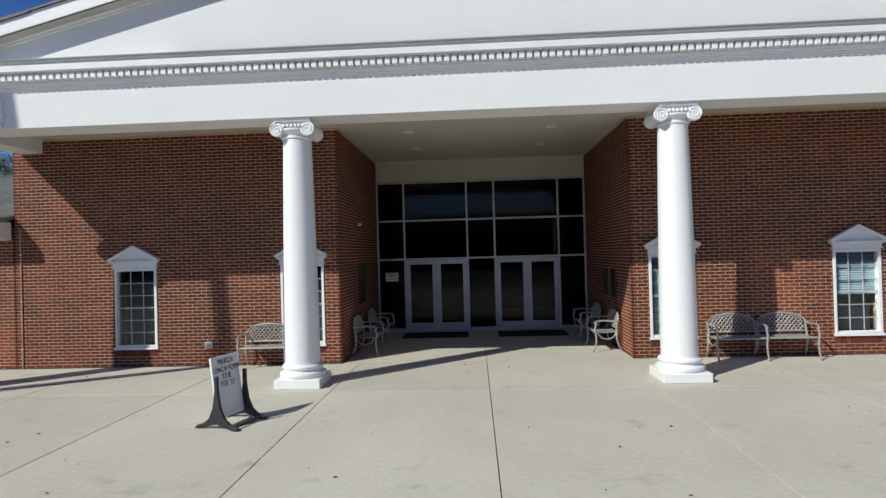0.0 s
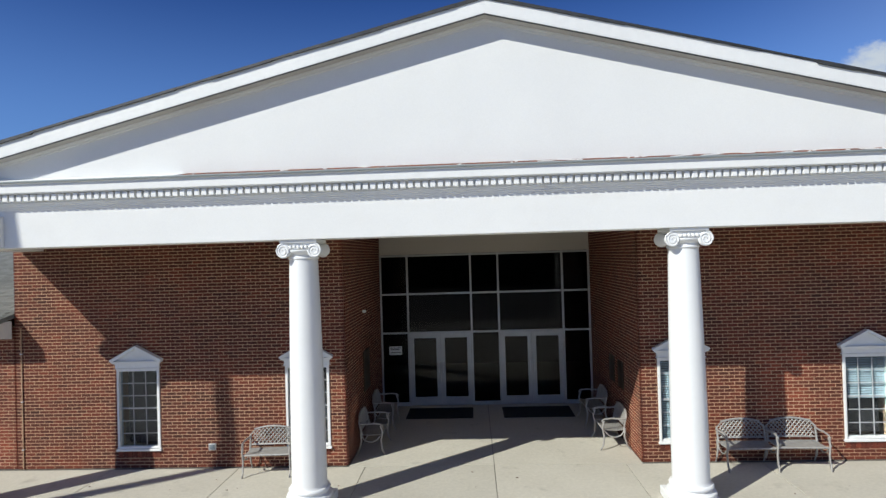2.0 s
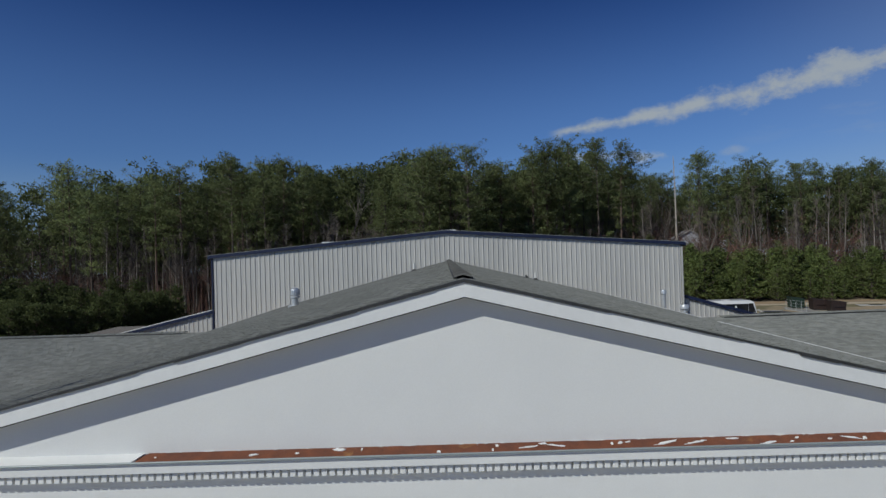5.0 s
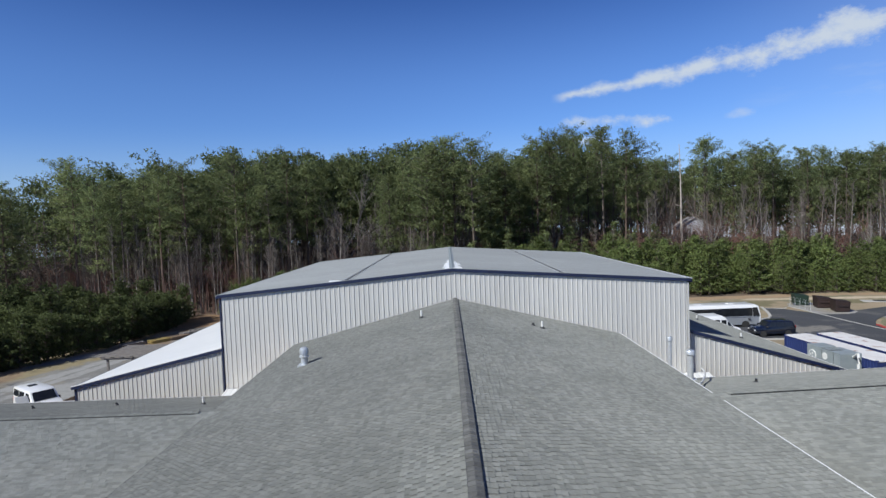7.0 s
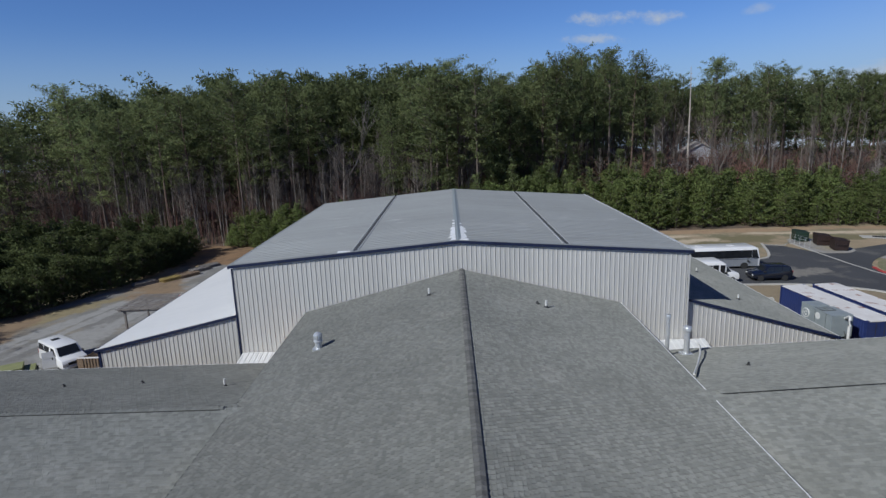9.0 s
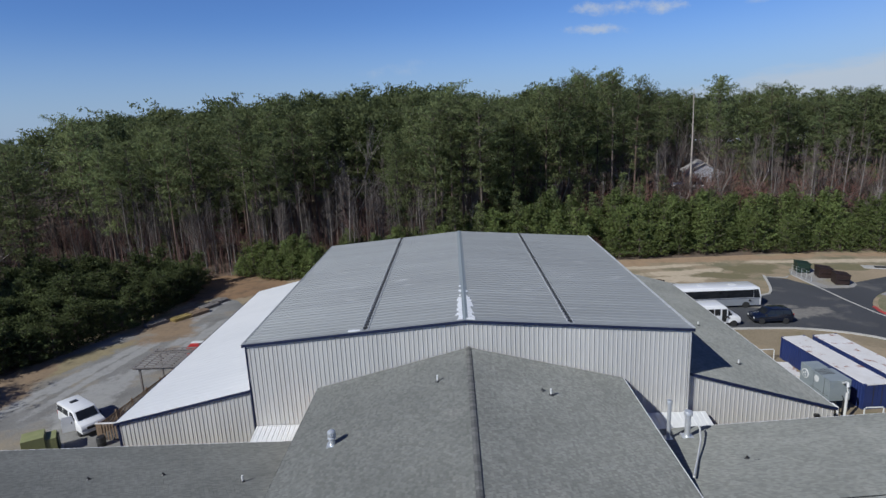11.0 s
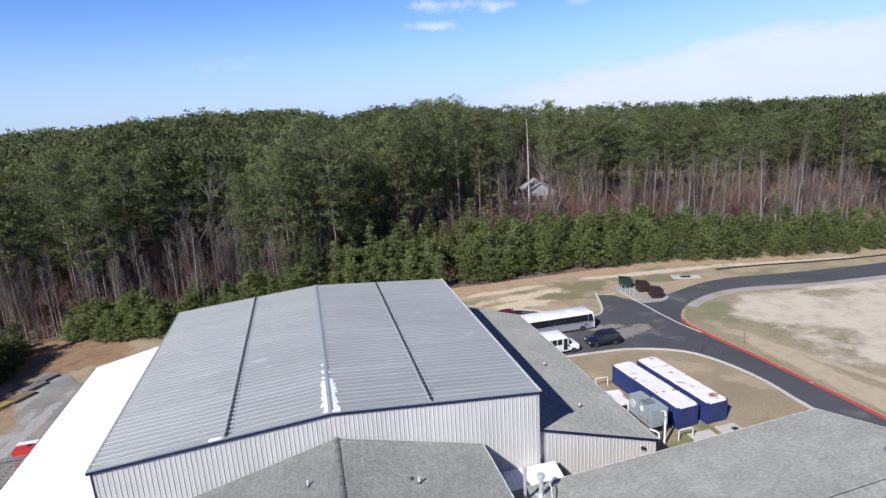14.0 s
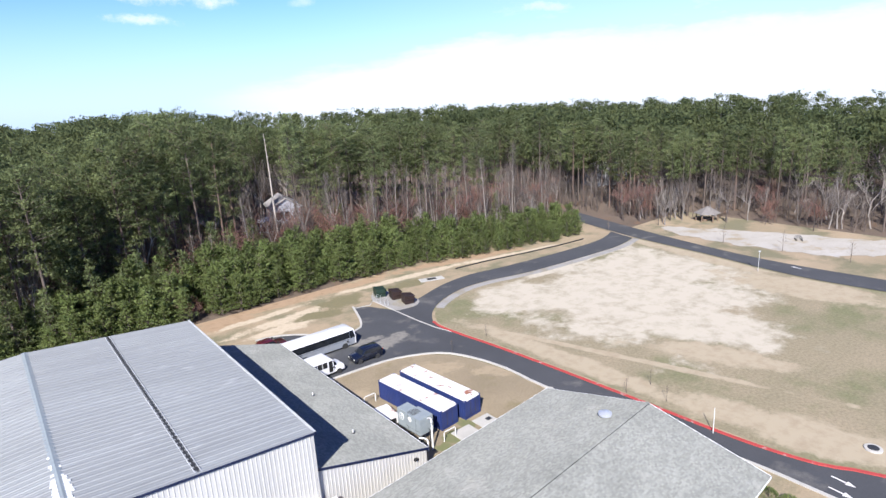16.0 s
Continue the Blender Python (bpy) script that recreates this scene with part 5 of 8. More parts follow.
    for x0, x1 in ((-7.3, -6.5), (0.5, 1.1)):
        part("sealant_dab", Build().box(x0, x1, BY0 - 0.05, BY0 + 0.22, BAPEX - BSL * abs(x0 - BC) - 0.02, BAPEX - BSL * min(abs(x0 - BC), abs(x1 - BC)) + 0.085), SEALANT, t, "white sealant smear")


metal_hall()


def lean_west():
    t = thing("lean_to", "low ribbed-metal annex with a bright white metal roof", "annex", (0, 0, 0))
    x0, x1, zl, zh, y0, y1 = -24.1, BX0 - 0.14, 3.42, 5.58, 27.4, 58.5
    top = lambda x: zl + (x - x0) / (x1 - x0) * (zh - zl) - 0.1
    siding(t, x0 + 0.1, x1, y0, 0, top)
    roof_panels(t, WHITEMETAL, x1, zh, x0 - 0.1, zl - 0.02, y0 - 0.12, y1, rib=0.010)
    part("wall", Build().box(x0 + 0.1, x0 + 0.2, y0 + 0.04, y1 - 0.1, 0, zl - 0.12), SIDING, t)
    part("rake_trim", Build().prism([(x1, zh - 0.16), (x1, zh + 0.03), (x0 - 0.1, zl + 0.02), (x0 - 0.1, zl - 0.17)], "y", y0 - 0.18, y0 - 0.125), NAVY, t, "navy metal rake trim")
    part("rake_cap", Build().prism([(x1, zh + 0.032), (x1, zh + 0.085), (x0 - 0.1, zl + 0.075), (x0 - 0.1, zl + 0.022)], "y", y0 - 0.20, y0 - 0.10), WHITEMETAL, t, "white metal roof edge")
    part("corner_trim", Build().box(x0, x0 + 0.14, y0 - 0.05, y0 + 0.06, 0, zl - 0.17), NAVY, t)
    part("eave_trim", Build().box(x0 - 0.18, x0 - 0.1, y0 - 0.12, y1, zl - 0.17, zl + 0.0), NAVY, t)


def lean_east():
    t = thing("lean_to", "low ribbed-metal annex with a grey shingle roof and navy trim", "annex", (0, 0, 0))
    x0, x1, zh, zl, y0, y1 = BX1 + 0.14, 25.45, 5.72, 2.75, 27.4, 57.5
    sl = (zh - zl) / (x1 - x0)
    top = lambda x: zh - (x - x0) * sl - 0.12
    siding(t, x0, x1 - 0.1, y0, 0, top)
    part("wall", Build().box(x1 - 0.2, x1 - 0.1, y0 + 0.04, y1 - 0.1, 0, zl - 0.12), SIDING, t)
    part("roof_deck", Build().prism([(x0, zh - 0.1), (x1, zl - 0.1), (x1, zl - 0.006), (x0, zh - 0.006)], "y", y0 - 0.12, y1), FELT, t)
    shingles("shingles", (x1, y0 - 0.12, zl), (0, 1, 0), (-1, 0, sl), y1 - y0 + 0.12, math.hypot(x1 - x0, zh - zl), t, clip=lambda a, w: a >= 0)
    part("rake_trim", Build().prism([(x0, zh - 0.17), (x0, zh + 0.03), (x1 + 0.05, zl + 0.03), (x1 + 0.05, zl - 0.17)], "y", y0 - 0.18, y0 - 0.125), NAVY, t, "navy metal rake trim")
    part("eave_trim", Build().box(x1, x1 + 0.06, y0 - 0.12, y1, zl - 0.17, zl + 0.01), PVC, t, "pale eave gutter")
    lampx = thing("wall_light", "small dark wall light on the siding", "light", (24.1, y0 - 0.05, 2.25))
    part("body", Build().box(-0.16, 0.16, -0.22, 0.02, -0.10, 0.12), BLACK, lampx, bevel=0.03)
    part("lens", Build().box(-0.13, 0.13, -0.2, -0.03, -0.125, -0.098), LAMPGLASS, lampx)


lean_west()
lean_east()
for a, b, s in ((-14.1, -9.0, -1), (10.2, 16.4, 1)):
    t = thing("link_roof", "small low white ribbed-metal roof between the buildings", "roof", (0, 0, 0))
    n = 16
    w = (b - a) / n
    for i in range(n):
        x = a + i * w
        part("roof_panel", Build().hexa([(x, 24.3, 2.55), (x + w - 0.01, 24.3, 2.55), (x + w - 0.01, 26.88, 3.05), (x, 26.88, 3.05), (x, 24.3, 2.58), (x + w - 0.01, 24.3, 2.58), (x + w - 0.01, 26.88, 3.08), (x, 26.88, 3.08)]).hexa([(x + 0.06, 24.3, 2.578), (x + 0.14, 24.3, 2.578), (x + 0.14, 26.88, 3.078), (x + 0.06, 26.88, 3.078), (x + 0.08, 24.3, 2.61), (x + 0.12, 24.3, 2.61), (x + 0.12, 26.88, 3.11), (x + 0.08, 26.88, 3.11)]), WHITEMETAL, t)
    part("wall", Build().box(a + 0.1, b - 0.1, 24.4, 26.8, 0, 2.5), SIDING, t)


# ---- roof fittings ----
def hall_z(x):
    return APEX + 0.03 - SLOPE * abs(x - CX)


def wing_z(y):
    return WR_Z - W_SL * abs(y - 13.5)


def turbine(x, y):
    t = thing("roof_vent", "shiny galvanised turbine vent on the shingles", "vent", (x, y, hall_z(x)))
    part("flashing", Build().box(-0.28, 0.28, -0.28, 0.28, -0.08, 0.03), CHROME, t)
    part("neck", Build().lathe([(0.17, 0.0), (0.17, 0.42)], 20), CHROME, t, smooth=True)
    part("collar", Build().lathe([(0.20, 0.36), (0.23, 0.38), (0.23, 0.44), (0.19, 0.47)], 20), CHROME, t, smooth=True)
    part("drum", Build().lathe([(0.17, 0.47), (0.21, 0.52), (0.215, 0.72), (0.19, 0.80), (0.10, 0.86), (0.0, 0.88)], 20), CHROME, t, smooth=True)
    for k in range(16):
        a = 2 * math.pi * k / 16
        part("vane", Build().tube([(0.217 * math.cos(a), 0.217 * math.sin(a), 0.52), (0.222 * math.cos(a + 0.2), 0.222 * math.sin(a + 0.2), 0.74)], 0.008, 4), CHROME, t)


def stack(x, y, z, h, r=0.05, mat=PVC, label="white plastic vent pipe standing on the roof", cap=True):
    t = thing("vent_pipe", label, "pipe", (x, y, z))
    part("boot", Build().lathe([(r * 2.6, -0.10), (r * 2.4, 0.03), (r * 1.2, 0.10)], 14), WIRE, t, smooth=True)
    part("pipe", Build().lathe([(r, -0.1), (r, h), (r * 0.8, h)], 14), mat, t, smooth=True)


turbine(-6.95, 18.68)
stack(-1.37, 22.85, hall_z(-1.37), 0.42, 0.06)
stack(5.2, 21.95, hall_z(5.2), 0.40, 0.06)
stack(4.75, 22.3, hall_z(4.75), 0.16, 0.05, WIRE, "short dark vent pipe on the roof")
stack(-11.69, 17.95, wing_z(17.95), 0.38, 0.05)
stack(-16.6, 19.2, wing_z(19.2), 0.16, 0.05, WIRE, "short dark vent pipe on the roof")
stack(-20.6, 18.9, wing_z(18.9), 0.16, 0.05, WIRE, "short dark vent pipe on the roof")
stack(15.0, 18.7, wing_z(18.7) + 0.05, 0.22, 0.06, WIRE, "short dark vent pipe on the roof")
t = thing("roof_vent", "low dark square vent on the shingles", "vent", (15.45, 18.4, wing_z(18.4)))
part("hood", Build().hexa([(-0.2, -0.2, -0.05), (0.2, -0.2, -0.05), (0.2, 0.2, -0.08), (-0.2, 0.2, -0.08), (-0.16, -0.16, 0.12), (0.16, -0.16, 0.12), (0.16, 0.16, 0.08), (-0.16, 0.16, 0.08)]), WIRE, t, bevel=0.01)
for x, y in ((17.6, 33.8), (17.7, 42.0), (20.9, 31.8), (21.5, 40.5), (17.9, 50.0)):
    stack(x, y, 5.72 - (x - BX1 - 0.14) * 0.293, 0.35, 0.06)


def flue(x, y, z, h, r, cap_r, label):
    t = thing("flue", label, "flue pipe", (x, y, z))
    part("flashing", Build().box(-r * 2, r * 2, -r * 2, r * 2, -0.12, 0.04), CHROME, t)
    part("pipe", Build().lathe([(r, -0.1), (r, h - 0.2), (r, h - 0.1)], 18), CHROME, t, smooth=True)
    part("joint_ring", Build().lathe([(r, h * 0.5), (r + 0.02, h * 0.5 + 0.01), (r + 0.02, h * 0.5 + 0.05), (r, h * 0.5 + 0.06)], 18), CHROME, t, smooth=True)
    part("cap", Build().lathe([(cap_r * 0.8, h - 0.16), (cap_r, h - 0.12), (cap_r, h + 0.06), (cap_r * 0.9, h + 0.10), (0.0, h + 0.12)], 18), CHROME, t, smooth=True)


flue(12.2, 22.3, wing_z(22.3) + 0.1, 2.35, 0.11, 0.15, "tall thin galvanised flue pipe above the roof")
flue(13.4, 22.5, wing_z(22.5) + 0.1, 1.55, 0.16, 0.25, "short thick galvanised flue with a round cap")
t = thing("roof_rail", "thin white bent pipe at the roof edge", "pipe", (13.6, 21.3, wing_z(21.3) + 0.1))
part("pipe", Build().tube([(0.55, 1.5, 0.25), (0.45, 1.0, 0.30), (-0.1, -0.4, 0.42), (-1.2, -2.6, 0.72), (-2.4, -5.0, 1.32)], 0.05, 8), PVC, t, smooth=True)
t = thing("roof_vent", "round galvanised vent cap on the east wing roof", "vent", (36.3, 17.2, WR_Z - 0.5))
part("neck", Build().lathe([(0.34, -0.2), (0.34, 0.30)], 22), CHROME, t, smooth=True)
part("cap", Build().lathe([(0.52, 0.25), (0.56, 0.28), (0.56, 0.42), (0.40, 0.50), (0.0, 0.54)], 24), CHROME, t, smooth=True)


# ---- forecourt things ----
def bench(width):
    t = thing("garden_bench", "silver-grey cast metal bench with a lattice back", "bench", group="forecourt benches")
    h = width / 2
    arch = [(-h + 0.02, 0.30, 0.42), (-h + 0.02, 0.36, 0.70), (-h + 0.12, 0.375, 0.80)] + [(-h + 0.12 + (width - 0.24) * k / 8, 0.38, 0.80 + 0.05 * math.sin(math.pi * k / 8)) for k in range(1, 8)] + [(h - 0.12, 0.375, 0.80), (h - 0.02, 0.36, 0.70), (h - 0.02, 0.30, 0.42)]
    back = part("backrest", Build().tube(arch, 0.020, 8).tube([(-h + 0.03, 0.325, 0.50), (h - 0.03, 0.325, 0.50)], 0.016, 6), BENCHM, t, smooth=True)
    n = int(width / 0.075)
    for s in (-1, 1):
        for k in range(-6, n + 6):
            u = -h + k * width / n
            pts = []
            for j in range(7):
                q = j / 6
                x = u + s * q * 0.30
                pts.append((x, 0.325 + 0.05 * q + 0.004 * s, 0.50 + q * (0.30 + 0.045 * math.sin(max(0, min(1, (x + h) / width)) * math.pi))))
            pts = [p for p in pts if -h + 0.04 < p[0] < h - 0.04]
            if len(pts) > 1:
                part("lattice_bar", Build().tube([pts[0], pts[-1]], 0.0095, 4), BENCHM, back)
    seat = part("seat", Build().tube([(-h + 0.03, -0.12, 0.425), (h - 0.03, -0.12, 0.425)], 0.020, 8).tube([(-h + 0.03, 0.32, 0.415), (h - 0.03, 0.32, 0.415)], 0.018, 8), BENCHM, t, smooth=True)
    for k in range(10):
        y = -0.09 + k * 0.043
        part("seat_slat", Build().box(-h + 0.03, h - 0.03, y, y + 0.03, 0.415 - 0.012 * math.sin(k / 9 * math.pi), 0.43 - 0.012 * math.sin(k / 9 * math.pi)), BENCHM, seat)
    for s in (-1, 1):
        x = s * (h - 0.01)
        part("leg", Build().tube([(x, -0.10, 0.62), (x, -0.145, 0.48), (x, -0.11, 0.30), (x, -0.13, 0.12), (x, -0.19, 0.0)], 0.020, 8, 0.017), BENCHM, t, smooth=True)
        part("leg", Build().tube([(x, 0.33, 0.46), (x, 0.31, 0.30), (x, 0.36, 0.12), (x, 0.43, 0.0)], 0.020, 8, 0.017), BENCHM, t, smooth=True)
        part("armrest", Build().tube([(x, 0.36, 0.66), (x, 0.22, 0.655), (x, 0.05, 0.67), (x, -0.10, 0.655), (x, -0.15, 0.62), (x, -0.13, 0.585)], 0.018, 8), BENCHM, t, smooth=True)
        part("scroll", Build().tube([(x, -0.11, 0.42), (x, 0.0, 0.30), (x, 0.12, 0.27), (x, 0.24, 0.31), (x, 0.32, 0.42)], 0.013, 6), BENCHM, t, smooth=True)
    return t


bn = bench(0.94)
bn.matrix_basis = pose(5.42, 1.74, 0, 0, 0, 0)
copy_thing(bn, pose(6.37, 1.76, 0, 0, 0, -3))
copy_thing(bn, pose(-3.86, 1.74, 0, 0, 0, 3))
copy_thing(bn, pose(XL + 0.47, 3.25, 0, 0, 0, 90))
copy_thing(bn, pose(XL + 0.47, 5.0, 0, 0, 0, 90))
copy_thing(bn, pose(XR - 0.47, 3.35, 0, 0, 0, -90))
copy_thing(bn, pose(XR - 0.47, 5.1, 0, 0, 0, -90))


def letters(text, size, depth=0.002):
    cu = bpy.data.curves.new("letters", "FONT")
    cu.body, cu.size, cu.extrude, cu.align_x, cu.space_character = text, size, depth, "CENTER", 1.12
    ob = bpy.data.objects.new("letters", cu)
    scene.collection.objects.link(ob)
    me = bpy.data.meshes.new_from_object(ob)
    bpy.data.objects.remove(ob)
    me.materials.clear()
    me.materials.append(INK)
    return me


def message_sign():
    t = thing("message_sign", "white changeable-letter sign in a black stand on curved feet", "sign", (-2.90, -2.0, 0), 74)
    t.scale = (0.72, 0.74, 0.79)
    w, tilt = 0.36, radians(8)
    panel = part("panel", Build().box(-w, w, -0.022, 0.022, 0.14, 1.16), BOARD, t, "white letter board with black words", bevel=0.01)
    for a in range(9):
        part("letter_rail", Build().box(-w + 0.02, w - 0.02, -0.026, -0.022, 0.20 + a * 0.108, 0.206 + a * 0.108), BOARD, panel)
    for i, s in enumerate(("MARCH", "LUNCH FORM", "DUE", "FEB '17")):
        ob = new("words", letters(s, 0.135 if i != 1 else 0.125))
        ob.parent = panel
        ob.matrix_basis = pose(0, -0.028, 1.02 - i * 0.125, 90) @ Matrix.Diagonal((0.82, 1, 1, 1))
    panel.rotation_euler = (-tilt, 0, 0)
    for s in (-1, 1):
        x = s * (w + 0.03)
        b = Build()
        prof = [(-0.44, 0.0), (-0.44, 0.05), (-0.30, 0.08), (-0.17, 0.17), (-0.08, 0.34), (-0.035, 0.60), (-0.03, 0.86), (0.03, 0.86), (0.035, 0.60), (0.08, 0.34), (0.17, 0.17), (0.30, 0.08), (0.44, 0.05), (0.44, 0.0), (0.30, 0.0), (0.16, 0.05), (0.0, 0.08), (-0.16, 0.05), (-0.30, 0.0)]
        leg = part("stand_leg", b.prism(prof, "x", x - 0.03, x + 0.03), BLACK, t, "black moulded plastic leg with curved foot", bevel=0.008)
        for y in (-0.40, 0.40):
            part("foot_pad", Build().box(x - 0.045, x + 0.045, y - 0.06, y + 0.06, 0.0, 0.02), BLACK, leg)
    part("cross_bar", Build().tube([(-w, -0.36, 0.045), (w, -0.36, 0.045)], 0.022, 8), BLACK, t, smooth=True)
    part("cross_bar", Build().tube([(-w, 0.36, 0.045), (w, 0.36, 0.045)], 0.022, 8), BLACK, t, smooth=True)


message_sign()

for a, b in ((-1.56, 0.19), (0.98, 2.80)):
    t = thing("door_mat", "black ribbed rubber door mat", "mat", ((a + b) / 2, 5.95, 0), group="door mats")
    h = (b - a) / 2
    part("mat", Build().box(-h, h, -0.52, 0.52, 0.0, 0.012), RUBBER, t, bevel=0.004)
    for k in range(12):
        part("rib", Build().box(-h + 0.05, h - 0.05, -0.48 + k * 0.083, -0.45 + k * 0.083, 0.012, 0.016), RUBBER, t)
for x, y, tn, z, w, h in ((XL, 4.35, 90, 1.05, 0.75, 0.95), (XR, 3.6, -90, 1.15, 0.45, 0.6), (XR, 4.4, -90, 1.15, 0.45, 0.6)):
    t = thing("plaque", "dark bronze plaque on the brick wall", "plaque", (x, y, z), tn)
    part("plate", Build().box(-w / 2, w / 2, -0.035, -0.006, 0, h), BRONZE, t, bevel=0.006)
    for k in range(5):
        part("text_bar", Build().box(-w * 0.36, w * 0.36, -0.038, -0.035, h * (0.15 + 0.16 * k), h * (0.15 + 0.16 * k) + 0.02), WIRE, t)
t = thing("security_light", "small white sensor light on the brick wall", "light", (XL, 4.1, 2.95), 90)
part("mount", Build().lathe([(0.03, -0.04), (0.03, -0.005)], 12, axis="y"), WHITE, t)
part("head", Build().lathe([(0.022, -0.085), (0.034, -0.07), (0.03, -0.04)], 12, axis="y"), WHITE, t)
t = thing("outlet_box", "pale weatherproof outlet box on the brick wall", "outlet", (-5.17, WALL_Y, 0.36))
part("box", Build().box(-0.075, 0.075, -0.05, -0.006, 0, 0.13), PVC, t, bevel=0.006)
part("lid", Build().box(-0.06, 0.06, -0.06, -0.05, 0.015, 0.115), HVAC, t, bevel=0.004)
t = thing("conduit", "thin painted conduit running up the brick wall", "pipe", (-9.22, WALL_Y, 0))
part("pipe", Build().tube([(0, -0.02, 0.0), (0, -0.02, 2.95)], 0.012, 6), MORTAR, t)
for z in (0.4, 1.4, 2.4):
    part("clip", Build().box(-0.025, 0.025, -0.036, -0.004, z, z + 0.02), CHROME, t)


# ---- yard: vehicles ----
def wheel(t, x, y, r, w=0.22):
    s = 1 if y > 0 else -1
    ty = part("tyre", Build().lathe([(r * 0.62, -w / 2), (r * 0.95, -w / 2), (r, -w * 0.3), (r, w * 0.3), (r * 0.95, w / 2), (r * 0.62, w / 2)], 22, (x, y, r), "y"), TYRE, t, smooth=True)
    part("rim", Build().lathe([(0.0, s * w * 0.40), (r * 0.30, s * w * 0.42), (r * 0.58, s * w * 0.30), (r * 0.64, s * w * 0.46), (r * 0.64, -s * w * 0.3), (0, -s * w * 0.3)], 18, (x, y, r), "y"), RIM, ty, smooth=True)


def body_of(prof, half, belt, tuck, mat, bevel=0.05):
    """A vehicle body: a side profile drawn out across, drawn in above the belt line."""
    b = Build().prism(prof, "y", -half, half)
    top = max(z for _, z in prof)
    b.v = [(x, y * (1 - tuck * max(0, (z - belt) / (top - belt))), z) for x, y, z in b.v]
    return b.mesh("body", mat, bevel, True)


def side_glass(t, quads, half, belt, top, tuck, name="side_window"):
    for q in quads:
        for s in (-1, 1):
            pts = [(x, s * (half * (1 - tuck * max(0, (z - belt) / (top - belt))) + 0.006), z) for x, z in q]
            ins = [(x, p[1] - s * 0.03, z) for (x, z), p in zip(q, pts)]
            b = Build()
            b.v = pts + ins
            k = len(q)
            b.f = [tuple(range(k)), tuple(range(k, 2 * k))[::-1]] + [(i, (i + 1) % k, k + (i + 1) % k, k + i) for i in range(k)]
            part(name, b, CARGLASS, t, "dark glass")


def lights(t, xf, xr, half, zf, zr):
    for s in (-1, 1):
        part("headlight", Build().box(xf - 0.06, xf + 0.015, *sorted((s * (half - 0.38), s * (half - 0.10))), zf, zf + 0.16), LAMPGLASS, t, bevel=0.02)
        part("tail_light", Build().box(xr - 0.015, xr + 0.05, *sorted((s * (half - 0.18), s * (half - 0.04))), zr, zr + 0.35), REDLENS, t, bevel=0.015)
        part("mirror", Build().box(xf - 1.55, xf - 1.35, *sorted((s * (half + 0.02), s * (half + 0.22))), zf + 0.42, zf + 0.62), BLACK, t, bevel=0.03)


def suv():
    t = thing("parked_suv", "dark navy full-size sport utility vehicle, parked", "car", (33.75, 50.95, 0), 178)
    t.scale = (0.80, 0.90, 0.86)
    h = 0.98
    prof = [(-2.52, 0.45), (-2.55, 0.95), (-2.45, 1.20), (-2.25, 1.78), (-1.9, 1.88), (0.35, 1.88), (0.65, 1.82), (1.30, 1.22), (2.35, 1.08), (2.52, 0.92), (2.55, 0.48), (2.1, 0.36), (-2.2, 0.36)]
    part("body", body_of(prof, h, 1.15, 0.17, NAVYCAR, 0.07), NAVYCAR, t, "glossy dark navy paint")
    side_glass(t, [[(-2.15, 1.24), (-2.05, 1.72), (-1.2, 1.76), (-1.2, 1.24)], [(-1.12, 1.24), (-1.12, 1.76), (-0.15, 1.76), (-0.15, 1.24)], [(-0.07, 1.24), (-0.07, 1.76), (0.50, 1.76), (1.02, 1.24)]], h, 1.15, 1.88, 0.17)
    part("windscreen", Build().hexa([(1.28, -0.78, 1.245), (1.28, 0.78, 1.245), (1.24, 0.78, 1.24), (1.24, -0.78, 1.24), (0.74, -0.70, 1.76), (0.74, 0.70, 1.76), (0.70, 0.70, 1.76), (0.70, -0.70, 1.76)]), CARGLASS, t, "dark glass")
    for x in (-1.55, 1.55):
        for y in (-0.88, 0.88):
            wheel(t, x, y, 0.39, 0.26)
    lights(t, 2.55, -2.55, h, 0.74, 0.95)
    part("bumper", Build().box(2.45, 2.62, -0.92, 0.92, 0.42, 0.66), BLACK, t, bevel=0.05)
    for s in (-1, 1):
        part("roof_rail", Build().tube([(-1.9, s * 0.70, 1.90), (-1.85, s * 0.70, 1.95), (0.2, s * 0.70, 1.95), (0.3, s * 0.70, 1.90)], 0.02, 6), BLACK, t)


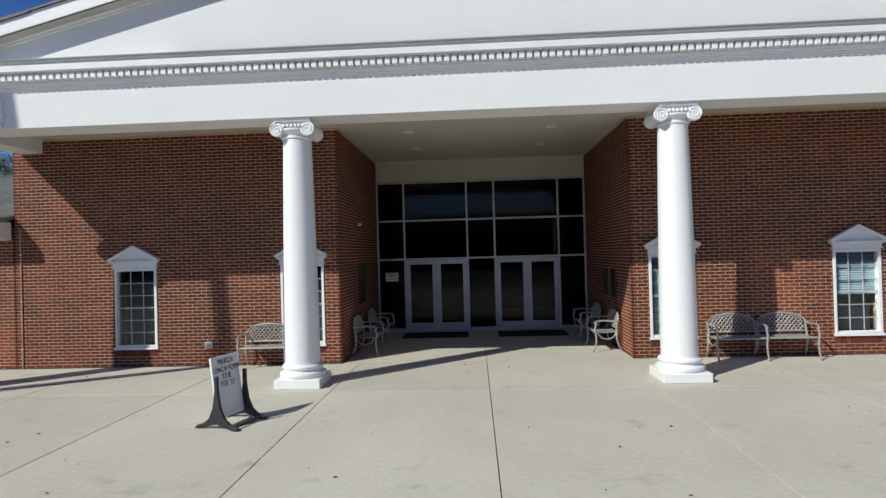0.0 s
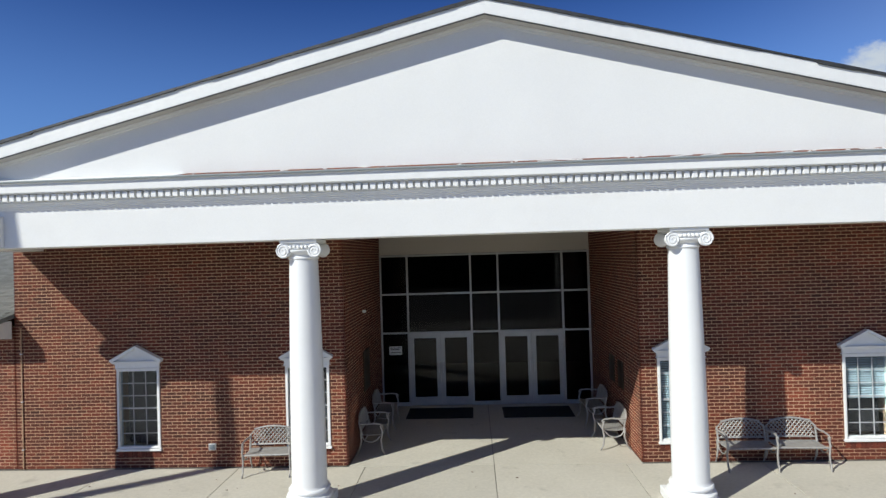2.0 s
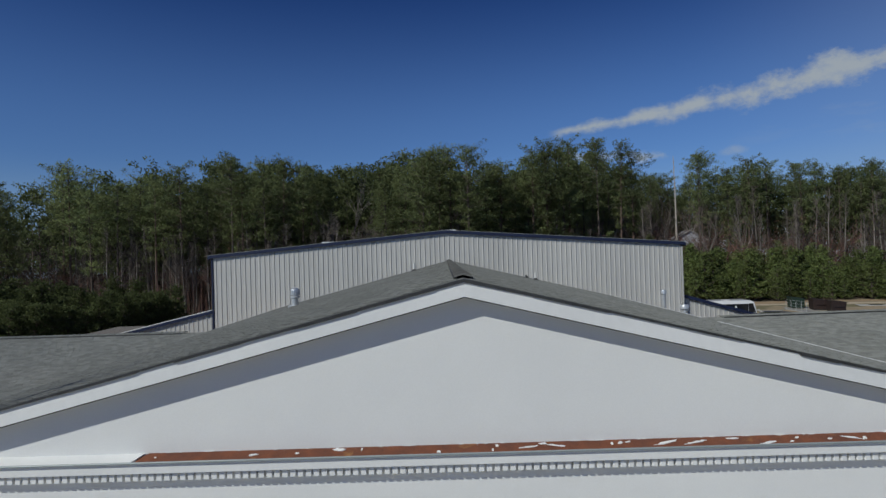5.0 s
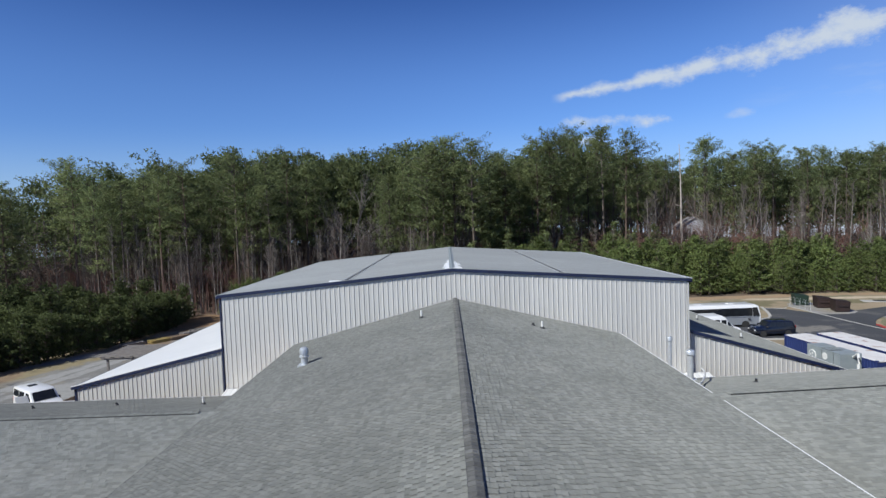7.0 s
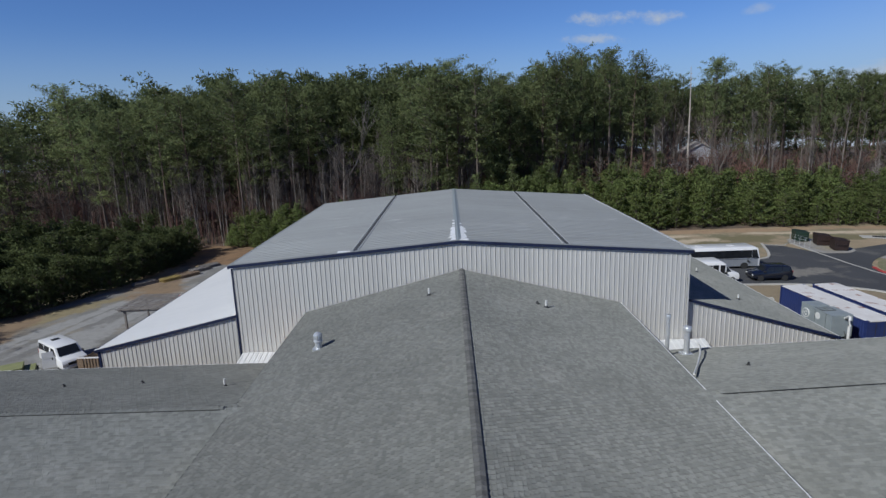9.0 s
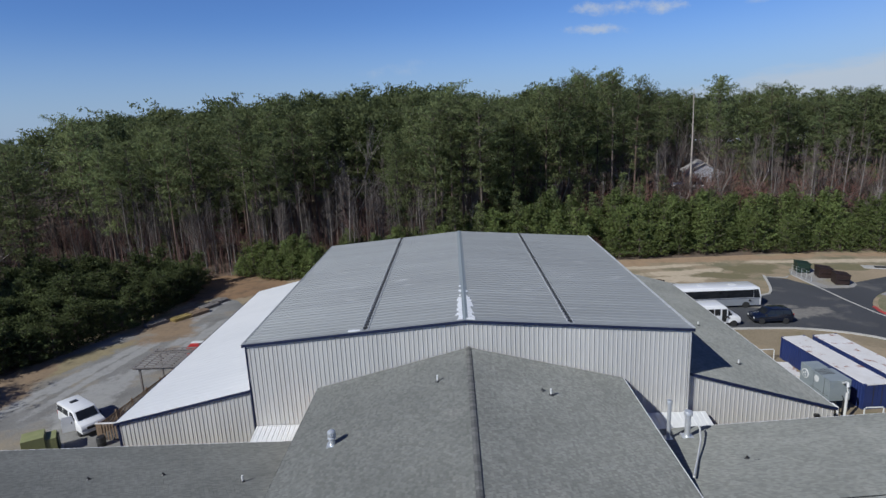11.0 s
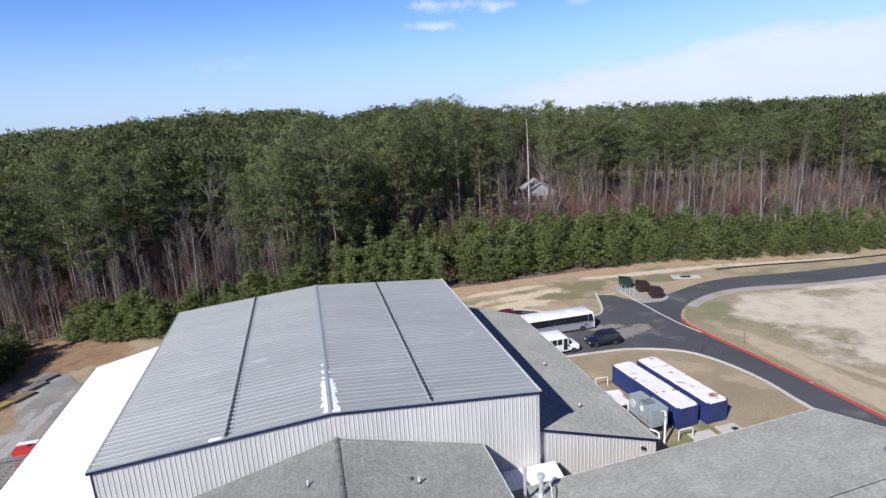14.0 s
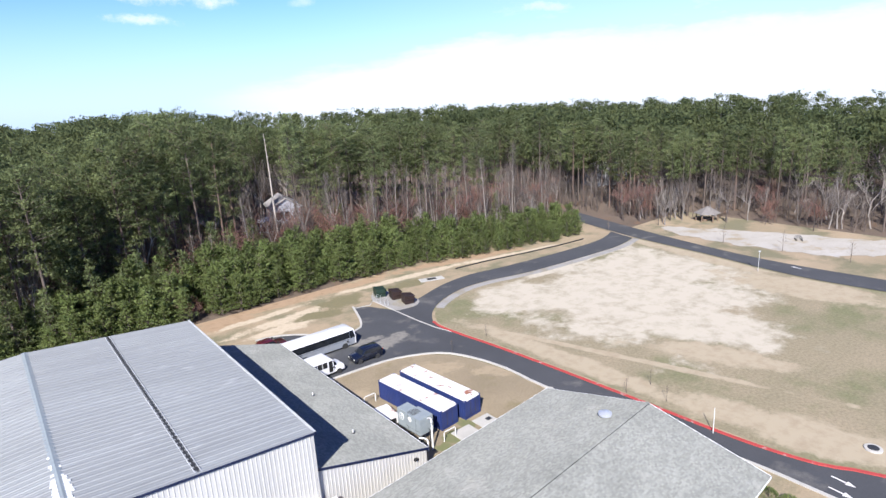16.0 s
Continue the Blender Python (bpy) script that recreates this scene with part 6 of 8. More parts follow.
def coach():
    t = thing("coach_bus", "white and silver tour coach with a dark window band, parked", "bus", (30.0, 56.75, 0), 0)
    t.scale = (0.95, 0.95, 0.81)
    L, h, top = 5.45, 1.27, 3.15
    prof = [(-L, 0.35), (-L, 2.9), (-L + 0.2, top), (L - 0.7, top), (L - 0.25, 2.95), (L, 1.6), (L, 0.35)]
    part("body", body_of(prof, h, 2.6, 0.06, VAN, 0.09), VAN, t, "white painted coach body")
    for s in (-1, 1):
        part("side_panel", Build().box(-L + 0.1, L - 0.25, *sorted((s * (h - 0.01), s * (h + 0.012))), 0.42, 1.52), COACHSIDE, t, "fluted silver side panel", bevel=0.004)
        part("window_band", Build().box(-L + 0.3, L - 1.0, *sorted((s * (h - 0.01), s * (h + 0.003))), 1.56, 2.60), CARGLASS, t, "dark window band")
        part("side_stripe", Build().box(-L + 0.1, L - 0.3, *sorted((s * (h + 0.012), s * (h + 0.018))), 1.40, 1.46), NAVY, t)
    side_glass(t, [[(-L + 0.4 + k * 1.42, 1.62), (-L + 0.4 + k * 1.36, 2.70), (-L + 1.73 + k * 1.36, 2.70), (-L + 1.73 + k * 1.36, 1.62)] for k in range(7)] + [[(L - 0.95, 1.45), (L - 0.95, 2.74), (L - 0.45, 2.74), (L - 0.12, 1.45)]], h, 2.6, top, 0.06)
    part("windscreen", Build().hexa([(L + 0.01, -1.12, 1.55), (L + 0.01, 1.12, 1.55), (L - 0.1, 1.12, 1.5), (L - 0.1, -1.12, 1.5), (L - 0.24, -1.08, 2.85), (L - 0.24, 1.08, 2.85), (L - 0.34, 1.08, 2.85), (L - 0.34, -1.08, 2.85)]), CARGLASS, t, "dark glass")
    for x in (-3.6, -2.5, 3.6):
        for y in (-1.14, 1.14):
            wheel(t, x, y, 0.48, 0.30)
    part("roof_hatch", Build().box(-1.8, -1.1, -0.35, 0.35, top - 0.02, top + 0.06), VAN, t, bevel=0.03)
    part("roof_hatch", Build().box(2.0, 2.7, -0.35, 0.35, top - 0.02, top + 0.06), VAN, t, bevel=0.03)
    lights(t, L, -L, h, 0.65, 1.0)


def minibus():
    t = thing("shuttle_minibus", "white cutaway shuttle minibus with dark side windows, parked", "bus", (27.2, 50.85, 0), 0)
    t.scale = (1.02, 1, 0.93)
    h = 1.08
    part("body", body_of([(-2.9, 0.45), (-2.9, 2.45), (-2.7, 2.6), (0.95, 2.6), (1.35, 2.3), (1.45, 1.9), (1.45, 0.45)], h, 2.2, 0.08, VAN, 0.08), VAN, t, "white passenger body")
    part("cab", body_of([(1.3, 0.42), (1.3, 2.05), (1.62, 2.0), (2.10, 1.32), (2.72, 1.18), (2.85, 0.95), (2.85, 0.42)], 0.98, 1.25, 0.14, VAN, 0.07), VAN, t, "white van cab")
    side_glass(t, [[(-2.6 + k * 0.66, 1.42), (-2.6 + k * 0.66, 2.18), (-2.02 + k * 0.66, 2.18), (-2.02 + k * 0.66, 1.42)] for k in range(5)] + [[(0.80, 0.65), (0.80, 2.15), (1.28, 2.15), (1.28, 0.65)]], h, 2.2, 2.6, 0.08)
    part("windscreen", Build().hexa([(2.10, -0.82, 1.36), (2.10, 0.82, 1.36), (2.02, 0.82, 1.34), (2.02, -0.82, 1.34), (1.66, -0.76, 1.98), (1.66, 0.76, 1.98), (1.60, 0.76, 1.97), (1.60, -0.76, 1.97)]), CARGLASS, t, "dark glass")
    side_glass(t, [[(1.42, 1.34), (1.46, 1.92), (1.62, 1.92), (1.98, 1.34)]], 0.98, 1.25, 2.05, 0.14)
    for x in (-1.9, 2.1):
        for y in (-0.90, 0.90):
            wheel(t, x, y, 0.37, 0.24)
    lights(t, 2.85, -2.9, 0.98, 0.72, 0.9)


def sedan():
    t = thing("parked_car", "maroon car parked beside the coach", "car", (25.9, 62.2, 0), 0)
    t.scale = (1.0, 1.0, 1.2)
    prof = [(-2.2, 0.4), (-2.25, 0.85), (-1.75, 0.98), (-1.25, 1.40), (0.25, 1.42), (0.95, 0.98), (2.05, 0.86), (2.22, 0.65), (2.2, 0.35), (-2.1, 0.32)]
    part("body", body_of(prof, 0.88, 0.95, 0.2, MAROON, 0.07), MAROON, t, "maroon paint")
    side_glass(t, [[(-1.5, 1.0), (-1.15, 1.34), (-0.45, 1.36), (-0.45, 1.0)], [(-0.38, 1.0), (-0.38, 1.36), (0.22, 1.36), (0.72, 1.0)]], 0.88, 0.95, 1.42, 0.2)
    for x in (-1.4, 1.4):
        for y in (-0.78, 0.78):
            wheel(t, x, y, 0.32, 0.2)
    lights(t, 2.2, -2.2, 0.88, 0.6, 0.7)


def cargo_van():
    t = thing("cargo_van", "white full-size van with its driver's door open", "van", (-30.85, 33.3, 0), -36)
    t.scale = (0.88, 0.92, 0.93)
    h = 0.99
    prof = [(-2.55, 0.42), (-2.58, 1.9), (-2.4, 2.06), (0.9, 2.08), (1.15, 2.0), (1.75, 1.32), (2.55, 1.12), (2.70, 0.9), (2.70, 0.42)]
    part("body", body_of(prof, h, 1.25, 0.13, VAN, 0.08), VAN, t, "white painted van body")
    side_glass(t, [[(-2.3, 1.38), (-2.3, 1.86), (-1.2, 1.86), (-1.2, 1.38)], [(-1.05, 1.38), (-1.05, 1.86), (0.0, 1.86), (0.0, 1.38)], [(0.35, 1.36), (0.35, 1.86), (0.95, 1.86), (1.50, 1.36)]], h, 1.25, 2.08, 0.13)
    part("windscreen", Build().hexa([(1.80, -0.80, 1.36), (1.80, 0.80, 1.36), (1.72, 0.80, 1.34), (1.72, -0.80, 1.34), (1.22, -0.74, 1.96), (1.22, 0.74, 1.96), (1.14, 0.74, 1.95), (1.14, -0.74, 1.95)]), CARGLASS, t, "dark glass")
    part("grille", Build().box(2.66, 2.73, -0.55, 0.55, 0.70, 0.95), BLACK, t, bevel=0.02)
    part("bumper", Build().box(2.58, 2.80, -0.98, 0.98, 0.42, 0.62), CHROME, t, bevel=0.04)
    part("roof_vent", Build().box(-1.3, -0.8, -0.3, 0.3, 2.06, 2.12), BLACK, t, bevel=0.02)
    door = part("open_door", Build().hexa([(1.40, -1.0, 0.5), (1.40, -1.05, 0.5), (0.95, -1.85, 0.5), (0.95, -1.80, 0.5), (1.40, -1.0, 1.30), (1.40, -1.05, 1.30), (0.95, -1.85, 1.30), (0.95, -1.80, 1.30)]).hexa([(1.40, -1.0, 1.30), (1.40, -1.05, 1.30), (1.33, -1.13, 1.86), (1.33, -1.09, 1.86), (1.0, -1.76, 1.30), (1.0, -1.8, 1.30), (1.0, -1.8, 1.86), (1.0, -1.76, 1.86)]), VAN, t, "open white front door")
    for x in (-1.6, 1.85):
        for y in (-0.86, 0.86):
            wheel(t, x, y, 0.36, 0.24)
    lights(t, 2.70, -2.58, h, 0.72, 0.9)


suv()
coach()
minibus()
sedan()
cargo_van()


# ---- yard: containers and plant ----
def container(x, y, L, label, turn=0):
    t = thing("storage_container", label, "container", (x, y, 0), turn, group="blue storage containers")
    W, H = 1.11, 2.09
    part("roof", Build().box(-W, W, -L / 2, L / 2, H - 0.10, H), BOXTOP, t, "white-painted roof with rust patches", bevel=0.01)
    part("floor_frame", Build().box(-W, W, -L / 2, L / 2, 0.0, 0.16), BLUEBOX, t)
    for s in (-1, 1):
        part("top_rail", Build().box(*sorted((s * (W - 0.05), s * (W + 0.006))), -L / 2 + 0.18, L / 2 - 0.18, H - 0.13, H - 0.035), BLUEBOX, t, bevel=0.008)
        for e in (-1, 1):
            part("corner_casting", Build().box(*sorted((s * (W - 0.17), s * (W + 0.01))), *sorted((e * (L / 2 - 0.17), e * (L / 2 + 0.01))), H - 0.12, H + 0.012), BLUEBOX, t, bevel=0.012)
        n = int(L / 0.27)
        b = Build()
        pts = []
        for i in range(n):
            y0 = -L / 2 + 0.08 + i * (L - 0.16) / n
            w = (L - 0.16) / n
            pts += [(W - 0.02, y0), (W - 0.02, y0 + w * 0.34), (W - 0.055, y0 + w * 0.5), (W - 0.055, y0 + w * 0.84)]
        pts += [(W - 0.10, L / 2 - 0.08), (W - 0.10, -L / 2 + 0.08)]
        part("side_wall", Build().prism([(s * p[0], p[1]) for p in pts], "z", 0.16, H - 0.10), BLUEBOX, t, "corrugated blue steel side")
        for e in (-1, 1):
            part("corner_post", Build().box(*sorted((s * (W - 0.12), s * W)), *sorted((e * (L / 2 - 0.1), e * L / 2)), 0.16, H - 0.10), BLUEBOX, t, bevel=0.01)
            d = part("end_door", Build().box(*sorted((s * 0.01, s * (W - 0.13))), *sorted((e * (L / 2 - 0.09), e * (L / 2 - 0.04))), 0.18, H - 0.12), BLUEBOX, t, bevel=0.01)
            part("lock_rod", Build().tube([(s * 0.35, e * (L / 2 - 0.02), 0.3), (s * 0.35, e * (L / 2 - 0.02), H - 0.2)], 0.02, 6), WIRE, d)


container(31.17, 36.75, 9.9, "blue corrugated steel container, white roof with rust", 4.8)
container(34.12, 36.75, 10.2, "blue corrugated steel container, clean white roof", 4.6)


def air_unit():
    t = thing("air_handler", "large grey-green air unit raised on a steel frame", "air conditioner", (27.95, 32.7, 0), 4)
    for x in (-0.6, 0.6):
        part("frame_rail", Build().box(x - 0.06, x + 0.06, -1.62, 1.62, 1.05, 1.20), WIRE, t)
        for y in (-1.5, 0.0, 1.5):
            part("leg", Build().box(x - 0.05, x + 0.05, y - 0.05, y + 0.05, 0, 1.05), WIRE, t)
    far = part("cabinet", Build().box(-0.70, 0.62, 0.42, 1.66, 1.20, 2.94), HVAC, t, "grey-green painted metal cabinet", bevel=0.02)
    near = part("cabinet", Build().box(-0.74, 0.92, -1.66, 0.40, 1.20, 2.86), HVAC, t, "grey-green painted metal cabinet", bevel=0.02)
    part("fan_ring", Build().lathe([(0.30, -0.04), (0.37, -0.04), (0.37, 0.02), (0.30, 0.02)], 22, (-0.71, 1.05, 2.25), "x"), PVC, far, "pale round fan ring", smooth=True)
    part("fan_guard", Build().lathe([(0.0, 0.0), (0.30, 0.0), (0.30, -0.054), (0.0, -0.054)], 22, (-0.702, 1.05, 2.25), "x"), HVAC, far)
    for k in range(3):
        a = k * 2.094
        u, w = 1.05 + 0.14 * math.cos(a), 2.25 + 0.14 * math.sin(a)
        part("fan_blade", Build().box(-0.770, -0.757, u - 0.07, u + 0.07, w - 0.07, w + 0.07), PVC, far)
    part("badge", Build().lathe([(0.0, -0.012), (0.26, -0.012), (0.26, 0.0), (0.0, 0.0)], 24, (-0.742, -0.25, 2.42), "x"), PVC, near, "pale plain badge plate")
    for u in (-1.1, 0.05):
        part("panel_seam", Build().box(-0.748, -0.74, u - 0.012, u + 0.012, 1.26, 2.82), WIRE, near)
    part("panel_seam", Build().box(-0.748, -0.74, -1.62, 0.36, 1.58, 1.604), WIRE, near)
    part("end_panel", Build().box(-0.55, 0.70, -1.672, -1.66, 1.4, 2.7), HVAC, near)
    part("top_grille", Build().box(-0.60, 0.45, -0.55, 0.30, 2.86, 2.89), WIRE, near, "dark open top grille")
    for k in range(7):
        part("grille_bar", Build().box(-0.58 + k * 0.15, -0.53 + k * 0.15, -0.56, 0.31, 2.891, 2.915), HVAC, near)
    part("edge_trim", Build().box(-0.76, -0.70, -1.68, 0.40, 2.82, 2.90), HVAC, near)
    d = thing("duct_pipe", "white bent duct pipe beside the air unit", "pipe", (28.0, 30.05, 0))
    part("pipe", Build().tube([(0.35, 1.02, 2.62), (0.28, 0.55, 2.90), (0.16, 0.25, 2.98), (0.03, 0.02, 2.80), (0.0, 0.0, 2.4), (0.0, 0.0, 0.0)], 0.095, 12), PVC, d, smooth=True)
    part("pipe", Build().tube([(-0.95, 0.75, 1.30), (-0.65, 0.35, 1.30), (-0.48, 0.12, 1.15), (-0.46, 0.10, 0.0)], 0.08, 12), PVC, d, smooth=True)
    for u, w, h in ((0.28, 0.7, 1.5), (-0.15, 0.9, 1.1)):
        part("pipe", Build().tube([(u, w, 0.0), (u, w, h), (u + 0.1, w + 0.3, h + 0.1)], 0.035, 8), WIRE, d, smooth=True)
    for x, y in ((29.5, 30.2), (27.5, 41.2)):
        r = thing("pipe_guard", "white bent-pipe guard rail set in the ground", "guard rail", (x, y, 0))
        part("rail", Build().tube([(0, 0, 0), (0, 0, 0.95), (0.1, 0, 1.05), (1.3, 0, 1.05), (1.4, 0, 0.95), (1.4, 0, 0)], 0.05, 8), PVC, r, smooth=True)
    s = thing("white_trailer", "small flat-topped white utility trailer, dirty", "trailer", (27.5, 37.0, 0), -6)
    part("box", Build().box(-0.85, 0.85, -1.4, 1.4, 0.35, 1.1), BOXTOP, s, bevel=0.02)
    part("hatch", Build().box(-0.4, 0.4, -1.42, -1.40, 0.45, 1.0), BLACK, s)
    for y in (-0.5, 0.4):
        for x in (-0.8, 0.8):
            wheel(s, x, y, 0.25, 0.16)
    s = thing("blue_tarp", "crumpled light blue tarpaulin on the ground", "tarp", (26.8, 40.6, 0.02))
    rng = random.Random(3)
    b = Build()
    N = 9
    b.v = [(0.22 * i - 0.9 + rng.uniform(-0.05, 0.05), 0.16 * j - 0.6 + rng.uniform(-0.05, 0.05), max(0.0, 0.22 * math.sin(i * 1.3) * math.sin(j * 1.1) + rng.uniform(0, 0.12))) for j in range(N) for i in range(N)]
    b.f = [(j * N + i, j * N + i + 1, (j + 1) * N + i + 1, (j + 1) * N + i) for j in range(N - 1) for i in range(N - 1)]
    part("sheet", b, BLUETARP, s)
    s = thing("concrete_pad", "pale concrete pad at the containers' doors", "pad", (32.0, 29.6, 0), kind="structure")
    part("pad", Build().box(-1.2, 1.1, -1.3, 1.2, 0.02, 0.09), KERB, s, bevel=0.02)
    part("pad", Build().box(1.7, 3.8, -0.9, 1.4, 0.02, 0.09), KERB, s, bevel=0.02)
    part("grate", Build().box(2.9, 3.5, 0.3, 0.8, 0.092, 0.10), WIRE, s)


air_unit()
for x, y, h in ((26.3, 44.5, 1.9),):
    s = thing("marker_post", "thin pale marker post standing in the grass", "post", (x, y, 0))
    part("post", Build().box(-0.05, 0.05, -0.05, 0.05, 0, h), PVC, s, bevel=0.01)


def dumpster(x, y, mat, label, turn):
    t = thing("dumpster", label, "dumpster", (x, y, 0), turn, group="waste bins")
    part("body", Build().hexa([(-0.9, -0.75, 0.12), (0.9, -0.75, 0.12), (0.9, 0.75, 0.12), (-0.9, 0.75, 0.12), (-0.98, -0.85, 1.28), (0.98, -0.85, 1.28), (0.98, 0.80, 1.46), (-0.98, 0.80, 1.46)]), mat, t, bevel=0.02)
    for s in (-1, 1):
        part("lid", Build().hexa([(s * 0.02, -0.92, 1.285), (s * 1.0, -0.92, 1.285), (s * 1.0, 0.82, 1.475), (s * 0.02, 0.82, 1.475), (s * 0.02, -0.92, 1.33), (s * 1.0, -0.92, 1.33), (s * 1.0, 0.82, 1.54), (s * 0.02, 0.82, 1.54)]), mat, t)
        part("fork_sleeve", Build().box(*sorted((s * 0.96, s * 1.08)), -0.6, 0.5, 0.75, 0.95), mat, t)
        for u in (-0.6, 0.0, 0.6):
            part("rib", Build().box(u - 0.03, u + 0.03, -0.90, -0.78, 0.2, 1.2), mat, t)


dumpster(47.9, 69.4, BINGREEN, "dark green steel waste bin with closed lids", 75)
dumpster(49.1, 66.6, BINBROWN, "dark brown steel waste bin, rusty, lids closed", 75)
dumpster(49.3, 63.4, BINBROWN, "dark brown steel waste bin, rusty, lids closed", 75)
t = thing("bin_fence", "low grey wire fence round the waste bins", "fence", (46.25, 66.6, 0), -88)
for k in range(5):
    part("post", Build().tube([(-2.1 + k * 1.05, 0, 0), (-2.1 + k * 1.05, 0, 1.2)], 0.025, 6), CHROME, t)
for z in (0.15, 0.5, 0.9, 1.28):
    part("rail", Build().tube([(-2.1, 0, z), (2.1, 0, z)], 0.012, 5), CHROME, t)


# ---- west yard ----
def pergola():
    t = thing("pergola", "dark wooden slatted pergola beside the white-roofed annex", "pergola", (-25.9, 39.4, 0))
    for x in (-2.1, 1.5):
        for y in (-1.8, 1.8):
            part("post", Build().box(x - 0.08, x + 0.08, y - 0.08, y + 0.08, 0, 2.95), GREYWOOD, t, bevel=0.01)
    for y in (-1.8, 1.8):
        part("beam", Build().box(-2.6, 1.7, y - 0.06, y + 0.06, 2.85, 3.05), GREYWOOD, t, bevel=0.01)
    for k in range(6):
        x = -2.45 + k * 0.80
        part("rafter", Build().box(x - 0.03, x + 0.03, -2.2, 2.2, 3.05, 3.15), GREYWOOD, t)
    for k in range(11):
        y = -2.15 + k * 0.43
        part("slat", Build().box(-2.65, 1.75, y - 0.085, y + 0.085, 3.152, 3.20), GREYWOOD, t)
    f = thing("wood_fence", "brown wooden picket fence beside the gravel yard", "fence", (-27.6, 36.3, 0), 83)
    for k in range(6):
        part("post", Build().box(-4.9 + k * 1.95 - 0.05, -4.9 + k * 1.95 + 0.05, -0.05, 0.05, 0, 1.35), WOOD, f, bevel=0.008)
    for z in (0.25, 1.12):
        part("rail", Build().box(-4.9, 4.9, -0.09, -0.05, z, z + 0.09), WOOD, f)
    for k in range(66):
        x = -4.85 + k * 0.148
        part("picket", Build().box(x, x + 0.085, -0.115, -0.092, 0.06, 1.25), WOOD, f)
    g = thing("wood_gate", "pale top-railed wooden end fence by the annex corner", "fence", (-26.2, 31.0, 0), 0)
    for x in (-1.9, 0.0, 1.7):
        part("post", Build().box(x - 0.05, x + 0.05, -0.05, 0.05, 0, 1.4), WOOD, g)
    part("rail", Build().box(-2.0, 1.8, -0.08, 0.08, 1.4, 1.46), BOXTOP, g)
    for k in range(16):
        part("picket", Build().box(-1.85 + k * 0.23, -1.74 + k * 0.23, -0.08, -0.055, 0.06, 1.35), WOOD, g)
    r = thing("red_tool_box", "red painted box beside the white-roofed annex", "box", (-26.7, 46.2, 0))
    part("body", Build().box(-0.9, 0.9, -0.8, 0.8, 0.1, 1.65), REDBOX, r, bevel=0.02)
    part("lid", Build().box(-0.92, 0.92, 0.30, 0.82, 1.65, 1.72), PVC, r, "white strip along the top", bevel=0.02)
    part("vent", Build().box(0.1, 0.4, -0.2, 0.2, 1.65, 1.72), BLACK, r)
    m = thing("green_transformer", "olive green steel utility cabinet", "utility box", (-31.3, 29.1, 0), 32)
    part("cabinet", Build().box(-1.0, 0.45, -0.75, 0.75, 0.1, 1.75), OLIVE, m, bevel=0.03)
    part("front_box", Build().box(0.45, 1.15, -0.7, 0.7, 0.1, 1.45), OLIVE, m, bevel=0.03)
    part("fin_panel", Build().box(1.15, 1.25, -0.6, 0.6, 0.2, 1.3), BINGREEN, m, bevel=0.02)
    part("pad", Build().box(-1.2, 1.4, -0.95, 0.95, 0, 0.1), KERB, m)
    rng = random.Random(8)
    for x, y, mat, nm in ((-34.6, 59.3, YELLOW, "yellow"), (-33.2, 61.0, WOOD, "brown"), (-37.0, 57.4, GREYWOOD, "grey"), (-32.4, 65.5, GREYWOOD, "grey"), (-32.9, 63.6, GREYWOOD, "grey")):
        p = thing("lumber_stack", "low stack of %s boards at the bushes' edge" % nm, "lumber", (x, y, 0.02), 55)
        for lay in range(3):
            for k in range(6):
                o = rng.uniform(-0.15, 0.15)
                part("board", Build().box(-1.2 + o, 1.2 + o, -0.6 + k * 0.2, -0.43 + k * 0.2, lay * 0.13, lay * 0.13 + 0.1), mat, p)
    c = thing("kettle_drum", "dark round drum beside the wooden fence", "drum", (-27.4, 30.2, 0.0))
    part("body", Build().lathe([(0.28, 0.0), (0.32, 0.08), (0.32, 0.72), (0.27, 0.8), (0.0, 0.82)], 18), BLACK, c, smooth=True)
    part("band", Build().lathe([(0.325, 0.38), (0.335, 0.39), (0.335, 0.42), (0.325, 0.43)], 18), WIRE, c, smooth=True)


pergola()


# ---- beyond the drive ----
def gazebo():
    t = thing("gazebo", "open timber gazebo with a brown pyramid roof", "gazebo", (129.0, 55.5, land(129, 55.5)))
    for k in range(6):
        a = 2 * math.pi * k / 6
        part("post", Build().box(2.3 * math.cos(a) - 0.1, 2.3 * math.cos(a) + 0.1, 2.3 * math.sin(a) - 0.1, 2.3 * math.sin(a) + 0.1, 0, 1.8), WOOD, t)
        a2 = a + math.pi / 3
        part("roof_panel", Build().hexa([(2.9 * math.cos(a), 2.9 * math.sin(a), 1.75), (2.9 * math.cos(a2), 2.9 * math.sin(a2), 1.75), (0.1 * math.cos(a2), 0.1 * math.sin(a2), 3.25), (0.1 * math.cos(a), 0.1 * math.sin(a), 3.25), (2.9 * math.cos(a), 2.9 * math.sin(a), 1.85), (2.9 * math.cos(a2), 2.9 * math.sin(a2), 1.85), (0.1 * math.cos(a2), 0.1 * math.sin(a2), 3.4), (0.1 * math.cos(a), 0.1 * math.sin(a), 3.4)]), GREYWOOD, t)
    part("bench", Build().box(-1.2, 1.2, -0.3, 0.3, 0, 0.5), WOOD, t)


gazebo()


def pole(x, y, h, label, arm=True, r=0.08, mat=PVC):
    t = thing("lamp_post", label, "lamp post", (x, y, 0))
    part("shaft", Build().tube([(0, 0, 0), (0, 0, h)], r, 8, r * 0.7), mat, t, smooth=True)
    if arm:
        part("head", Build().box(-0.22, 0.22, -0.12, 0.12, h - 0.05, h + 0.12), mat, t, bevel=0.03)


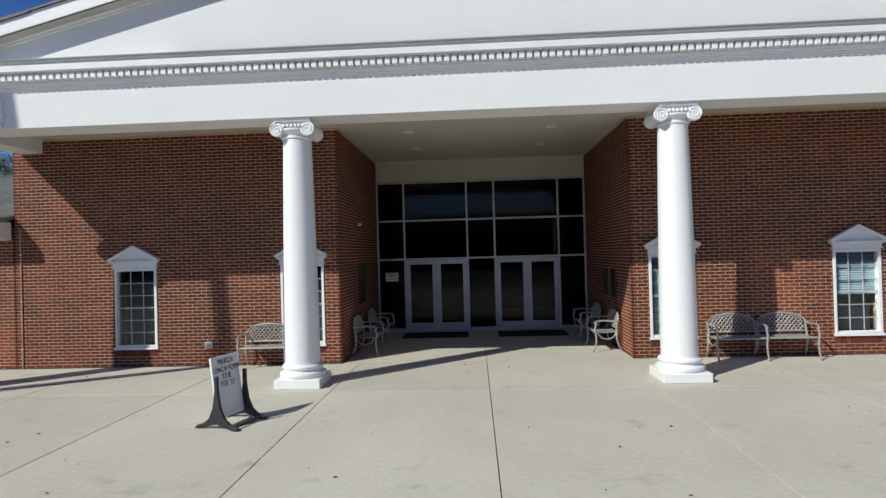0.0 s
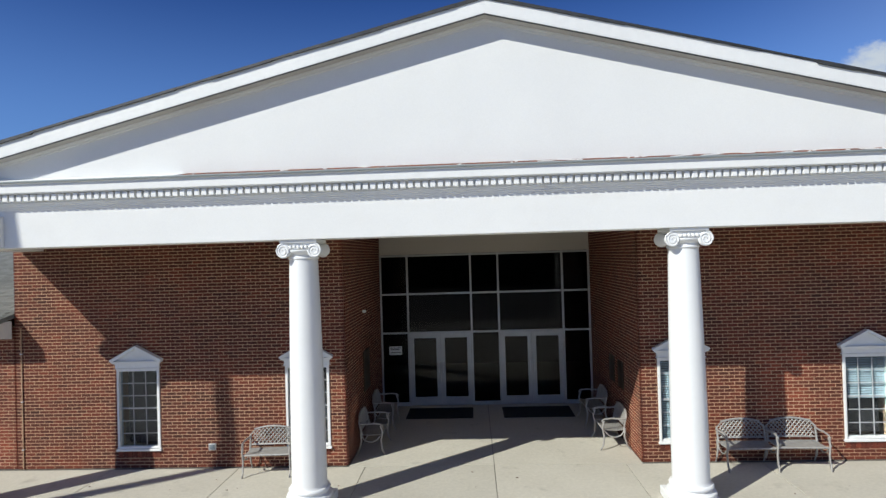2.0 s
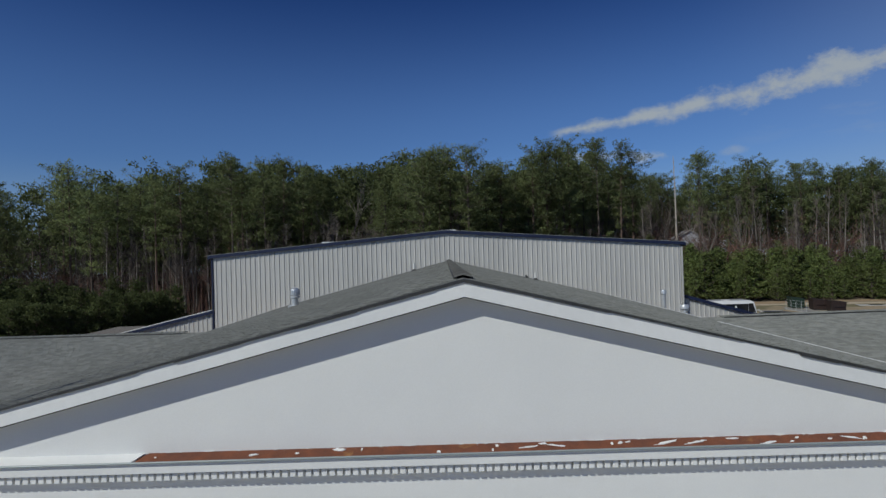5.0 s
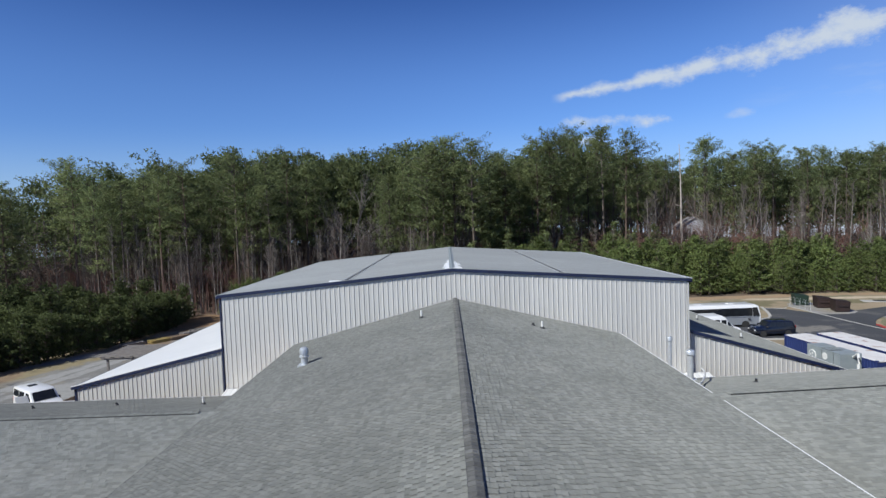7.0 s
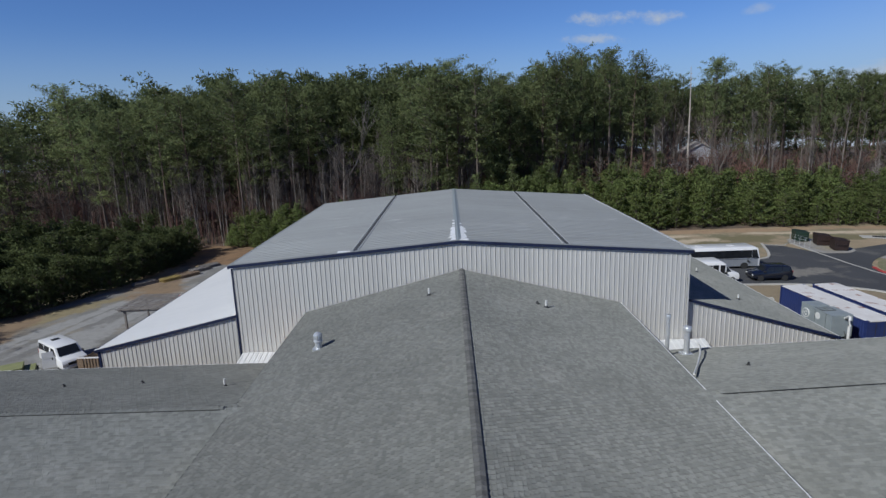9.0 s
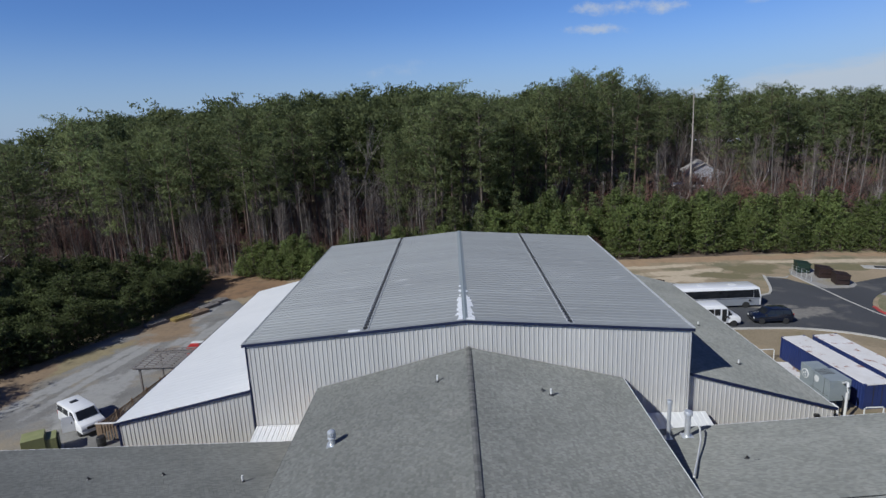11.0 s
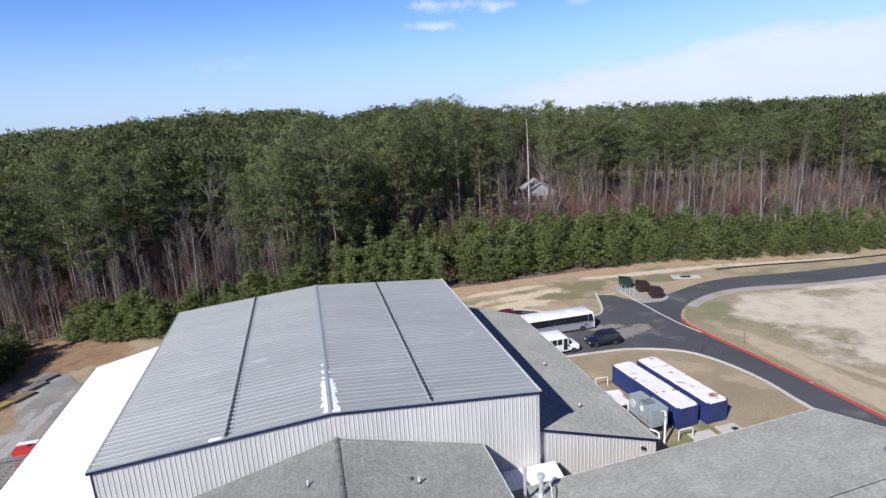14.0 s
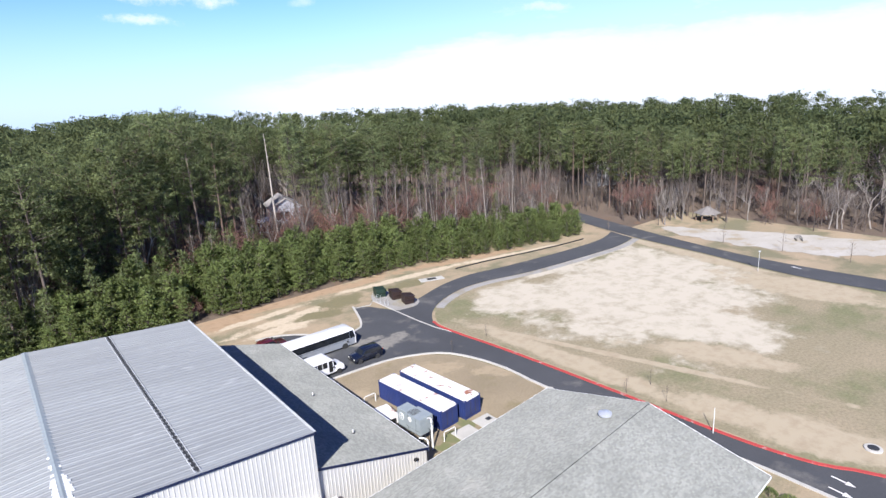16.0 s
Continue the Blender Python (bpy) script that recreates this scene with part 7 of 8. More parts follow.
pole(99.0, 31.4, 3.4, "thin grey lamp post beside the lane", True, 0.055, CHROME)
pole(48.5, 13.9, 2.6, "pale slim post beside the red kerb", False, 0.045)
pole(118.5, 61.5, 4.4, "dark sign post beside the lane", True, 0.08, WIRE)
for x, y in ((42.6, 44.6), (48.9, 45.0), (50.6, 19.8), (52.5, 22.8), (49.2, 23.6)):
    t = thing("sapling", "small bare sapling with a stake", "tree", (x, y, 0))
    part("stem", Build().tube([(0, 0, 0), (0.03, 0.02, 0.9), (0, 0.05, 1.7)], 0.03, 5, 0.012), BARK, t)
    for k in range(7):
        a = k * 2.1
        part("branch", Build().tube([(0.01, 0.03, 0.8 + k * 0.12), (0.32 * math.cos(a), 0.32 * math.sin(a), 1.2 + k * 0.12)], 0.012, 4, 0.004), TWIG, t)
for x, y, h in ((112.6, 43.8, 3.6), (113.4, 33.2, 3.8), (113.2, 22.3, 3.6), (106.6, 66.5, 2.6)):
    t = thing("sapling", "small planted leafless tree on the bank beside the lane", "tree", (x, y, 0))
    part("stem", Build().tube([(0, 0, 0), (0.04, 0.02, h * 0.5), (0, 0.05, h)], 0.05, 5, 0.015), TWIG, t)
    for k in range(14):
        a, z = k * 2.4, h * (0.32 + 0.045 * k)
        part("branch", Build().tube([(0.02, 0.03, z), (0.25 * h * (1.1 - z / h) * math.cos(a) * 1.6, 0.25 * h * (1.1 - z / h) * math.sin(a) * 1.6, z + 0.22 * h)], 0.02, 4, 0.006), TWIG, t)
t = thing("pipe_rack", "low dark steel frame lying on the pale pad", "frame", (123.3, 34.1, 0.02), 30)
for y in (-0.5, 0.5):
    part("runner", Build().box(-1.1, 1.1, y - 0.06, y + 0.06, 0, 0.12), WIRE, t)
for x in (-0.9, 0.0, 0.9):
    part("hoop", Build().tube([(x, -0.5, 0.1), (x, -0.45, 0.7), (x, 0.45, 0.7), (x, 0.5, 0.1)], 0.05, 5), WIRE, t)
t = thing("manhole", "round concrete manhole collar with a dark lid", "manhole", (55.8, 3.4, 0.02))
part("collar", Build().lathe([(0.40, 0.0), (0.72, 0.0), (0.70, 0.10), (0.42, 0.12)], 28), KERB, t, smooth=True)
part("lid", Build().lathe([(0.0, 0.12), (0.45, 0.12), (0.44, 0.15), (0.0, 0.155)], 28), WIRE, t)
t = thing("silt_fence", "low black silt fence strip along the verge", "fence", (0, 0, 0))
pts = smooth_line([(66, 71.2, 0), (73, 70.4, 0), (82, 68.6, 0), (91, 67.2, 0), (98, 66.6, 0)], 2.0)
for a, b in zip(pts, pts[1:]):
    part("strip", Build().hexa([(a[0], a[1], 0), (b[0], b[1], 0), (b[0], b[1] + 0.12, 0), (a[0], a[1] + 0.12, 0), (a[0], a[1], 0.22), (b[0], b[1], 0.22), (b[0], b[1] + 0.12, 0.22), (a[0], a[1] + 0.12, 0.22)]), BLACK, t)
t = thing("drain_slab", "flat pale concrete drain slab in the verge", "slab", (59.2, 69.9, 0), -20)
part("slab", Build().box(-2.2, 2.2, -0.9, 0.9, 0.01, 0.08), KERB, t, bevel=0.03)
part("grate", Build().box(-0.8, 0.8, -0.5, 0.5, 0.1, 0.12), WIRE, t)
for i, (x, y, a) in enumerate(((49.2, 3.6, -96), (47.6, 3.3, -96), (104.6, 27.6, 80))):
    t = thing("road_arrow", "white painted arrow on the asphalt", "road marking", (x, y, 0.055 if i == 2 else 0.036), a)
    part("paint", Build().prism([(-0.9, -0.08), (0.2, -0.08), (0.2, -0.3), (0.9, 0.0), (0.2, 0.3), (0.2, 0.08), (-0.9, 0.08)], "z", 0.0, 0.004), BOXTOP, t)


def far_house(x, y, turn, w, d, h, label):
    t = thing("house", label, "house", (x, y, land(x, y)), turn)
    part("wall", Build().box(-w, w, -d, d, 0, h), HOUSEW, t)
    part("gable", Build().prism([(-d, h), (d, h), (0, h + d * 0.6)], "x", -w + 0.01, w - 0.01), HOUSEW, t)
    for s in (-1, 1):
        part("roof", Build().prism([(s * (d + 0.5), h - 0.3), (0, h + d * 0.6), (0, h + d * 0.6 + 0.2), (s * (d + 0.5), h - 0.1)], "x", -w - 0.4, w + 0.4), HOUSEROOF, t)
    for k in range(3):
        for z in (0.9, 3.6):
            wd = part("window", Build().box(-w * 0.7 + k * w * 0.55, -w * 0.7 + k * w * 0.55 + 1.1, -d - 0.04, -d + 0.02, z, z + 1.5), CARGLASS, t)
            part("frame", Build().box(-w * 0.7 + k * w * 0.55 - 0.1, -w * 0.7 + k * w * 0.55 + 1.2, -d - 0.03, -d + 0.01, z - 0.1, z), HOUSEW, wd)
    if h > 6:
        for u in (-2.4, -0.5, 1.4):
            for z in (1.2, 4.4):
                wd = part("window", Build().box(-w - 0.04, -w + 0.02, u, u + 0.95, z, z + 1.6), CARGLASS, t)
                part("frame", Build().box(-w - 0.07, -w + 0.01, u - 0.1, u + 1.05, z - 0.12, z), WHITE, wd)
        porch = part("porch_roof", Build().hexa([(-w - 0.8, d + 3.0, 4.3), (-w + 2.6, d + 3.0, 4.3), (-w + 2.6, d, 4.9), (-w - 0.8, d, 4.9), (-w - 0.8, d + 3.0, 4.5), (-w + 2.6, d + 3.0, 4.5), (-w + 2.6, d, 5.1), (-w - 0.8, d, 5.1)]), WHITE, t, "white porch roof")
        part("deck", Build().box(-w - 0.6, -w + 2.4, d, d + 2.8, 1.6, 1.9), WHITE, porch)
        for u in (0.2, 1.5, 2.7):
            part("post", Build().box(-w - 0.6, -w - 0.4, d + u - 0.1, d + u + 0.1, 0, 4.4), WHITE, porch)


far_house(50.9, 111.0, 76, 4.2, 3.0, 6.9, "pale grey two-storey house half hidden among bare trees")
far_house(160, 106, -15, 6.0, 4.0, 5.2, "pale house far back among the trees")
for x, y, r in ((43.3, 6.9, 0.75), (43.6, 5.5, 0.7), (43.2, 4.2, 0.7)):
    t = thing("round_shrub", "clipped dark green shrub by the east wing", "shrub", (x, y, 0))
    rng = random.Random(int(y * 10))
    b = Build()
    for k in range(520):
        d = Vector((rng.gauss(0, 1), rng.gauss(0, 1), abs(rng.gauss(0, 1)))).normalized() * r * rng.uniform(0.75, 1.0)
        a, c = (Vector((rng.gauss(0, 1), rng.gauss(0, 1), rng.gauss(0, 1))).normalized() * 0.09 for _ in range(2))
        b.face(d + a, d + c, d - a * 0.6)
    part("leaves", b, YOUNG, t)
    part("stem", Build().tube([(0, 0, 0), (0, 0, r)], 0.05, 5), BARK, t)


# ---- woods ----
def tuft_tris(centres, size, per, rng, flat=0.6, spread=1.0):
    """Small leaf blades scattered round centres: one triangle each."""
    n = len(centres) * per
    c = np.repeat(centres, per, 0) + rng.normal(0, 1, (n, 3)) * size * spread * np.array([1, 1, flat])
    a = rng.normal(0, 1, (n, 3))
    a /= np.linalg.norm(a, axis=1, keepdims=True)
    b = np.cross(a, rng.normal(0, 1, (n, 3)))
    b /= np.linalg.norm(b, axis=1, keepdims=True) + 1e-9
    s = size * rng.uniform(0.55, 1.1, (n, 1))
    v = np.stack([c + a * s, c - a * s * 0.6 + b * s * 0.42, c - a * s * 0.6 - b * s * 0.42], 1).reshape(-1, 3)
    return v, np.arange(n * 3).reshape(-1, 3)


def unit(v):
    return v / (np.linalg.norm(v, axis=-1, keepdims=True) + 1e-9)


def needle_clumps(centres, radii, per, leaf, rng):
    """Flat puffs of needle blades round centres; the blades' normals follow the puff, so that it is lit as a soft mass."""
    n = len(centres) * per
    r = np.repeat(radii, per, 0)
    d = unit(rng.normal(0, 1, (n, 3)))
    c = np.repeat(centres, per, 0) + d * r * rng.uniform(0.35, 1.0, (n, 1)) ** 0.6 * np.where(rng.rand(n, 1) < 0.25, rng.uniform(1.0, 1.5, (n, 1)), 1.0)
    out = unit(d / r)
    a = unit(rng.normal(0, 1, (n, 3)) + d * 0.6 + np.array([0, 0, 0.25]))
    g = unit(out + rng.normal(0, 0.45, (n, 3)))
    b = unit(np.cross(g, a))
    s = leaf * rng.uniform(0.6, 1.15, (n, 1))
    v = np.stack([c + a * s, c - a * s * 0.55 + b * s * 0.40, c - a * s * 0.55 - b * s * 0.40], 1).reshape(-1, 3)
    nm = unit(out + rng.normal(0, 0.14, (n, 3)) + np.array([0, 0, 0.20]))
    return v, np.repeat(nm, 3, 0)


def foliage(name, v, nm, mat):
    """A leaf mesh of loose triangles with soft normals."""
    me = quick(name, v, np.arange(len(v)).reshape(-1, 3), mat)
    me.polygons.foreach_set("use_smooth", np.ones(len(me.polygons), dtype=bool))
    me.normals_split_custom_set_from_vertices(nm.tolist())
    return me


def pine_shape(seed, h, bare=0.45, spread=3.0, tiers=13, per=18, leaf=0.205, boughs=6, rise=0.0, cone=False, puff=1.0):
    """A loblolly-like pine: long bare trunk, and uneven tiers of boughs that carry flat puffs of needles, with gaps between them."""
    rng = np.random.RandomState(seed)
    lean = rng.normal(0, 0.35, 2)
    tr = Build()
    path = [(lean[0] * (k / 6) ** 2, lean[1] * (k / 6) ** 2, h * k / 6 * 0.98) for k in range(7)]
    tr.tube(path, 0.15 + h * 0.004, 6, 0.04)
    centres, radii = [], []
    heavy = rng.uniform(0, 6.28)
    for i in range(tiers):
        q = max(0.0, (i + rng.uniform(-0.35, 0.35)) / tiers)
        u = bare + (1 - bare) * q
        full = (0.40 + 0.68 * math.sin(math.pi * min(1, 0.22 + 0.66 * q))) * spread
        if cone:
            full = (1.06 - 0.86 * q) * spread
        turn = rng.uniform(0, 6.28)
        for j in range(boughs + (rng.rand() > 0.5) - (q < 0.25 and not cone) * 2):
            if not cone and rng.rand() < 0.14:
                continue
            a = turn + j * 6.28 / boughs + rng.normal(0, 0.35)
            reach = full * rng.uniform(0.40, 1.12) * (1 if cone else 1 + 0.28 * math.cos(a - heavy))
            d = np.array([math.cos(a), math.sin(a), rng.uniform(-0.10, 0.22) + (0.34 if cone else 0.62) * q + rise])
            side = np.array([-math.sin(a), math.cos(a), 0])
            p0 = np.array([lean[0] * u * u, lean[1] * u * u, h * u + rng.normal(0, 0.22)])
            tr.tube([tuple(p0), tuple(p0 + d * reach * 0.9)], 0.045, 3, 0.015)
            m = 2 + int(reach / 1.1)
            for k in range(m):
                g = 0.42 + 0.60 * (k + rng.uniform(-0.3, 0.3)) / max(m - 1, 1)
                centres.append(p0 + d * reach * g + side * rng.normal(0, 0.20) * reach + np.array([0, 0, rng.normal(0.08, 0.12)]))
                w = rng.uniform(0.48, 0.90) * puff
                radii.append((w, w, w * (rng.uniform(0.40, 0.60) if cone else rng.uniform(0.58, 0.86))))
    for k in range(4 if cone else 11):
        if cone:
            centres.append(np.array([lean[0], lean[1], h - 0.10 - 0.35 * k]) + rng.normal(0, 0.22, 3))
            radii.append((0.58 * puff, 0.58 * puff, 0.42 * puff))
            continue
        # the rounded top of the crown
        a, u = k * 2.4 + rng.uniform(-0.4, 0.4), math.sqrt((k + 0.3) / 11)
        centres.append(np.array([lean[0] + math.cos(a) * u * spread * 0.38, lean[1] + math.sin(a) * u * spread * 0.38, h - 0.15 - 2.3 * u * u + rng.normal(0, 0.16)]))
        w = rng.uniform(0.62, 0.86) * puff
        radii.append((w, w, w * 0.84))
    v, nm = needle_clumps(np.array(centres), np.array(radii), per, leaf, rng)
    return tr, v, nm


def bare_shape(seed, h, twigs=4, width=0.34):
    """A leafless broad tree: a vase of forked limbs down to fine twigs."""
    rng = random.Random(seed)
    b = Build()
    fine = Build()

    def grow(p, d, length, r, depth):
        bend = Vector((rng.gauss(0, 1), rng.gauss(0, 1), 0)) * length * 0.06
        q = p + d * length + bend
        (b if depth > 1 else fine).tube([p, p + d * length * 0.5 + bend, q] if depth else [p, q], r, 5 if depth > 2 else 3, r * 0.62)
        if depth == 0:
            return
        for i in range(4 if depth > 1 else twigs):
            nd = (d + Vector((rng.gauss(0, 1), rng.gauss(0, 1), rng.gauss(0.28, 0.35))) * width).normalized()
            at = q if i == 0 else p + (q - p) * rng.uniform(0.45, 0.95)
            grow(at, nd, length * rng.uniform(0.52, 0.80), r * (0.62 if i == 0 else 0.46), depth - 1)

    trunk = h * 0.33
    grow(Vector((0, 0, 0)), Vector((rng.gauss(0, 0.05), rng.gauss(0, 0.05), 1)).normalized(), trunk, 0.07 + h * 0.006, 4)
    return b, fine


def stem_shape(seed, h):
    """A slender leafless tree: one stem to the top with thin rising side limbs and twigs."""
    rng = random.Random(seed)
    b, fine = Build(), Build()
    sx, sy = rng.uniform(-0.9, 0.9), rng.uniform(-0.9, 0.9)
    b.tube([(0, 0, 0), (sx * 0.3, sy * 0.2, h * 0.35), (sx * 0.5, sy * 0.8, h * 0.7), (sx, sy, h)], 0.13, 6, 0.025)
    for k in range(30):
        u = rng.uniform(0.34, 0.97)
        a, ln = rng.uniform(0, 2 * math.pi), (1.05 - u) * h * rng.uniform(0.22, 0.42) + 0.4
        p = Vector((sx * 0.7 * u, sy * 0.8 * u, h * u))
        q = p + Vector((math.cos(a) * ln * 0.5, math.sin(a) * ln * 0.5, ln * rng.uniform(0.5, 0.9)))
        fine.tube([p, (p + q) / 2 + Vector((0, 0, -0.06 * ln)), q], 0.045, 3, 0.012)
        for j in range(6):
            w = p.lerp(q, rng.uniform(0.3, 1.0))
            fine.tube([w, w + Vector((rng.gauss(0, 0.4), rng.gauss(0, 0.4), rng.uniform(0.3, 1.1)))], 0.018, 3, 0.006)
    return b, fine


def tree_kind(name, label, category, group, shape, bark, leaf):
    trunk, v, nm = shape
    t = thing(name, label, category, group=group)
    part("trunk", trunk, bark, t)
    part("crown", foliage("crown", v, nm, leaf), leaf, t)
    return t


def wood_edge(x):
    """The northing at which the tall trees begin."""
    return float(np.interp(x, (-95, -60, -45, -20, 0, 8, 14, 24, 34, 56, 75, 90, 104), (83, 82, 80.5, 80, 82, 85, 90, 95, 97, 97, 94, 91, 88)))


def in_wood(x, y):
    """Where tall trees stand."""
    if x < -66 and y > 15:
        return True
    if x < 104 and y > wood_edge(x) and not (40 < x < 55 and 99 < y < 119):
        return True
    if x > 121 and y > 64:
        return True
    return x > 139 and y > -40


def canopy(x, y):
    """The height that the tree tops reach: lower at the wood's edge, rising inwards, lower to the east."""
    az = math.degrees(math.atan2(x, y + 9))
    edge = np.interp(az, (-40, -37, -33, -29.6, -23.7, -19.8, -14, -5.5, -1.5, 3, 5.2, 7, 9.2, 12.4, 17.6, 20.7, 23.8, 27.6, 32, 36, 50), (21, 22.6, 24.6, 23.6, 24.6, 25.6, 24.6, 24.0, 25.6, 26.2, 22.6, 21.8, 25.4, 25.8, 26.6, 24.4, 25.6, 23.2, 23.8, 23.0, 22.4))
    deep = np.interp(az, (-40, -32, -24, -16, -10, 0, 4, 8, 14, 18, 22, 40, 60), (21, 26.6, 28.8, 28.8, 31.0, 31.2, 27.4, 29.8, 30.4, 27.6, 26.2, 24.2, 22.8))
    return float(min(8.7 + (edge - 8.7) * max(0.9, (y + 9.2) / 93.2), deep))


def spots(x0, x1, y0, y1, step, rng):
    out = []
    x = x0
    while x < x1:
        y = y0
        while y < y1:
            px, py = x + rng.uniform(-0.48, 0.48) * step, y + rng.uniform(-0.48, 0.48) * step
            if in_wood(px, py):
                out.append((px, py))
            y += step
        x += step
    return out


def edge_near(x, y, d):
    return not all(in_wood(x + a * d, y + b * d) for a, b in ((0, -1), (1, -0.3), (-1, -0.3), (0.7, -0.7)))


def woods():
    rng = random.Random(21)
    pines = []
    for i, (h, bare, sp, n) in enumerate(((24, 0.43, 2.9, 12), (24, 0.28, 2.8, 15), (25, 0.46, 3.0, 12), (23, 0.14, 2.7, 19), (25, 0.56, 2.6, 10), (22, 0.34, 2.4, 14), (24, 0.44, 2.3, 12), (25, 0.36, 3.2, 13))):
        pines.append((h, bare, tree_kind("pine_tree", "tall loblolly pine with a bare trunk and loose green crown", "tree", "forest pines", pine_shape(40 + i, h, bare, sp, round(n * 1.15), puff=0.84), BARK if i % 3 else REDBARK, NEEDLE)))
    mids = [tree_kind("young_pine", "half-grown green pine, leafy to the ground, before the tall wood", "tree", "half-grown pines", pine_shape(60 + i, 10.5, 0.06, 2.3 + 0.2 * i, 14, 13, 0.20, 7, 0.28, True, 0.68), BARK, NEEDLE) for i in range(3)]
    bares = []
    for i, h in enumerate((13.0, 15.5, 11.0, 17.0)):
        limb, fine = bare_shape(70 + i, h, 4)
        t = thing("bare_tree", "leafless grey hardwood tree at the wood's edge", "tree", group="bare trees")
        part("trunk", limb, PALEBARK if i % 2 else BARK, t)
        tagged(part("twig_spray", fine, TWIG, t), "", "", "", "stuff")
        bares.append(t)
    pale = []
    for i, h in enumerate((17.0, 12.0)):
        limb, fine = bare_shape(80 + i, h, 5, 0.30)
        t = thing("bare_tree", "leafless hardwood with a pale tan fan of branches", "tree", group="pale bare trees")
        part("trunk", limb, PALEBARK, t)
        tagged(part("twig_spray", fine, PALEBARK, t), "", "", "", "stuff")
        pale.append(t)
    rust = []
    for i, h in enumerate((6.0, 8.5, 10.0)):
        limb, fine = bare_shape(90 + i, h, 4, 0.42)
        t = thing("leafy_oak", "young oak keeping dry russet leaves", "tree", group="russet oaks")
        part("trunk", limb, BARK, t)
        r2 = np.random.RandomState(5 + i)
        c = r2.normal(0, 1, (150, 3)) * np.array([h * 0.17, h * 0.17, h * 0.17]) + np.array([0, 0, h * 0.62])
        part("crown", quick("crown", *tuft_tris(c, 0.14, 4, r2, 1.0, 1.8), REDLEAF), REDLEAF, t)
        tagged(part("twig_spray", fine, REDTWIG, t), "", "", "", "stuff")
        rust.append(t)
    slim = []
    for i, h in enumerate((16.0, 19.0, 14.0, 17.0)):
        limb, fine = stem_shape(110 + i, h)
        t = thing("slender_tree", "slender leafless tree with a pale grey stem", "tree", group="slender bare trees")
        part("trunk", limb, PALEBARK, t)
        tagged(part("twig_spray", fine, TWIG, t), "", "", "", "stuff")
        slim.append(t)
    used = set()

    def put(t, x, y, s, wide=1.0):
        m = pose(x, y, land(x, y) - 0.1, 0, 0, rng.uniform(0, 360))
        if t not in used:
            used.add(t)
            t.matrix_basis = m
            c = t
        else:
            c = copy_thing(t, m)
        c.scale = (s * wide, s * wide, s)

    def put_pine(x, y, u, low=0.0, high=1.0):
        h, bare, t = rng.choice([p for p in pines if low <= p[1] <= high])
        put(t, x, y, (canopy(x, y) * u - land(x, y)) / h, rng.uniform(0.9, 1.12))

    near = [p for p in spots(-84, 175, 15, 150, 4.5, rng) if edge_near(*p, 17) and p[0] < 172]
    rng.shuffle(near)
    for x, y in near:
        q = rng.random()
        front = y < 105 and 30 < x < 108
        west = -66 < x < -6
        deep = y - wood_edge(x)
        if x < -0.68 * (y + 9):
            q = 0.66 + 0.34 * q
        if -20.5 < x < -15 and y < 95:
            put(rng.choice(slim), x, y, rng.uniform(0.6, 0.8))
        elif front:
            if q < (0.0 if 34 < x < 52 else 0.14):
                put_pine(x, y, rng.uniform(0.80, 0.98), 0.42)
            elif q < 0.62:
                put(rng.choice(bares), x, y, rng.uniform(0.55, 0.85))
            else:
                put(rng.choice(rust), x, y, rng.uniform(0.7, 1.1))
        elif west and deep < 7:
            if q < 0.50:
                put_pine(x, y, rng.uniform(0.80, 1.0), 0.26)
            elif q < 0.82:
                put(rng.choice(slim), x, y, rng.uniform(0.55, 0.95))
            else:
                put(rng.choice(rust), x, y, rng.uniform(0.8, 1.2))
        elif q < (0.68 if west else 0.42 if x > 108 else 0.78):
            put_pine(x, y, rng.uniform(0.76, 1.0) if q < 0.3 else rng.uniform(0.92, 1.03), 0.42 if x > 60 else 0.12 if west else 0.0)
        elif q < 0.95:
            put(rng.choice(bares), x, y, rng.uniform(0.75, 1.1) * (0.8 if x > 108 else 1.0))
        else:
            put(rng.choice(rust), x, y, rng.uniform(0.8, 1.2))
    # half-grown pines that step up from the planted belt to the wood
    for x, y, z in ((0.1, 81.5, 11), (7.2, 87.5, 12.6), (-4, 82, 8.5), (4, 82.5, 9.5), (10.5, 85.5, 10.5), (14, 86.5, 9), (17, 89, 10.5), (19.5, 88, 8.5), (-9, 80.5, 7), (-13, 79.5, 6), (24, 90, 9), (28, 92, 8.5), (33, 93, 9.5), (37, 92, 8), (-17, 80, 5.5), (12, 90.5, 12), (22, 93, 11), (58, 91, 9), (64, 90, 8.5), (31, 96, 11), (-24, 80, 6.5), (-29.5, 80, 5.5)):
        put(rng.choice(mids), x, y, z / 10.5)
    # tall pines that stand out of the skyline
    for x, y, u in ((4.5, 83.5, 1.0), (1.5, 85, 0.98), (-2, 84, 0.98), (16, 91, 1.0), (21, 96, 1.0), (29, 97, 1.02), (33, 97, 1.0), (36, 99, 0.97), (-33, 82, 1.0), (-60, 84, 1.0), (-41, 82, 0.98), (57.5, 118, 1.12), (51.5, 106, 1.06)):
        put_pine(x, y, u, 0.42)
    # green undergrowth: small pines between the tall ones
    for k in range(84):
        x, y = rng.uniform(-60, 100), rng.uniform(84, 116)
        if in_wood(x, y) and (x > -14 or k % 2 == 0):
            put(rng.choice(mids), x, y, rng.uniform(0.45, 1.0) * (0.8 if x > 40 else 1.0))
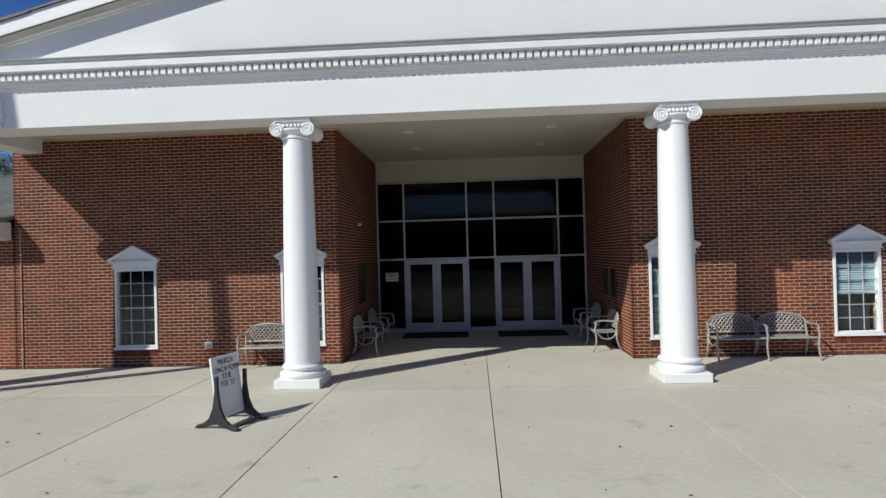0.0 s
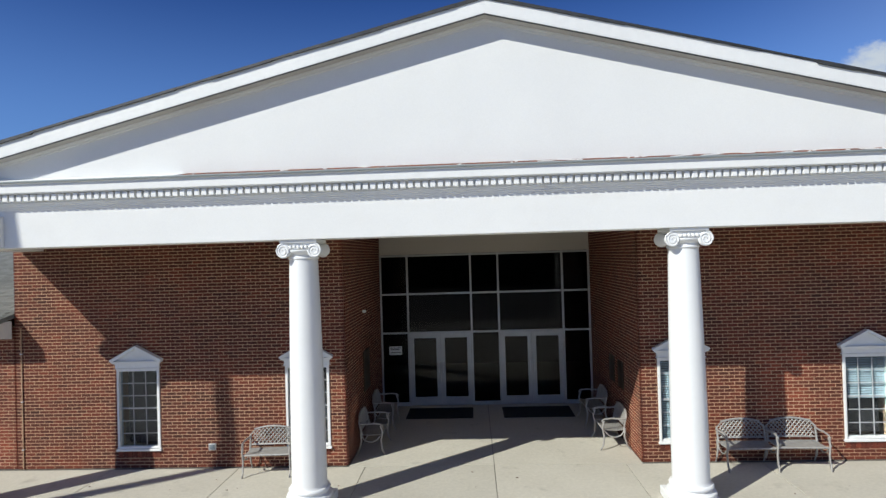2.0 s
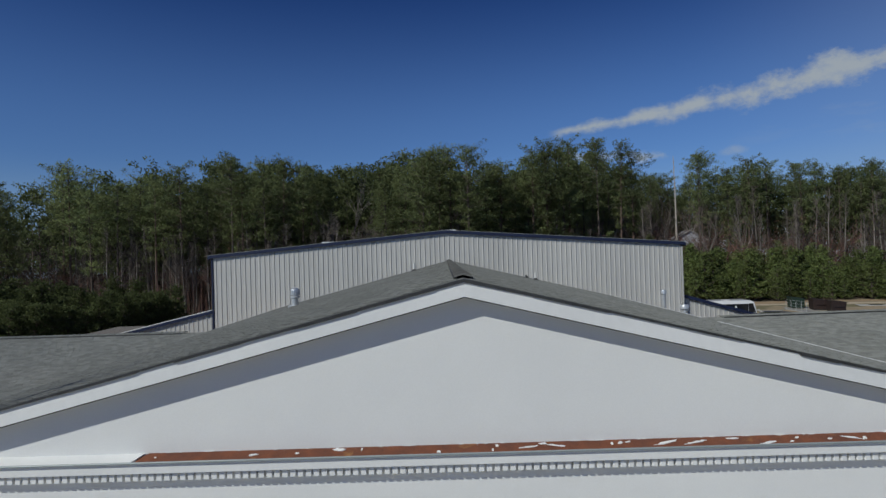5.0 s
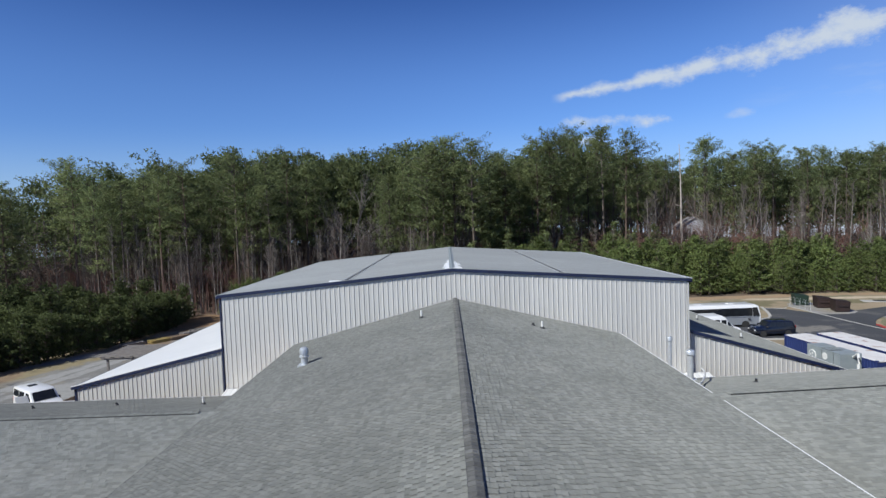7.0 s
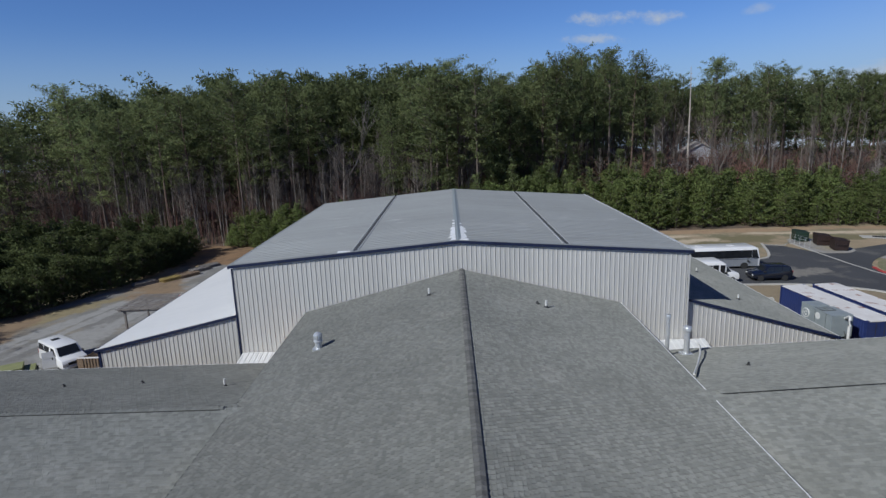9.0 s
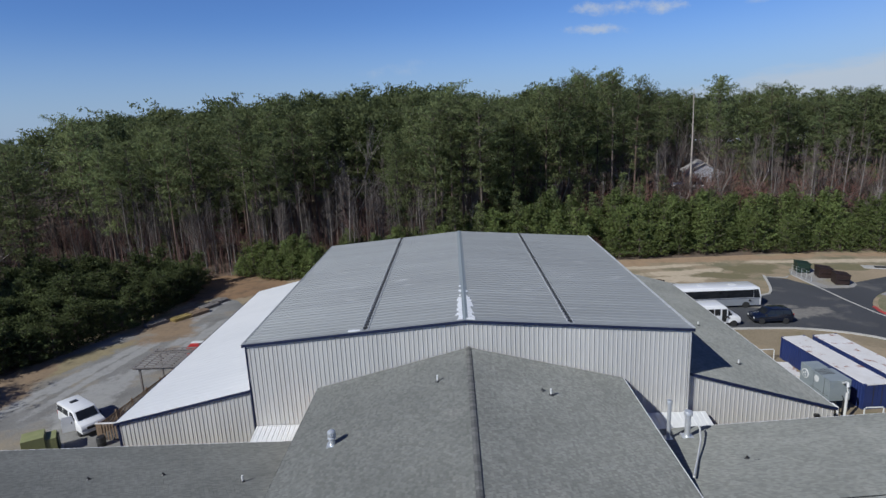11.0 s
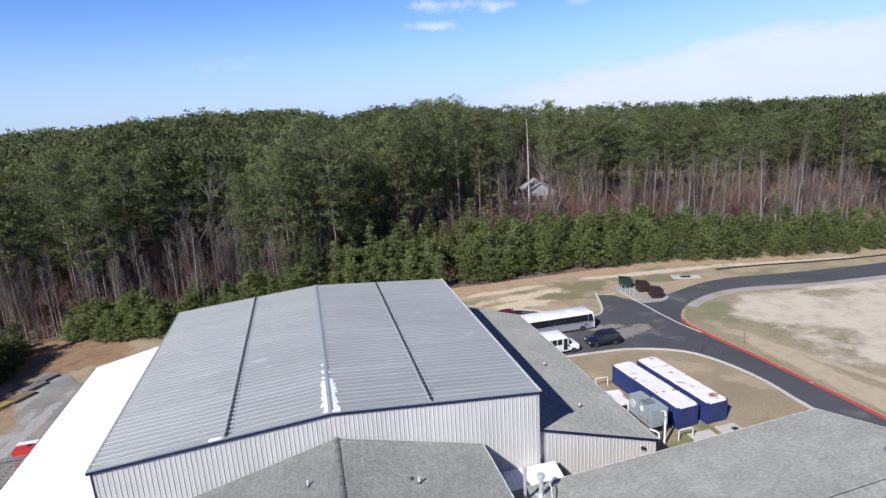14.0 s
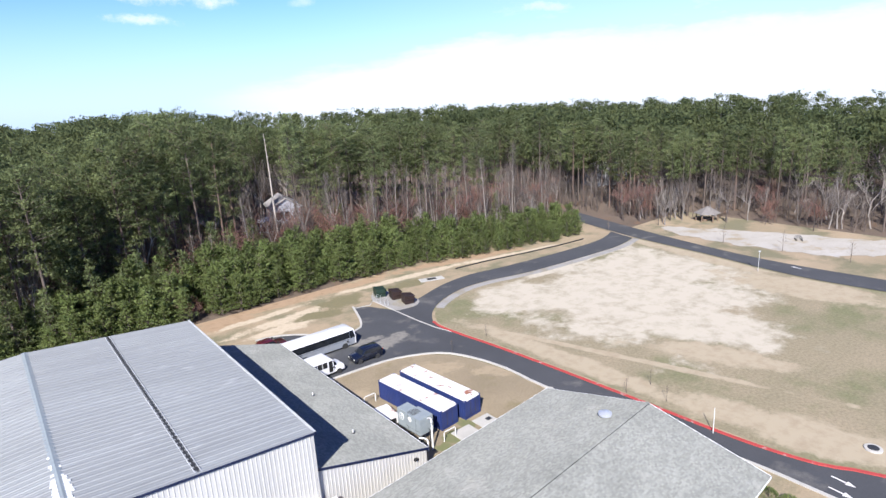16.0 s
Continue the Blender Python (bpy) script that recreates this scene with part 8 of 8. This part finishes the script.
    # trees that stand out singly
    for x, y, s, k in ((129.5, 63.5, 0.8, 1), (124.8, 69.5, 0.85, 3), (137.5, 31, 0.8, 1), (141, 22, 0.85, 3), (66, 90.5, 0.7, 0), (79, 88, 0.7, 1), (93, 83.5, 0.75, 0), (56, 93.0, 0.7, 2), (42, 103, 0.7, 1), (45, 101, 0.75, 0), (53, 106, 0.8, 1), (43, 106, 0.8, 3), (46, 105.5, 0.7, 1), (49, 106, 0.8, 0), (40, 104, 0.7, 2), (51, 103, 0.7, 3), (38, 99, 0.65, 0), (41, 98, 0.7, 1), (44, 97, 0.65, 2), (47, 98.5, 0.7, 0), (50, 99, 0.65, 1), (43, 101, 0.7, 3), (48, 102, 0.7, 2)):
        put(bares[k], x, y, s)
    for x, y, s in ((124, 68, 1.2), (121.5, 66.5, 1.0), (58, 92, 1.0), (70, 92, 1.0), (138, 36, 0.8), (44, 99, 0.9), (52, 104, 1.0), (8.7, 92, 1.3), (10.5, 94, 1.4), (14, 95, 1.1), (20, 92, 0.9), (26, 96, 1.2), (21, 80.5, 0.55), (22.5, 81.5, 0.6), (20.5, 82.5, 0.6)):
        put(rust[rng.randint(0, 2)], x, y, s)
    for x, y, s, k in ((-17.6, 94.5, 1.45, 0), (70, 87.5, 0.95, 1), (78, 86.5, 0.85, 1), (63, 90, 0.8, 1), (86, 85.5, 0.8, 1), (128, 66, 0.95, 1), (136, 33, 1.0, 1), (140, 20, 1.1, 1), (-52, 82, 0.75, 1), (98, 81, 0.8, 1)):
        put(pale[k], x, y, s)
    # a deep fringe of bare grey and reddish trees behind the young pines
    for k in range(84):
        x = rng.uniform(33, 113)
        y = 95 - 0.13 * (x - 40) + rng.uniform(0, 9)
        if k % 9 < 4:
            put(rng.choice(bares), x, y, rng.uniform(0.6, 0.95))
        else:
            put(rng.choice(rust), x, y, rng.uniform(0.9, 1.5))
    # russet and grey saplings in the hollow by the half-grown pines, and before the house
    for k in range(16):
        x, y = rng.uniform(21, 37), rng.uniform(89, 98)
        if k % 3:
            put(rng.choice(rust), x, y, rng.uniform(0.7, 1.2))
        else:
            put(rng.choice(slim), x, y, rng.uniform(0.6, 0.9))
    for x, y, s in ((46.5, 104.5, 0.85), (48.8, 105.0, 0.8), (51.2, 104.6, 0.9), (53.4, 105.2, 1.1), (56, 105, 1.2), (47.6, 106, 0.75)):
        put(rng.choice(rust), x, y, s)
    for x, y, s in ((50.1, 105.6, 0.72), (52.4, 105.8, 0.8), (47.9, 104.0, 0.66)):
        put(bares[2], x, y, s)
    # slender pale stems that stand up out of the fringe, singly and in clumps
    for k in range(34):
        x = 38 + 2.2 * k + rng.uniform(-2, 2)
        y = 94 - 0.13 * (x - 40) + rng.uniform(0, 5)
        for j in range(3 if k % 8 == 3 else 1):
            if not 41 < x < 54:
                put(rng.choice(slim), x + 0.7 * j, y + 0.4 * j, rng.uniform(0.7, 1.05))
    # pale stems, often two or three together, along the western edge
    for k in range(46):
        x = -62 + 1.32 * k + rng.uniform(-1, 1)
        y = wood_edge(x) + rng.uniform(-1.2, 4)
        for j in range(rng.choice((1, 1, 2, 3))):
            put(rng.choice(slim), x + rng.uniform(-0.6, 0.6), y + 0.5 * j, rng.uniform(0.5, 0.9))
    # grey hardwoods standing up among the pines
    for k in range(34):
        x, y = rng.uniform(-75, 62), rng.uniform(92, 122)
        if in_wood(x, y):
            put(bares[1 + 2 * (k % 2)], x, y, rng.uniform(1.1, 1.45))
    # broad pale trees and a russet oak beside the eastern lane
    for x, y, s, k in ((119.6, 60.5, 0.85, 1), (122, 62.5, 0.7, 1), (137, 31.8, 1.15, 1), (126, 63, 0.8, 1), (133, 55, 0.7, 1), (138, 47, 0.8, 1), (139, 40, 0.75, 1), (141, 27, 1.0, 0), (144, 36, 0.85, 0), (139, 15, 0.95, 0), (148, 44, 0.8, 0)):
        put(pale[k], x, y, s)
    for x, y, s in ((119.5, 67, 1.35), (117.8, 70, 1.1), (139, 36.5, 0.7)):
        put(rust[2], x, y, s)
    for x, y in ((124.5, 62), (127.5, 61), (131.5, 61.5), (135.5, 56), (123, 72), (136, 60), (140.5, 52), (143, 44), (129, 66), (133, 66)):
        put_pine(x, y, rng.uniform(0.86, 1.0), 0.5)
    # a brown and grey fringe along the eastern lane
    for k in range(46):
        u = rng.random()
        x, y = 119.5 + 22 * u + rng.uniform(0, 7), 78 - 74 * u + rng.uniform(-4, 4)
        if k % 4 == 0:
            put(rng.choice(rust), x, y, rng.uniform(0.5, 1.0))
        else:
            put(rng.choice(bares), x, y, rng.uniform(0.6, 0.9))
    for x, y, s, k in ((146, 18, 1.25, 3), (150, 27, 1.3, 1), (148, 8, 1.3, 3), (155, 20, 1.4, 1), (152, 12, 1.35, 3), (160, 30, 1.4, 3), (50, 121, 1.15, 3), (57, 124, 1.2, 1), (46, 121, 1.1, 1)):
        put(bares[k], x, y, s)
    for x, y, u in ((52, 127, 0.96), (59, 128, 0.98), (47, 125, 0.95), (62, 122, 0.97), (55, 131, 1.0)):
        put_pine(x, y, u, 0.42)
    # dead standing pine
    t = thing("dead_pine", "tall dead pine trunk, stripped pale", "tree", (44.6, 100.0, land(44, 100) - 0.1))
    b = Build().tube([(0, 0, 0), (-0.15, 0.1, 9), (-0.1, 0.3, 18), (-0.3, 0.2, 24.8)], 0.26, 7, 0.04)
    part("trunk", b, DEADWOOD, t)
    for k in range(12):
        a = k * 2.4
        z = 12 + k * 1.05
        part("stub", Build().tube([(-0.15, 0.2, z), (-0.15 + (1.0 - 0.07 * k) * math.cos(a), 0.2 + (1.0 - 0.07 * k) * math.sin(a), z + 0.35)], 0.05, 4, 0.015), DEADWOOD, t)

    # deeper woods, past counting
    far = [p for p in spots(-150, 230, 10, 215, 5.2, rng) if not edge_near(*p, 17)]
    far += [(x + rng.uniform(-4, 4), y + rng.uniform(-4, 4)) for x in range(-200, 330, 9) for y in range(-60, 330, 9) if in_wood(x, y) and math.hypot(x, y) < 345 and (x < -150 or x > 230 or y > 215)]
    kinds = []
    for i in range(6):
        _, v, nm = pine_shape(140 + i, 24.0, 0.30, 3.7, 9, 9, 0.44, 5, puff=1.45)
        tv, tf = Build().tube([(0, 0, 0), (0.1, 0, 9), (0, 0.1, 18)], 0.2, 4, 0.06).v, [(0, 1, 5, 4), (1, 2, 6, 5), (2, 3, 7, 6), (3, 0, 4, 7), (4, 5, 9, 8), (5, 6, 10, 9), (6, 7, 11, 10), (7, 4, 8, 11)]
        kinds.append((v, nm, np.array(tv), np.array(tf)))
    lv, ln, wv, wf, n2 = [], [], [], [], 0
    hard = []
    for i in range(4):
        r3 = np.random.RandomState(300 + i)
        c = r3.normal(0, 1, (58, 3)) * np.array([1.9, 1.9, 2.6]) + np.array([0, 0, 11.5])
        v, f = tuft_tris(c, 0.9, 3, r3, 1.2, 0.8)
        t3 = v.reshape(-1, 3, 3)
        t3[:, 1:] = t3[:, 1:].mean(1, keepdims=True) + (t3[:, 1:] - t3[:, 1:].mean(1, keepdims=True)) * 0.16
        hard.append(t3.reshape(-1, 3))
    hv = []
    nr = np.random.RandomState(77)
    for x, y in far:
        v, nm, tv, tf = kinds[nr.randint(6)]
        dist = math.hypot(x, y + 9)
        a, s = nr.uniform(0, 6.28), (canopy(x, y) * nr.uniform(0.84, 1.0) - land(x, y)) / 24.0
        vv, nn = v, nm
        if dist > 165:
            idx = np.nonzero(nr.rand(len(v) // 3) < (0.62 if dist < 250 else 0.42))[0]
            vv = v.reshape(-1, 3, 3)[idx]
            nn = nm.reshape(-1, 3, 3)[idx].reshape(-1, 3)
            cen = vv.mean(1, keepdims=True)
            vv = (cen + (vv - cen) * (1.3 if dist < 250 else 1.55)).reshape(-1, 3)
        rot = np.array([[math.cos(a), -math.sin(a), 0], [math.sin(a), math.cos(a), 0], [0, 0, 1]])
        o = np.array([x, y, land(x, y)])
        vv, nn = vv @ rot.T * s + o, nn @ rot.T
        if dist < 240:
            hv.append((hard[nr.randint(4)] * np.array([1.2, 1.2, 0.55])) @ rot.T * s + o - np.array([0, 0, 1.0]))
        if nr.rand() < (0.75 if x < -0.66 * (y + 9) else 0.17 + 0.16 * (x > 60)) and dist < 330:
            hv.append(hard[nr.randint(4)] @ rot.T * s * nr.uniform(0.9, 1.25) + o)
            continue
        lv.append(vv)
        ln.append(nn)
        if dist < 230:
            wv.append(tv @ rot.T * s + o)
            wf.append(tf + n2)
            n2 += len(tv)
    ob = tagged(new("distant_pines", foliage("distant_pines", np.concatenate(lv), np.concatenate(ln), NEEDLE)), "green pine woods rolling away behind the yard", "woods", "", "stuff")
    hv = np.concatenate(hv)
    tagged(new("distant_hardwoods", quick("distant_hardwoods", hv, np.arange(len(hv)).reshape(-1, 3), TWIG)), "grey leafless hardwoods among the pines", "woods", "", "stuff")
    ob2 = new("distant_trunks", quick("distant_trunks", np.concatenate(wv), np.concatenate(wf), BARK))
    ob2.parent = ob
    tagged(ob2, "", "", "", "stuff")

    # brush and saplings on the woodland floor
    def brush(name, count, area, fits, mat, label, tall):
        br = Build()
        for k in range(count):
            x, y = rng.uniform(*area[:2]), rng.uniform(*area[2:])
            if not fits(x, y):
                continue
            z, h = land(x, y), rng.uniform(1.5, 7.0) if rng.random() < 0.75 else rng.uniform(6.0, tall)
            dx, dy = rng.gauss(0, 0.35), rng.gauss(0, 0.35)
            br.tube([(x, y, z), (x + dx, y + dy, z + h)], 0.03 + h * 0.005, 3, 0.012)
            for j in range(5):
                a, u = rng.uniform(0, 6.28), rng.uniform(0.35, 0.95)
                p = (x + dx * u, y + dy * u, z + h * u)
                br.tube([p, (p[0] + math.cos(a) * h * 0.17, p[1] + math.sin(a) * h * 0.17, p[2] + h * 0.16)], 0.018, 3, 0.006)
        return tagged(new(name, quick(name, br.v, br.f, mat)), label, "brush", "", "stuff")

    brush("brush", 1700, (-95, 135, 78, 118), lambda x, y: in_wood(x, y + 1) or (x < -40 and y > 78), TWIG, "grey leafless brush between the trunks", 11.5)
    brush("brush_red", 2600, (-95, 30, 79, 112), lambda x, y: in_wood(x, y + 1), REDTWIG, "reddish-brown leafless brush between the trunks", 7.5)
    brush("brush_east", 2600, (108, 172, -25, 100), lambda x, y: in_wood(x, y) and edge_near(x, y, 14), TWIG, "tan leafless brush along the lane's wood edge", 8.5)
    # woods south of the forecourt, seen only in the glass
    sv, sn = [], []
    for k in range(120):
        x, y = -70 + (k % 60) * 2.4 + nr.uniform(-1, 1), -56 - (k // 60) * 6 + nr.uniform(-3, 3)
        v, nm = kinds[nr.randint(6)][:2]
        sv.append(v * np.array([0.9, 0.9, 0.32]) * nr.uniform(0.8, 1.1) + np.array([x, y, -0.3]))
        sn.append(nm)
    bank = Build()
    prev = None
    for k in range(101):
        x = -80 + k * 1.6
        top = 5.6 + 1.5 * noise.noise((x * 0.11, 0.0, 5.0)) + 0.8 * noise.noise((x * 0.45, 0.0, 9.0))
        if prev:
            a, ta = prev
            bank.face((a, -57, 0), (x, -57, 0), (x, -60, top), (a, -60, ta))
            bank.face((a, -60, ta), (x, -60, top), (x, -66, 0), (a, -66, 0))
        prev = (x, top)
    tagged(new("south_thicket", quick("south_thicket", bank.v, bank.f, DARKPINE)), "dark evergreen thicket across the parking area", "woods", "", "stuff")
    tagged(new("south_pines", foliage("south_pines", np.concatenate(sv), np.concatenate(sn), DARKPINE)), "green pines across the parking area", "woods", "", "stuff")


def hedge():
    rng = random.Random(31)
    kinds = [tree_kind("young_pine", "dense bright green young pine in the planted belt", "tree", "young pine belt", pine_shape(200 + i, h * 0.95, 0.04, w, 13, 12, 0.19, 7, 0.36, True, 0.62), BARK, YOUNG) for i, (h, w) in enumerate(((6.6, 2.1), (7.2, 2.2), (6.0, 2.2), (7.8, 2.2), (6.3, 2.5)))]
    used = set()
    front = [(-34, 78.5), (-31, 76.4), (-24, 74.3), (-20, 75.0), (-8, 77.5), (0, 78.5), (12, 79), (26, 79.6), (33, 79.6), (42, 81), (48, 79.8), (57.7, 78.8), (69, 75.8), (81, 72.4), (95, 69.2), (103, 70.0)]
    line = smooth_line([(x, y, 0) for x, y in front], 1.0)
    for row in range(5):
        i = 0.0
        while i < len(line) - 1:
            p = line[int(i)]
            x, y = p[0] + rng.uniform(-0.5, 0.5), p[1] + 1.2 + row * 2.8 + rng.uniform(-0.7, 0.7)
            i += rng.uniform(1.8, 2.9) * (0.8 if x < 0 else 1.0)
            if (21.0 < x < 25.0 and row < 3) or (x < -4 and row > 2):
                continue
            t = rng.choice(kinds)
            s = rng.uniform(0.82, 1.22) * float(np.interp(x, (-34, -20, -6, 10, 40, 62, 104), (0.72, 0.74, 0.80, 1.15, 1.12, 1.05, 0.78))) * (0.82 if row == 0 else 1.0) * rng.choice((0.8, 1.0, 1.0))
            m = pose(x, y, land(x, y) - 0.05, 0, 0, rng.uniform(0, 360))
            c = t if t not in used else copy_thing(t, m)
            c.matrix_basis = m
            flat = 1.0 + 0.3 * (1 - sstep(-6, 14, x))
            c.scale = (s * flat, s * flat, s)
            used.add(t)
    dark = [tree_kind("bushy_pine", "dark green bushy pine beside the gravel yard", "tree", "dark bushy pines", pine_shape(230 + i, h * 0.93, 0.03, w * 1.1, 11, 12, 0.21, 7, 0.42, True, 0.70), BARK, DARKPINE) for i, (h, w) in enumerate(((6.0, 2.2), (5.0, 2.4), (7.0, 2.3)))]
    used = set()
    for k in range(217):
        u = rng.random()
        y = 40 + u * 36
        edge = float(np.interp(y, (40, 45, 47.5, 52.7, 58.5, 66, 76), (-48, -45, -41.8, -41.0, -38.2, -37, -37.6)))
        x = edge - 1.2 - rng.random() ** 0.8 * 25
        t = rng.choice(dark)
        s = rng.uniform(0.6, 1.05) * (0.75 if x > edge - 3.5 else 1.0)
        if k >= 195:
            y = 41.5 + (k - 195) * 1.6
            x = float(np.interp(y, (40, 45, 47.5, 52.7, 58.5, 66, 76), (-48, -45, -41.8, -41.0, -38.2, -37, -37.6))) - rng.uniform(0.7, 1.5)
            s = rng.uniform(0.62, 0.9)
        m = pose(x, y, -0.05, 0, 0, rng.uniform(0, 360))
        c = t if t not in used else copy_thing(t, m)
        c.matrix_basis = m
        c.scale = (s, s, s)
        used.add(t)


def west_screen():
    """Pines west of the gravel yard, which throw their shade across it."""
    rng = random.Random(77)
    for i, (x, y, h) in enumerate(((-50, 19, 11), (-53, 24, 13), (-48.5, 14.5, 10), (-52, 29.5, 12), (-57, 27, 14), (-56, 19, 12), (-50.5, 33.5, 8))):
        t = tree_kind("pine_tree", "pine at the edge of the gravel yard", "tree", "yard pines", pine_shape(500 + i, h, 0.22, 2.9, 12), BARK, NEEDLE)
        t.matrix_basis = pose(x, y, -0.05, 0, 0, rng.uniform(0, 360))


def leaning_tree():
    """A slender leafless tree beside the forecourt, unseen; added and bent to throw its shade on the brick front."""
    t = thing("bare_tree", "unseen leaning leafless tree added to shade the brick front", "tree", (-15.3, -5.1, -0.05))
    part("trunk", Build().tube([(0, 0, 0), (0.3, 0, 3), (0.8, 0, 5.5), (1.75, 0, 8), (2.1, 0, 9.2), (1.97, 0, 10.7), (1.5, 0, 14.5)], 0.21, 8, 0.11), BARK, t, smooth=True)
    for k in range(7):
        a, z = k * 2.3, 11.6 + k * 0.42
        part("limb", Build().tube([(1.85 - 0.04 * k, 0, z), (1.7 + 1.0 * math.cos(a), 1.0 * math.sin(a), z + 1.2), (1.7 + 1.6 * math.cos(a), 1.6 * math.sin(a), z + 2.6)], 0.05, 5, 0.012), BARK, t)


woods()
leaning_tree()
hedge()
west_screen()
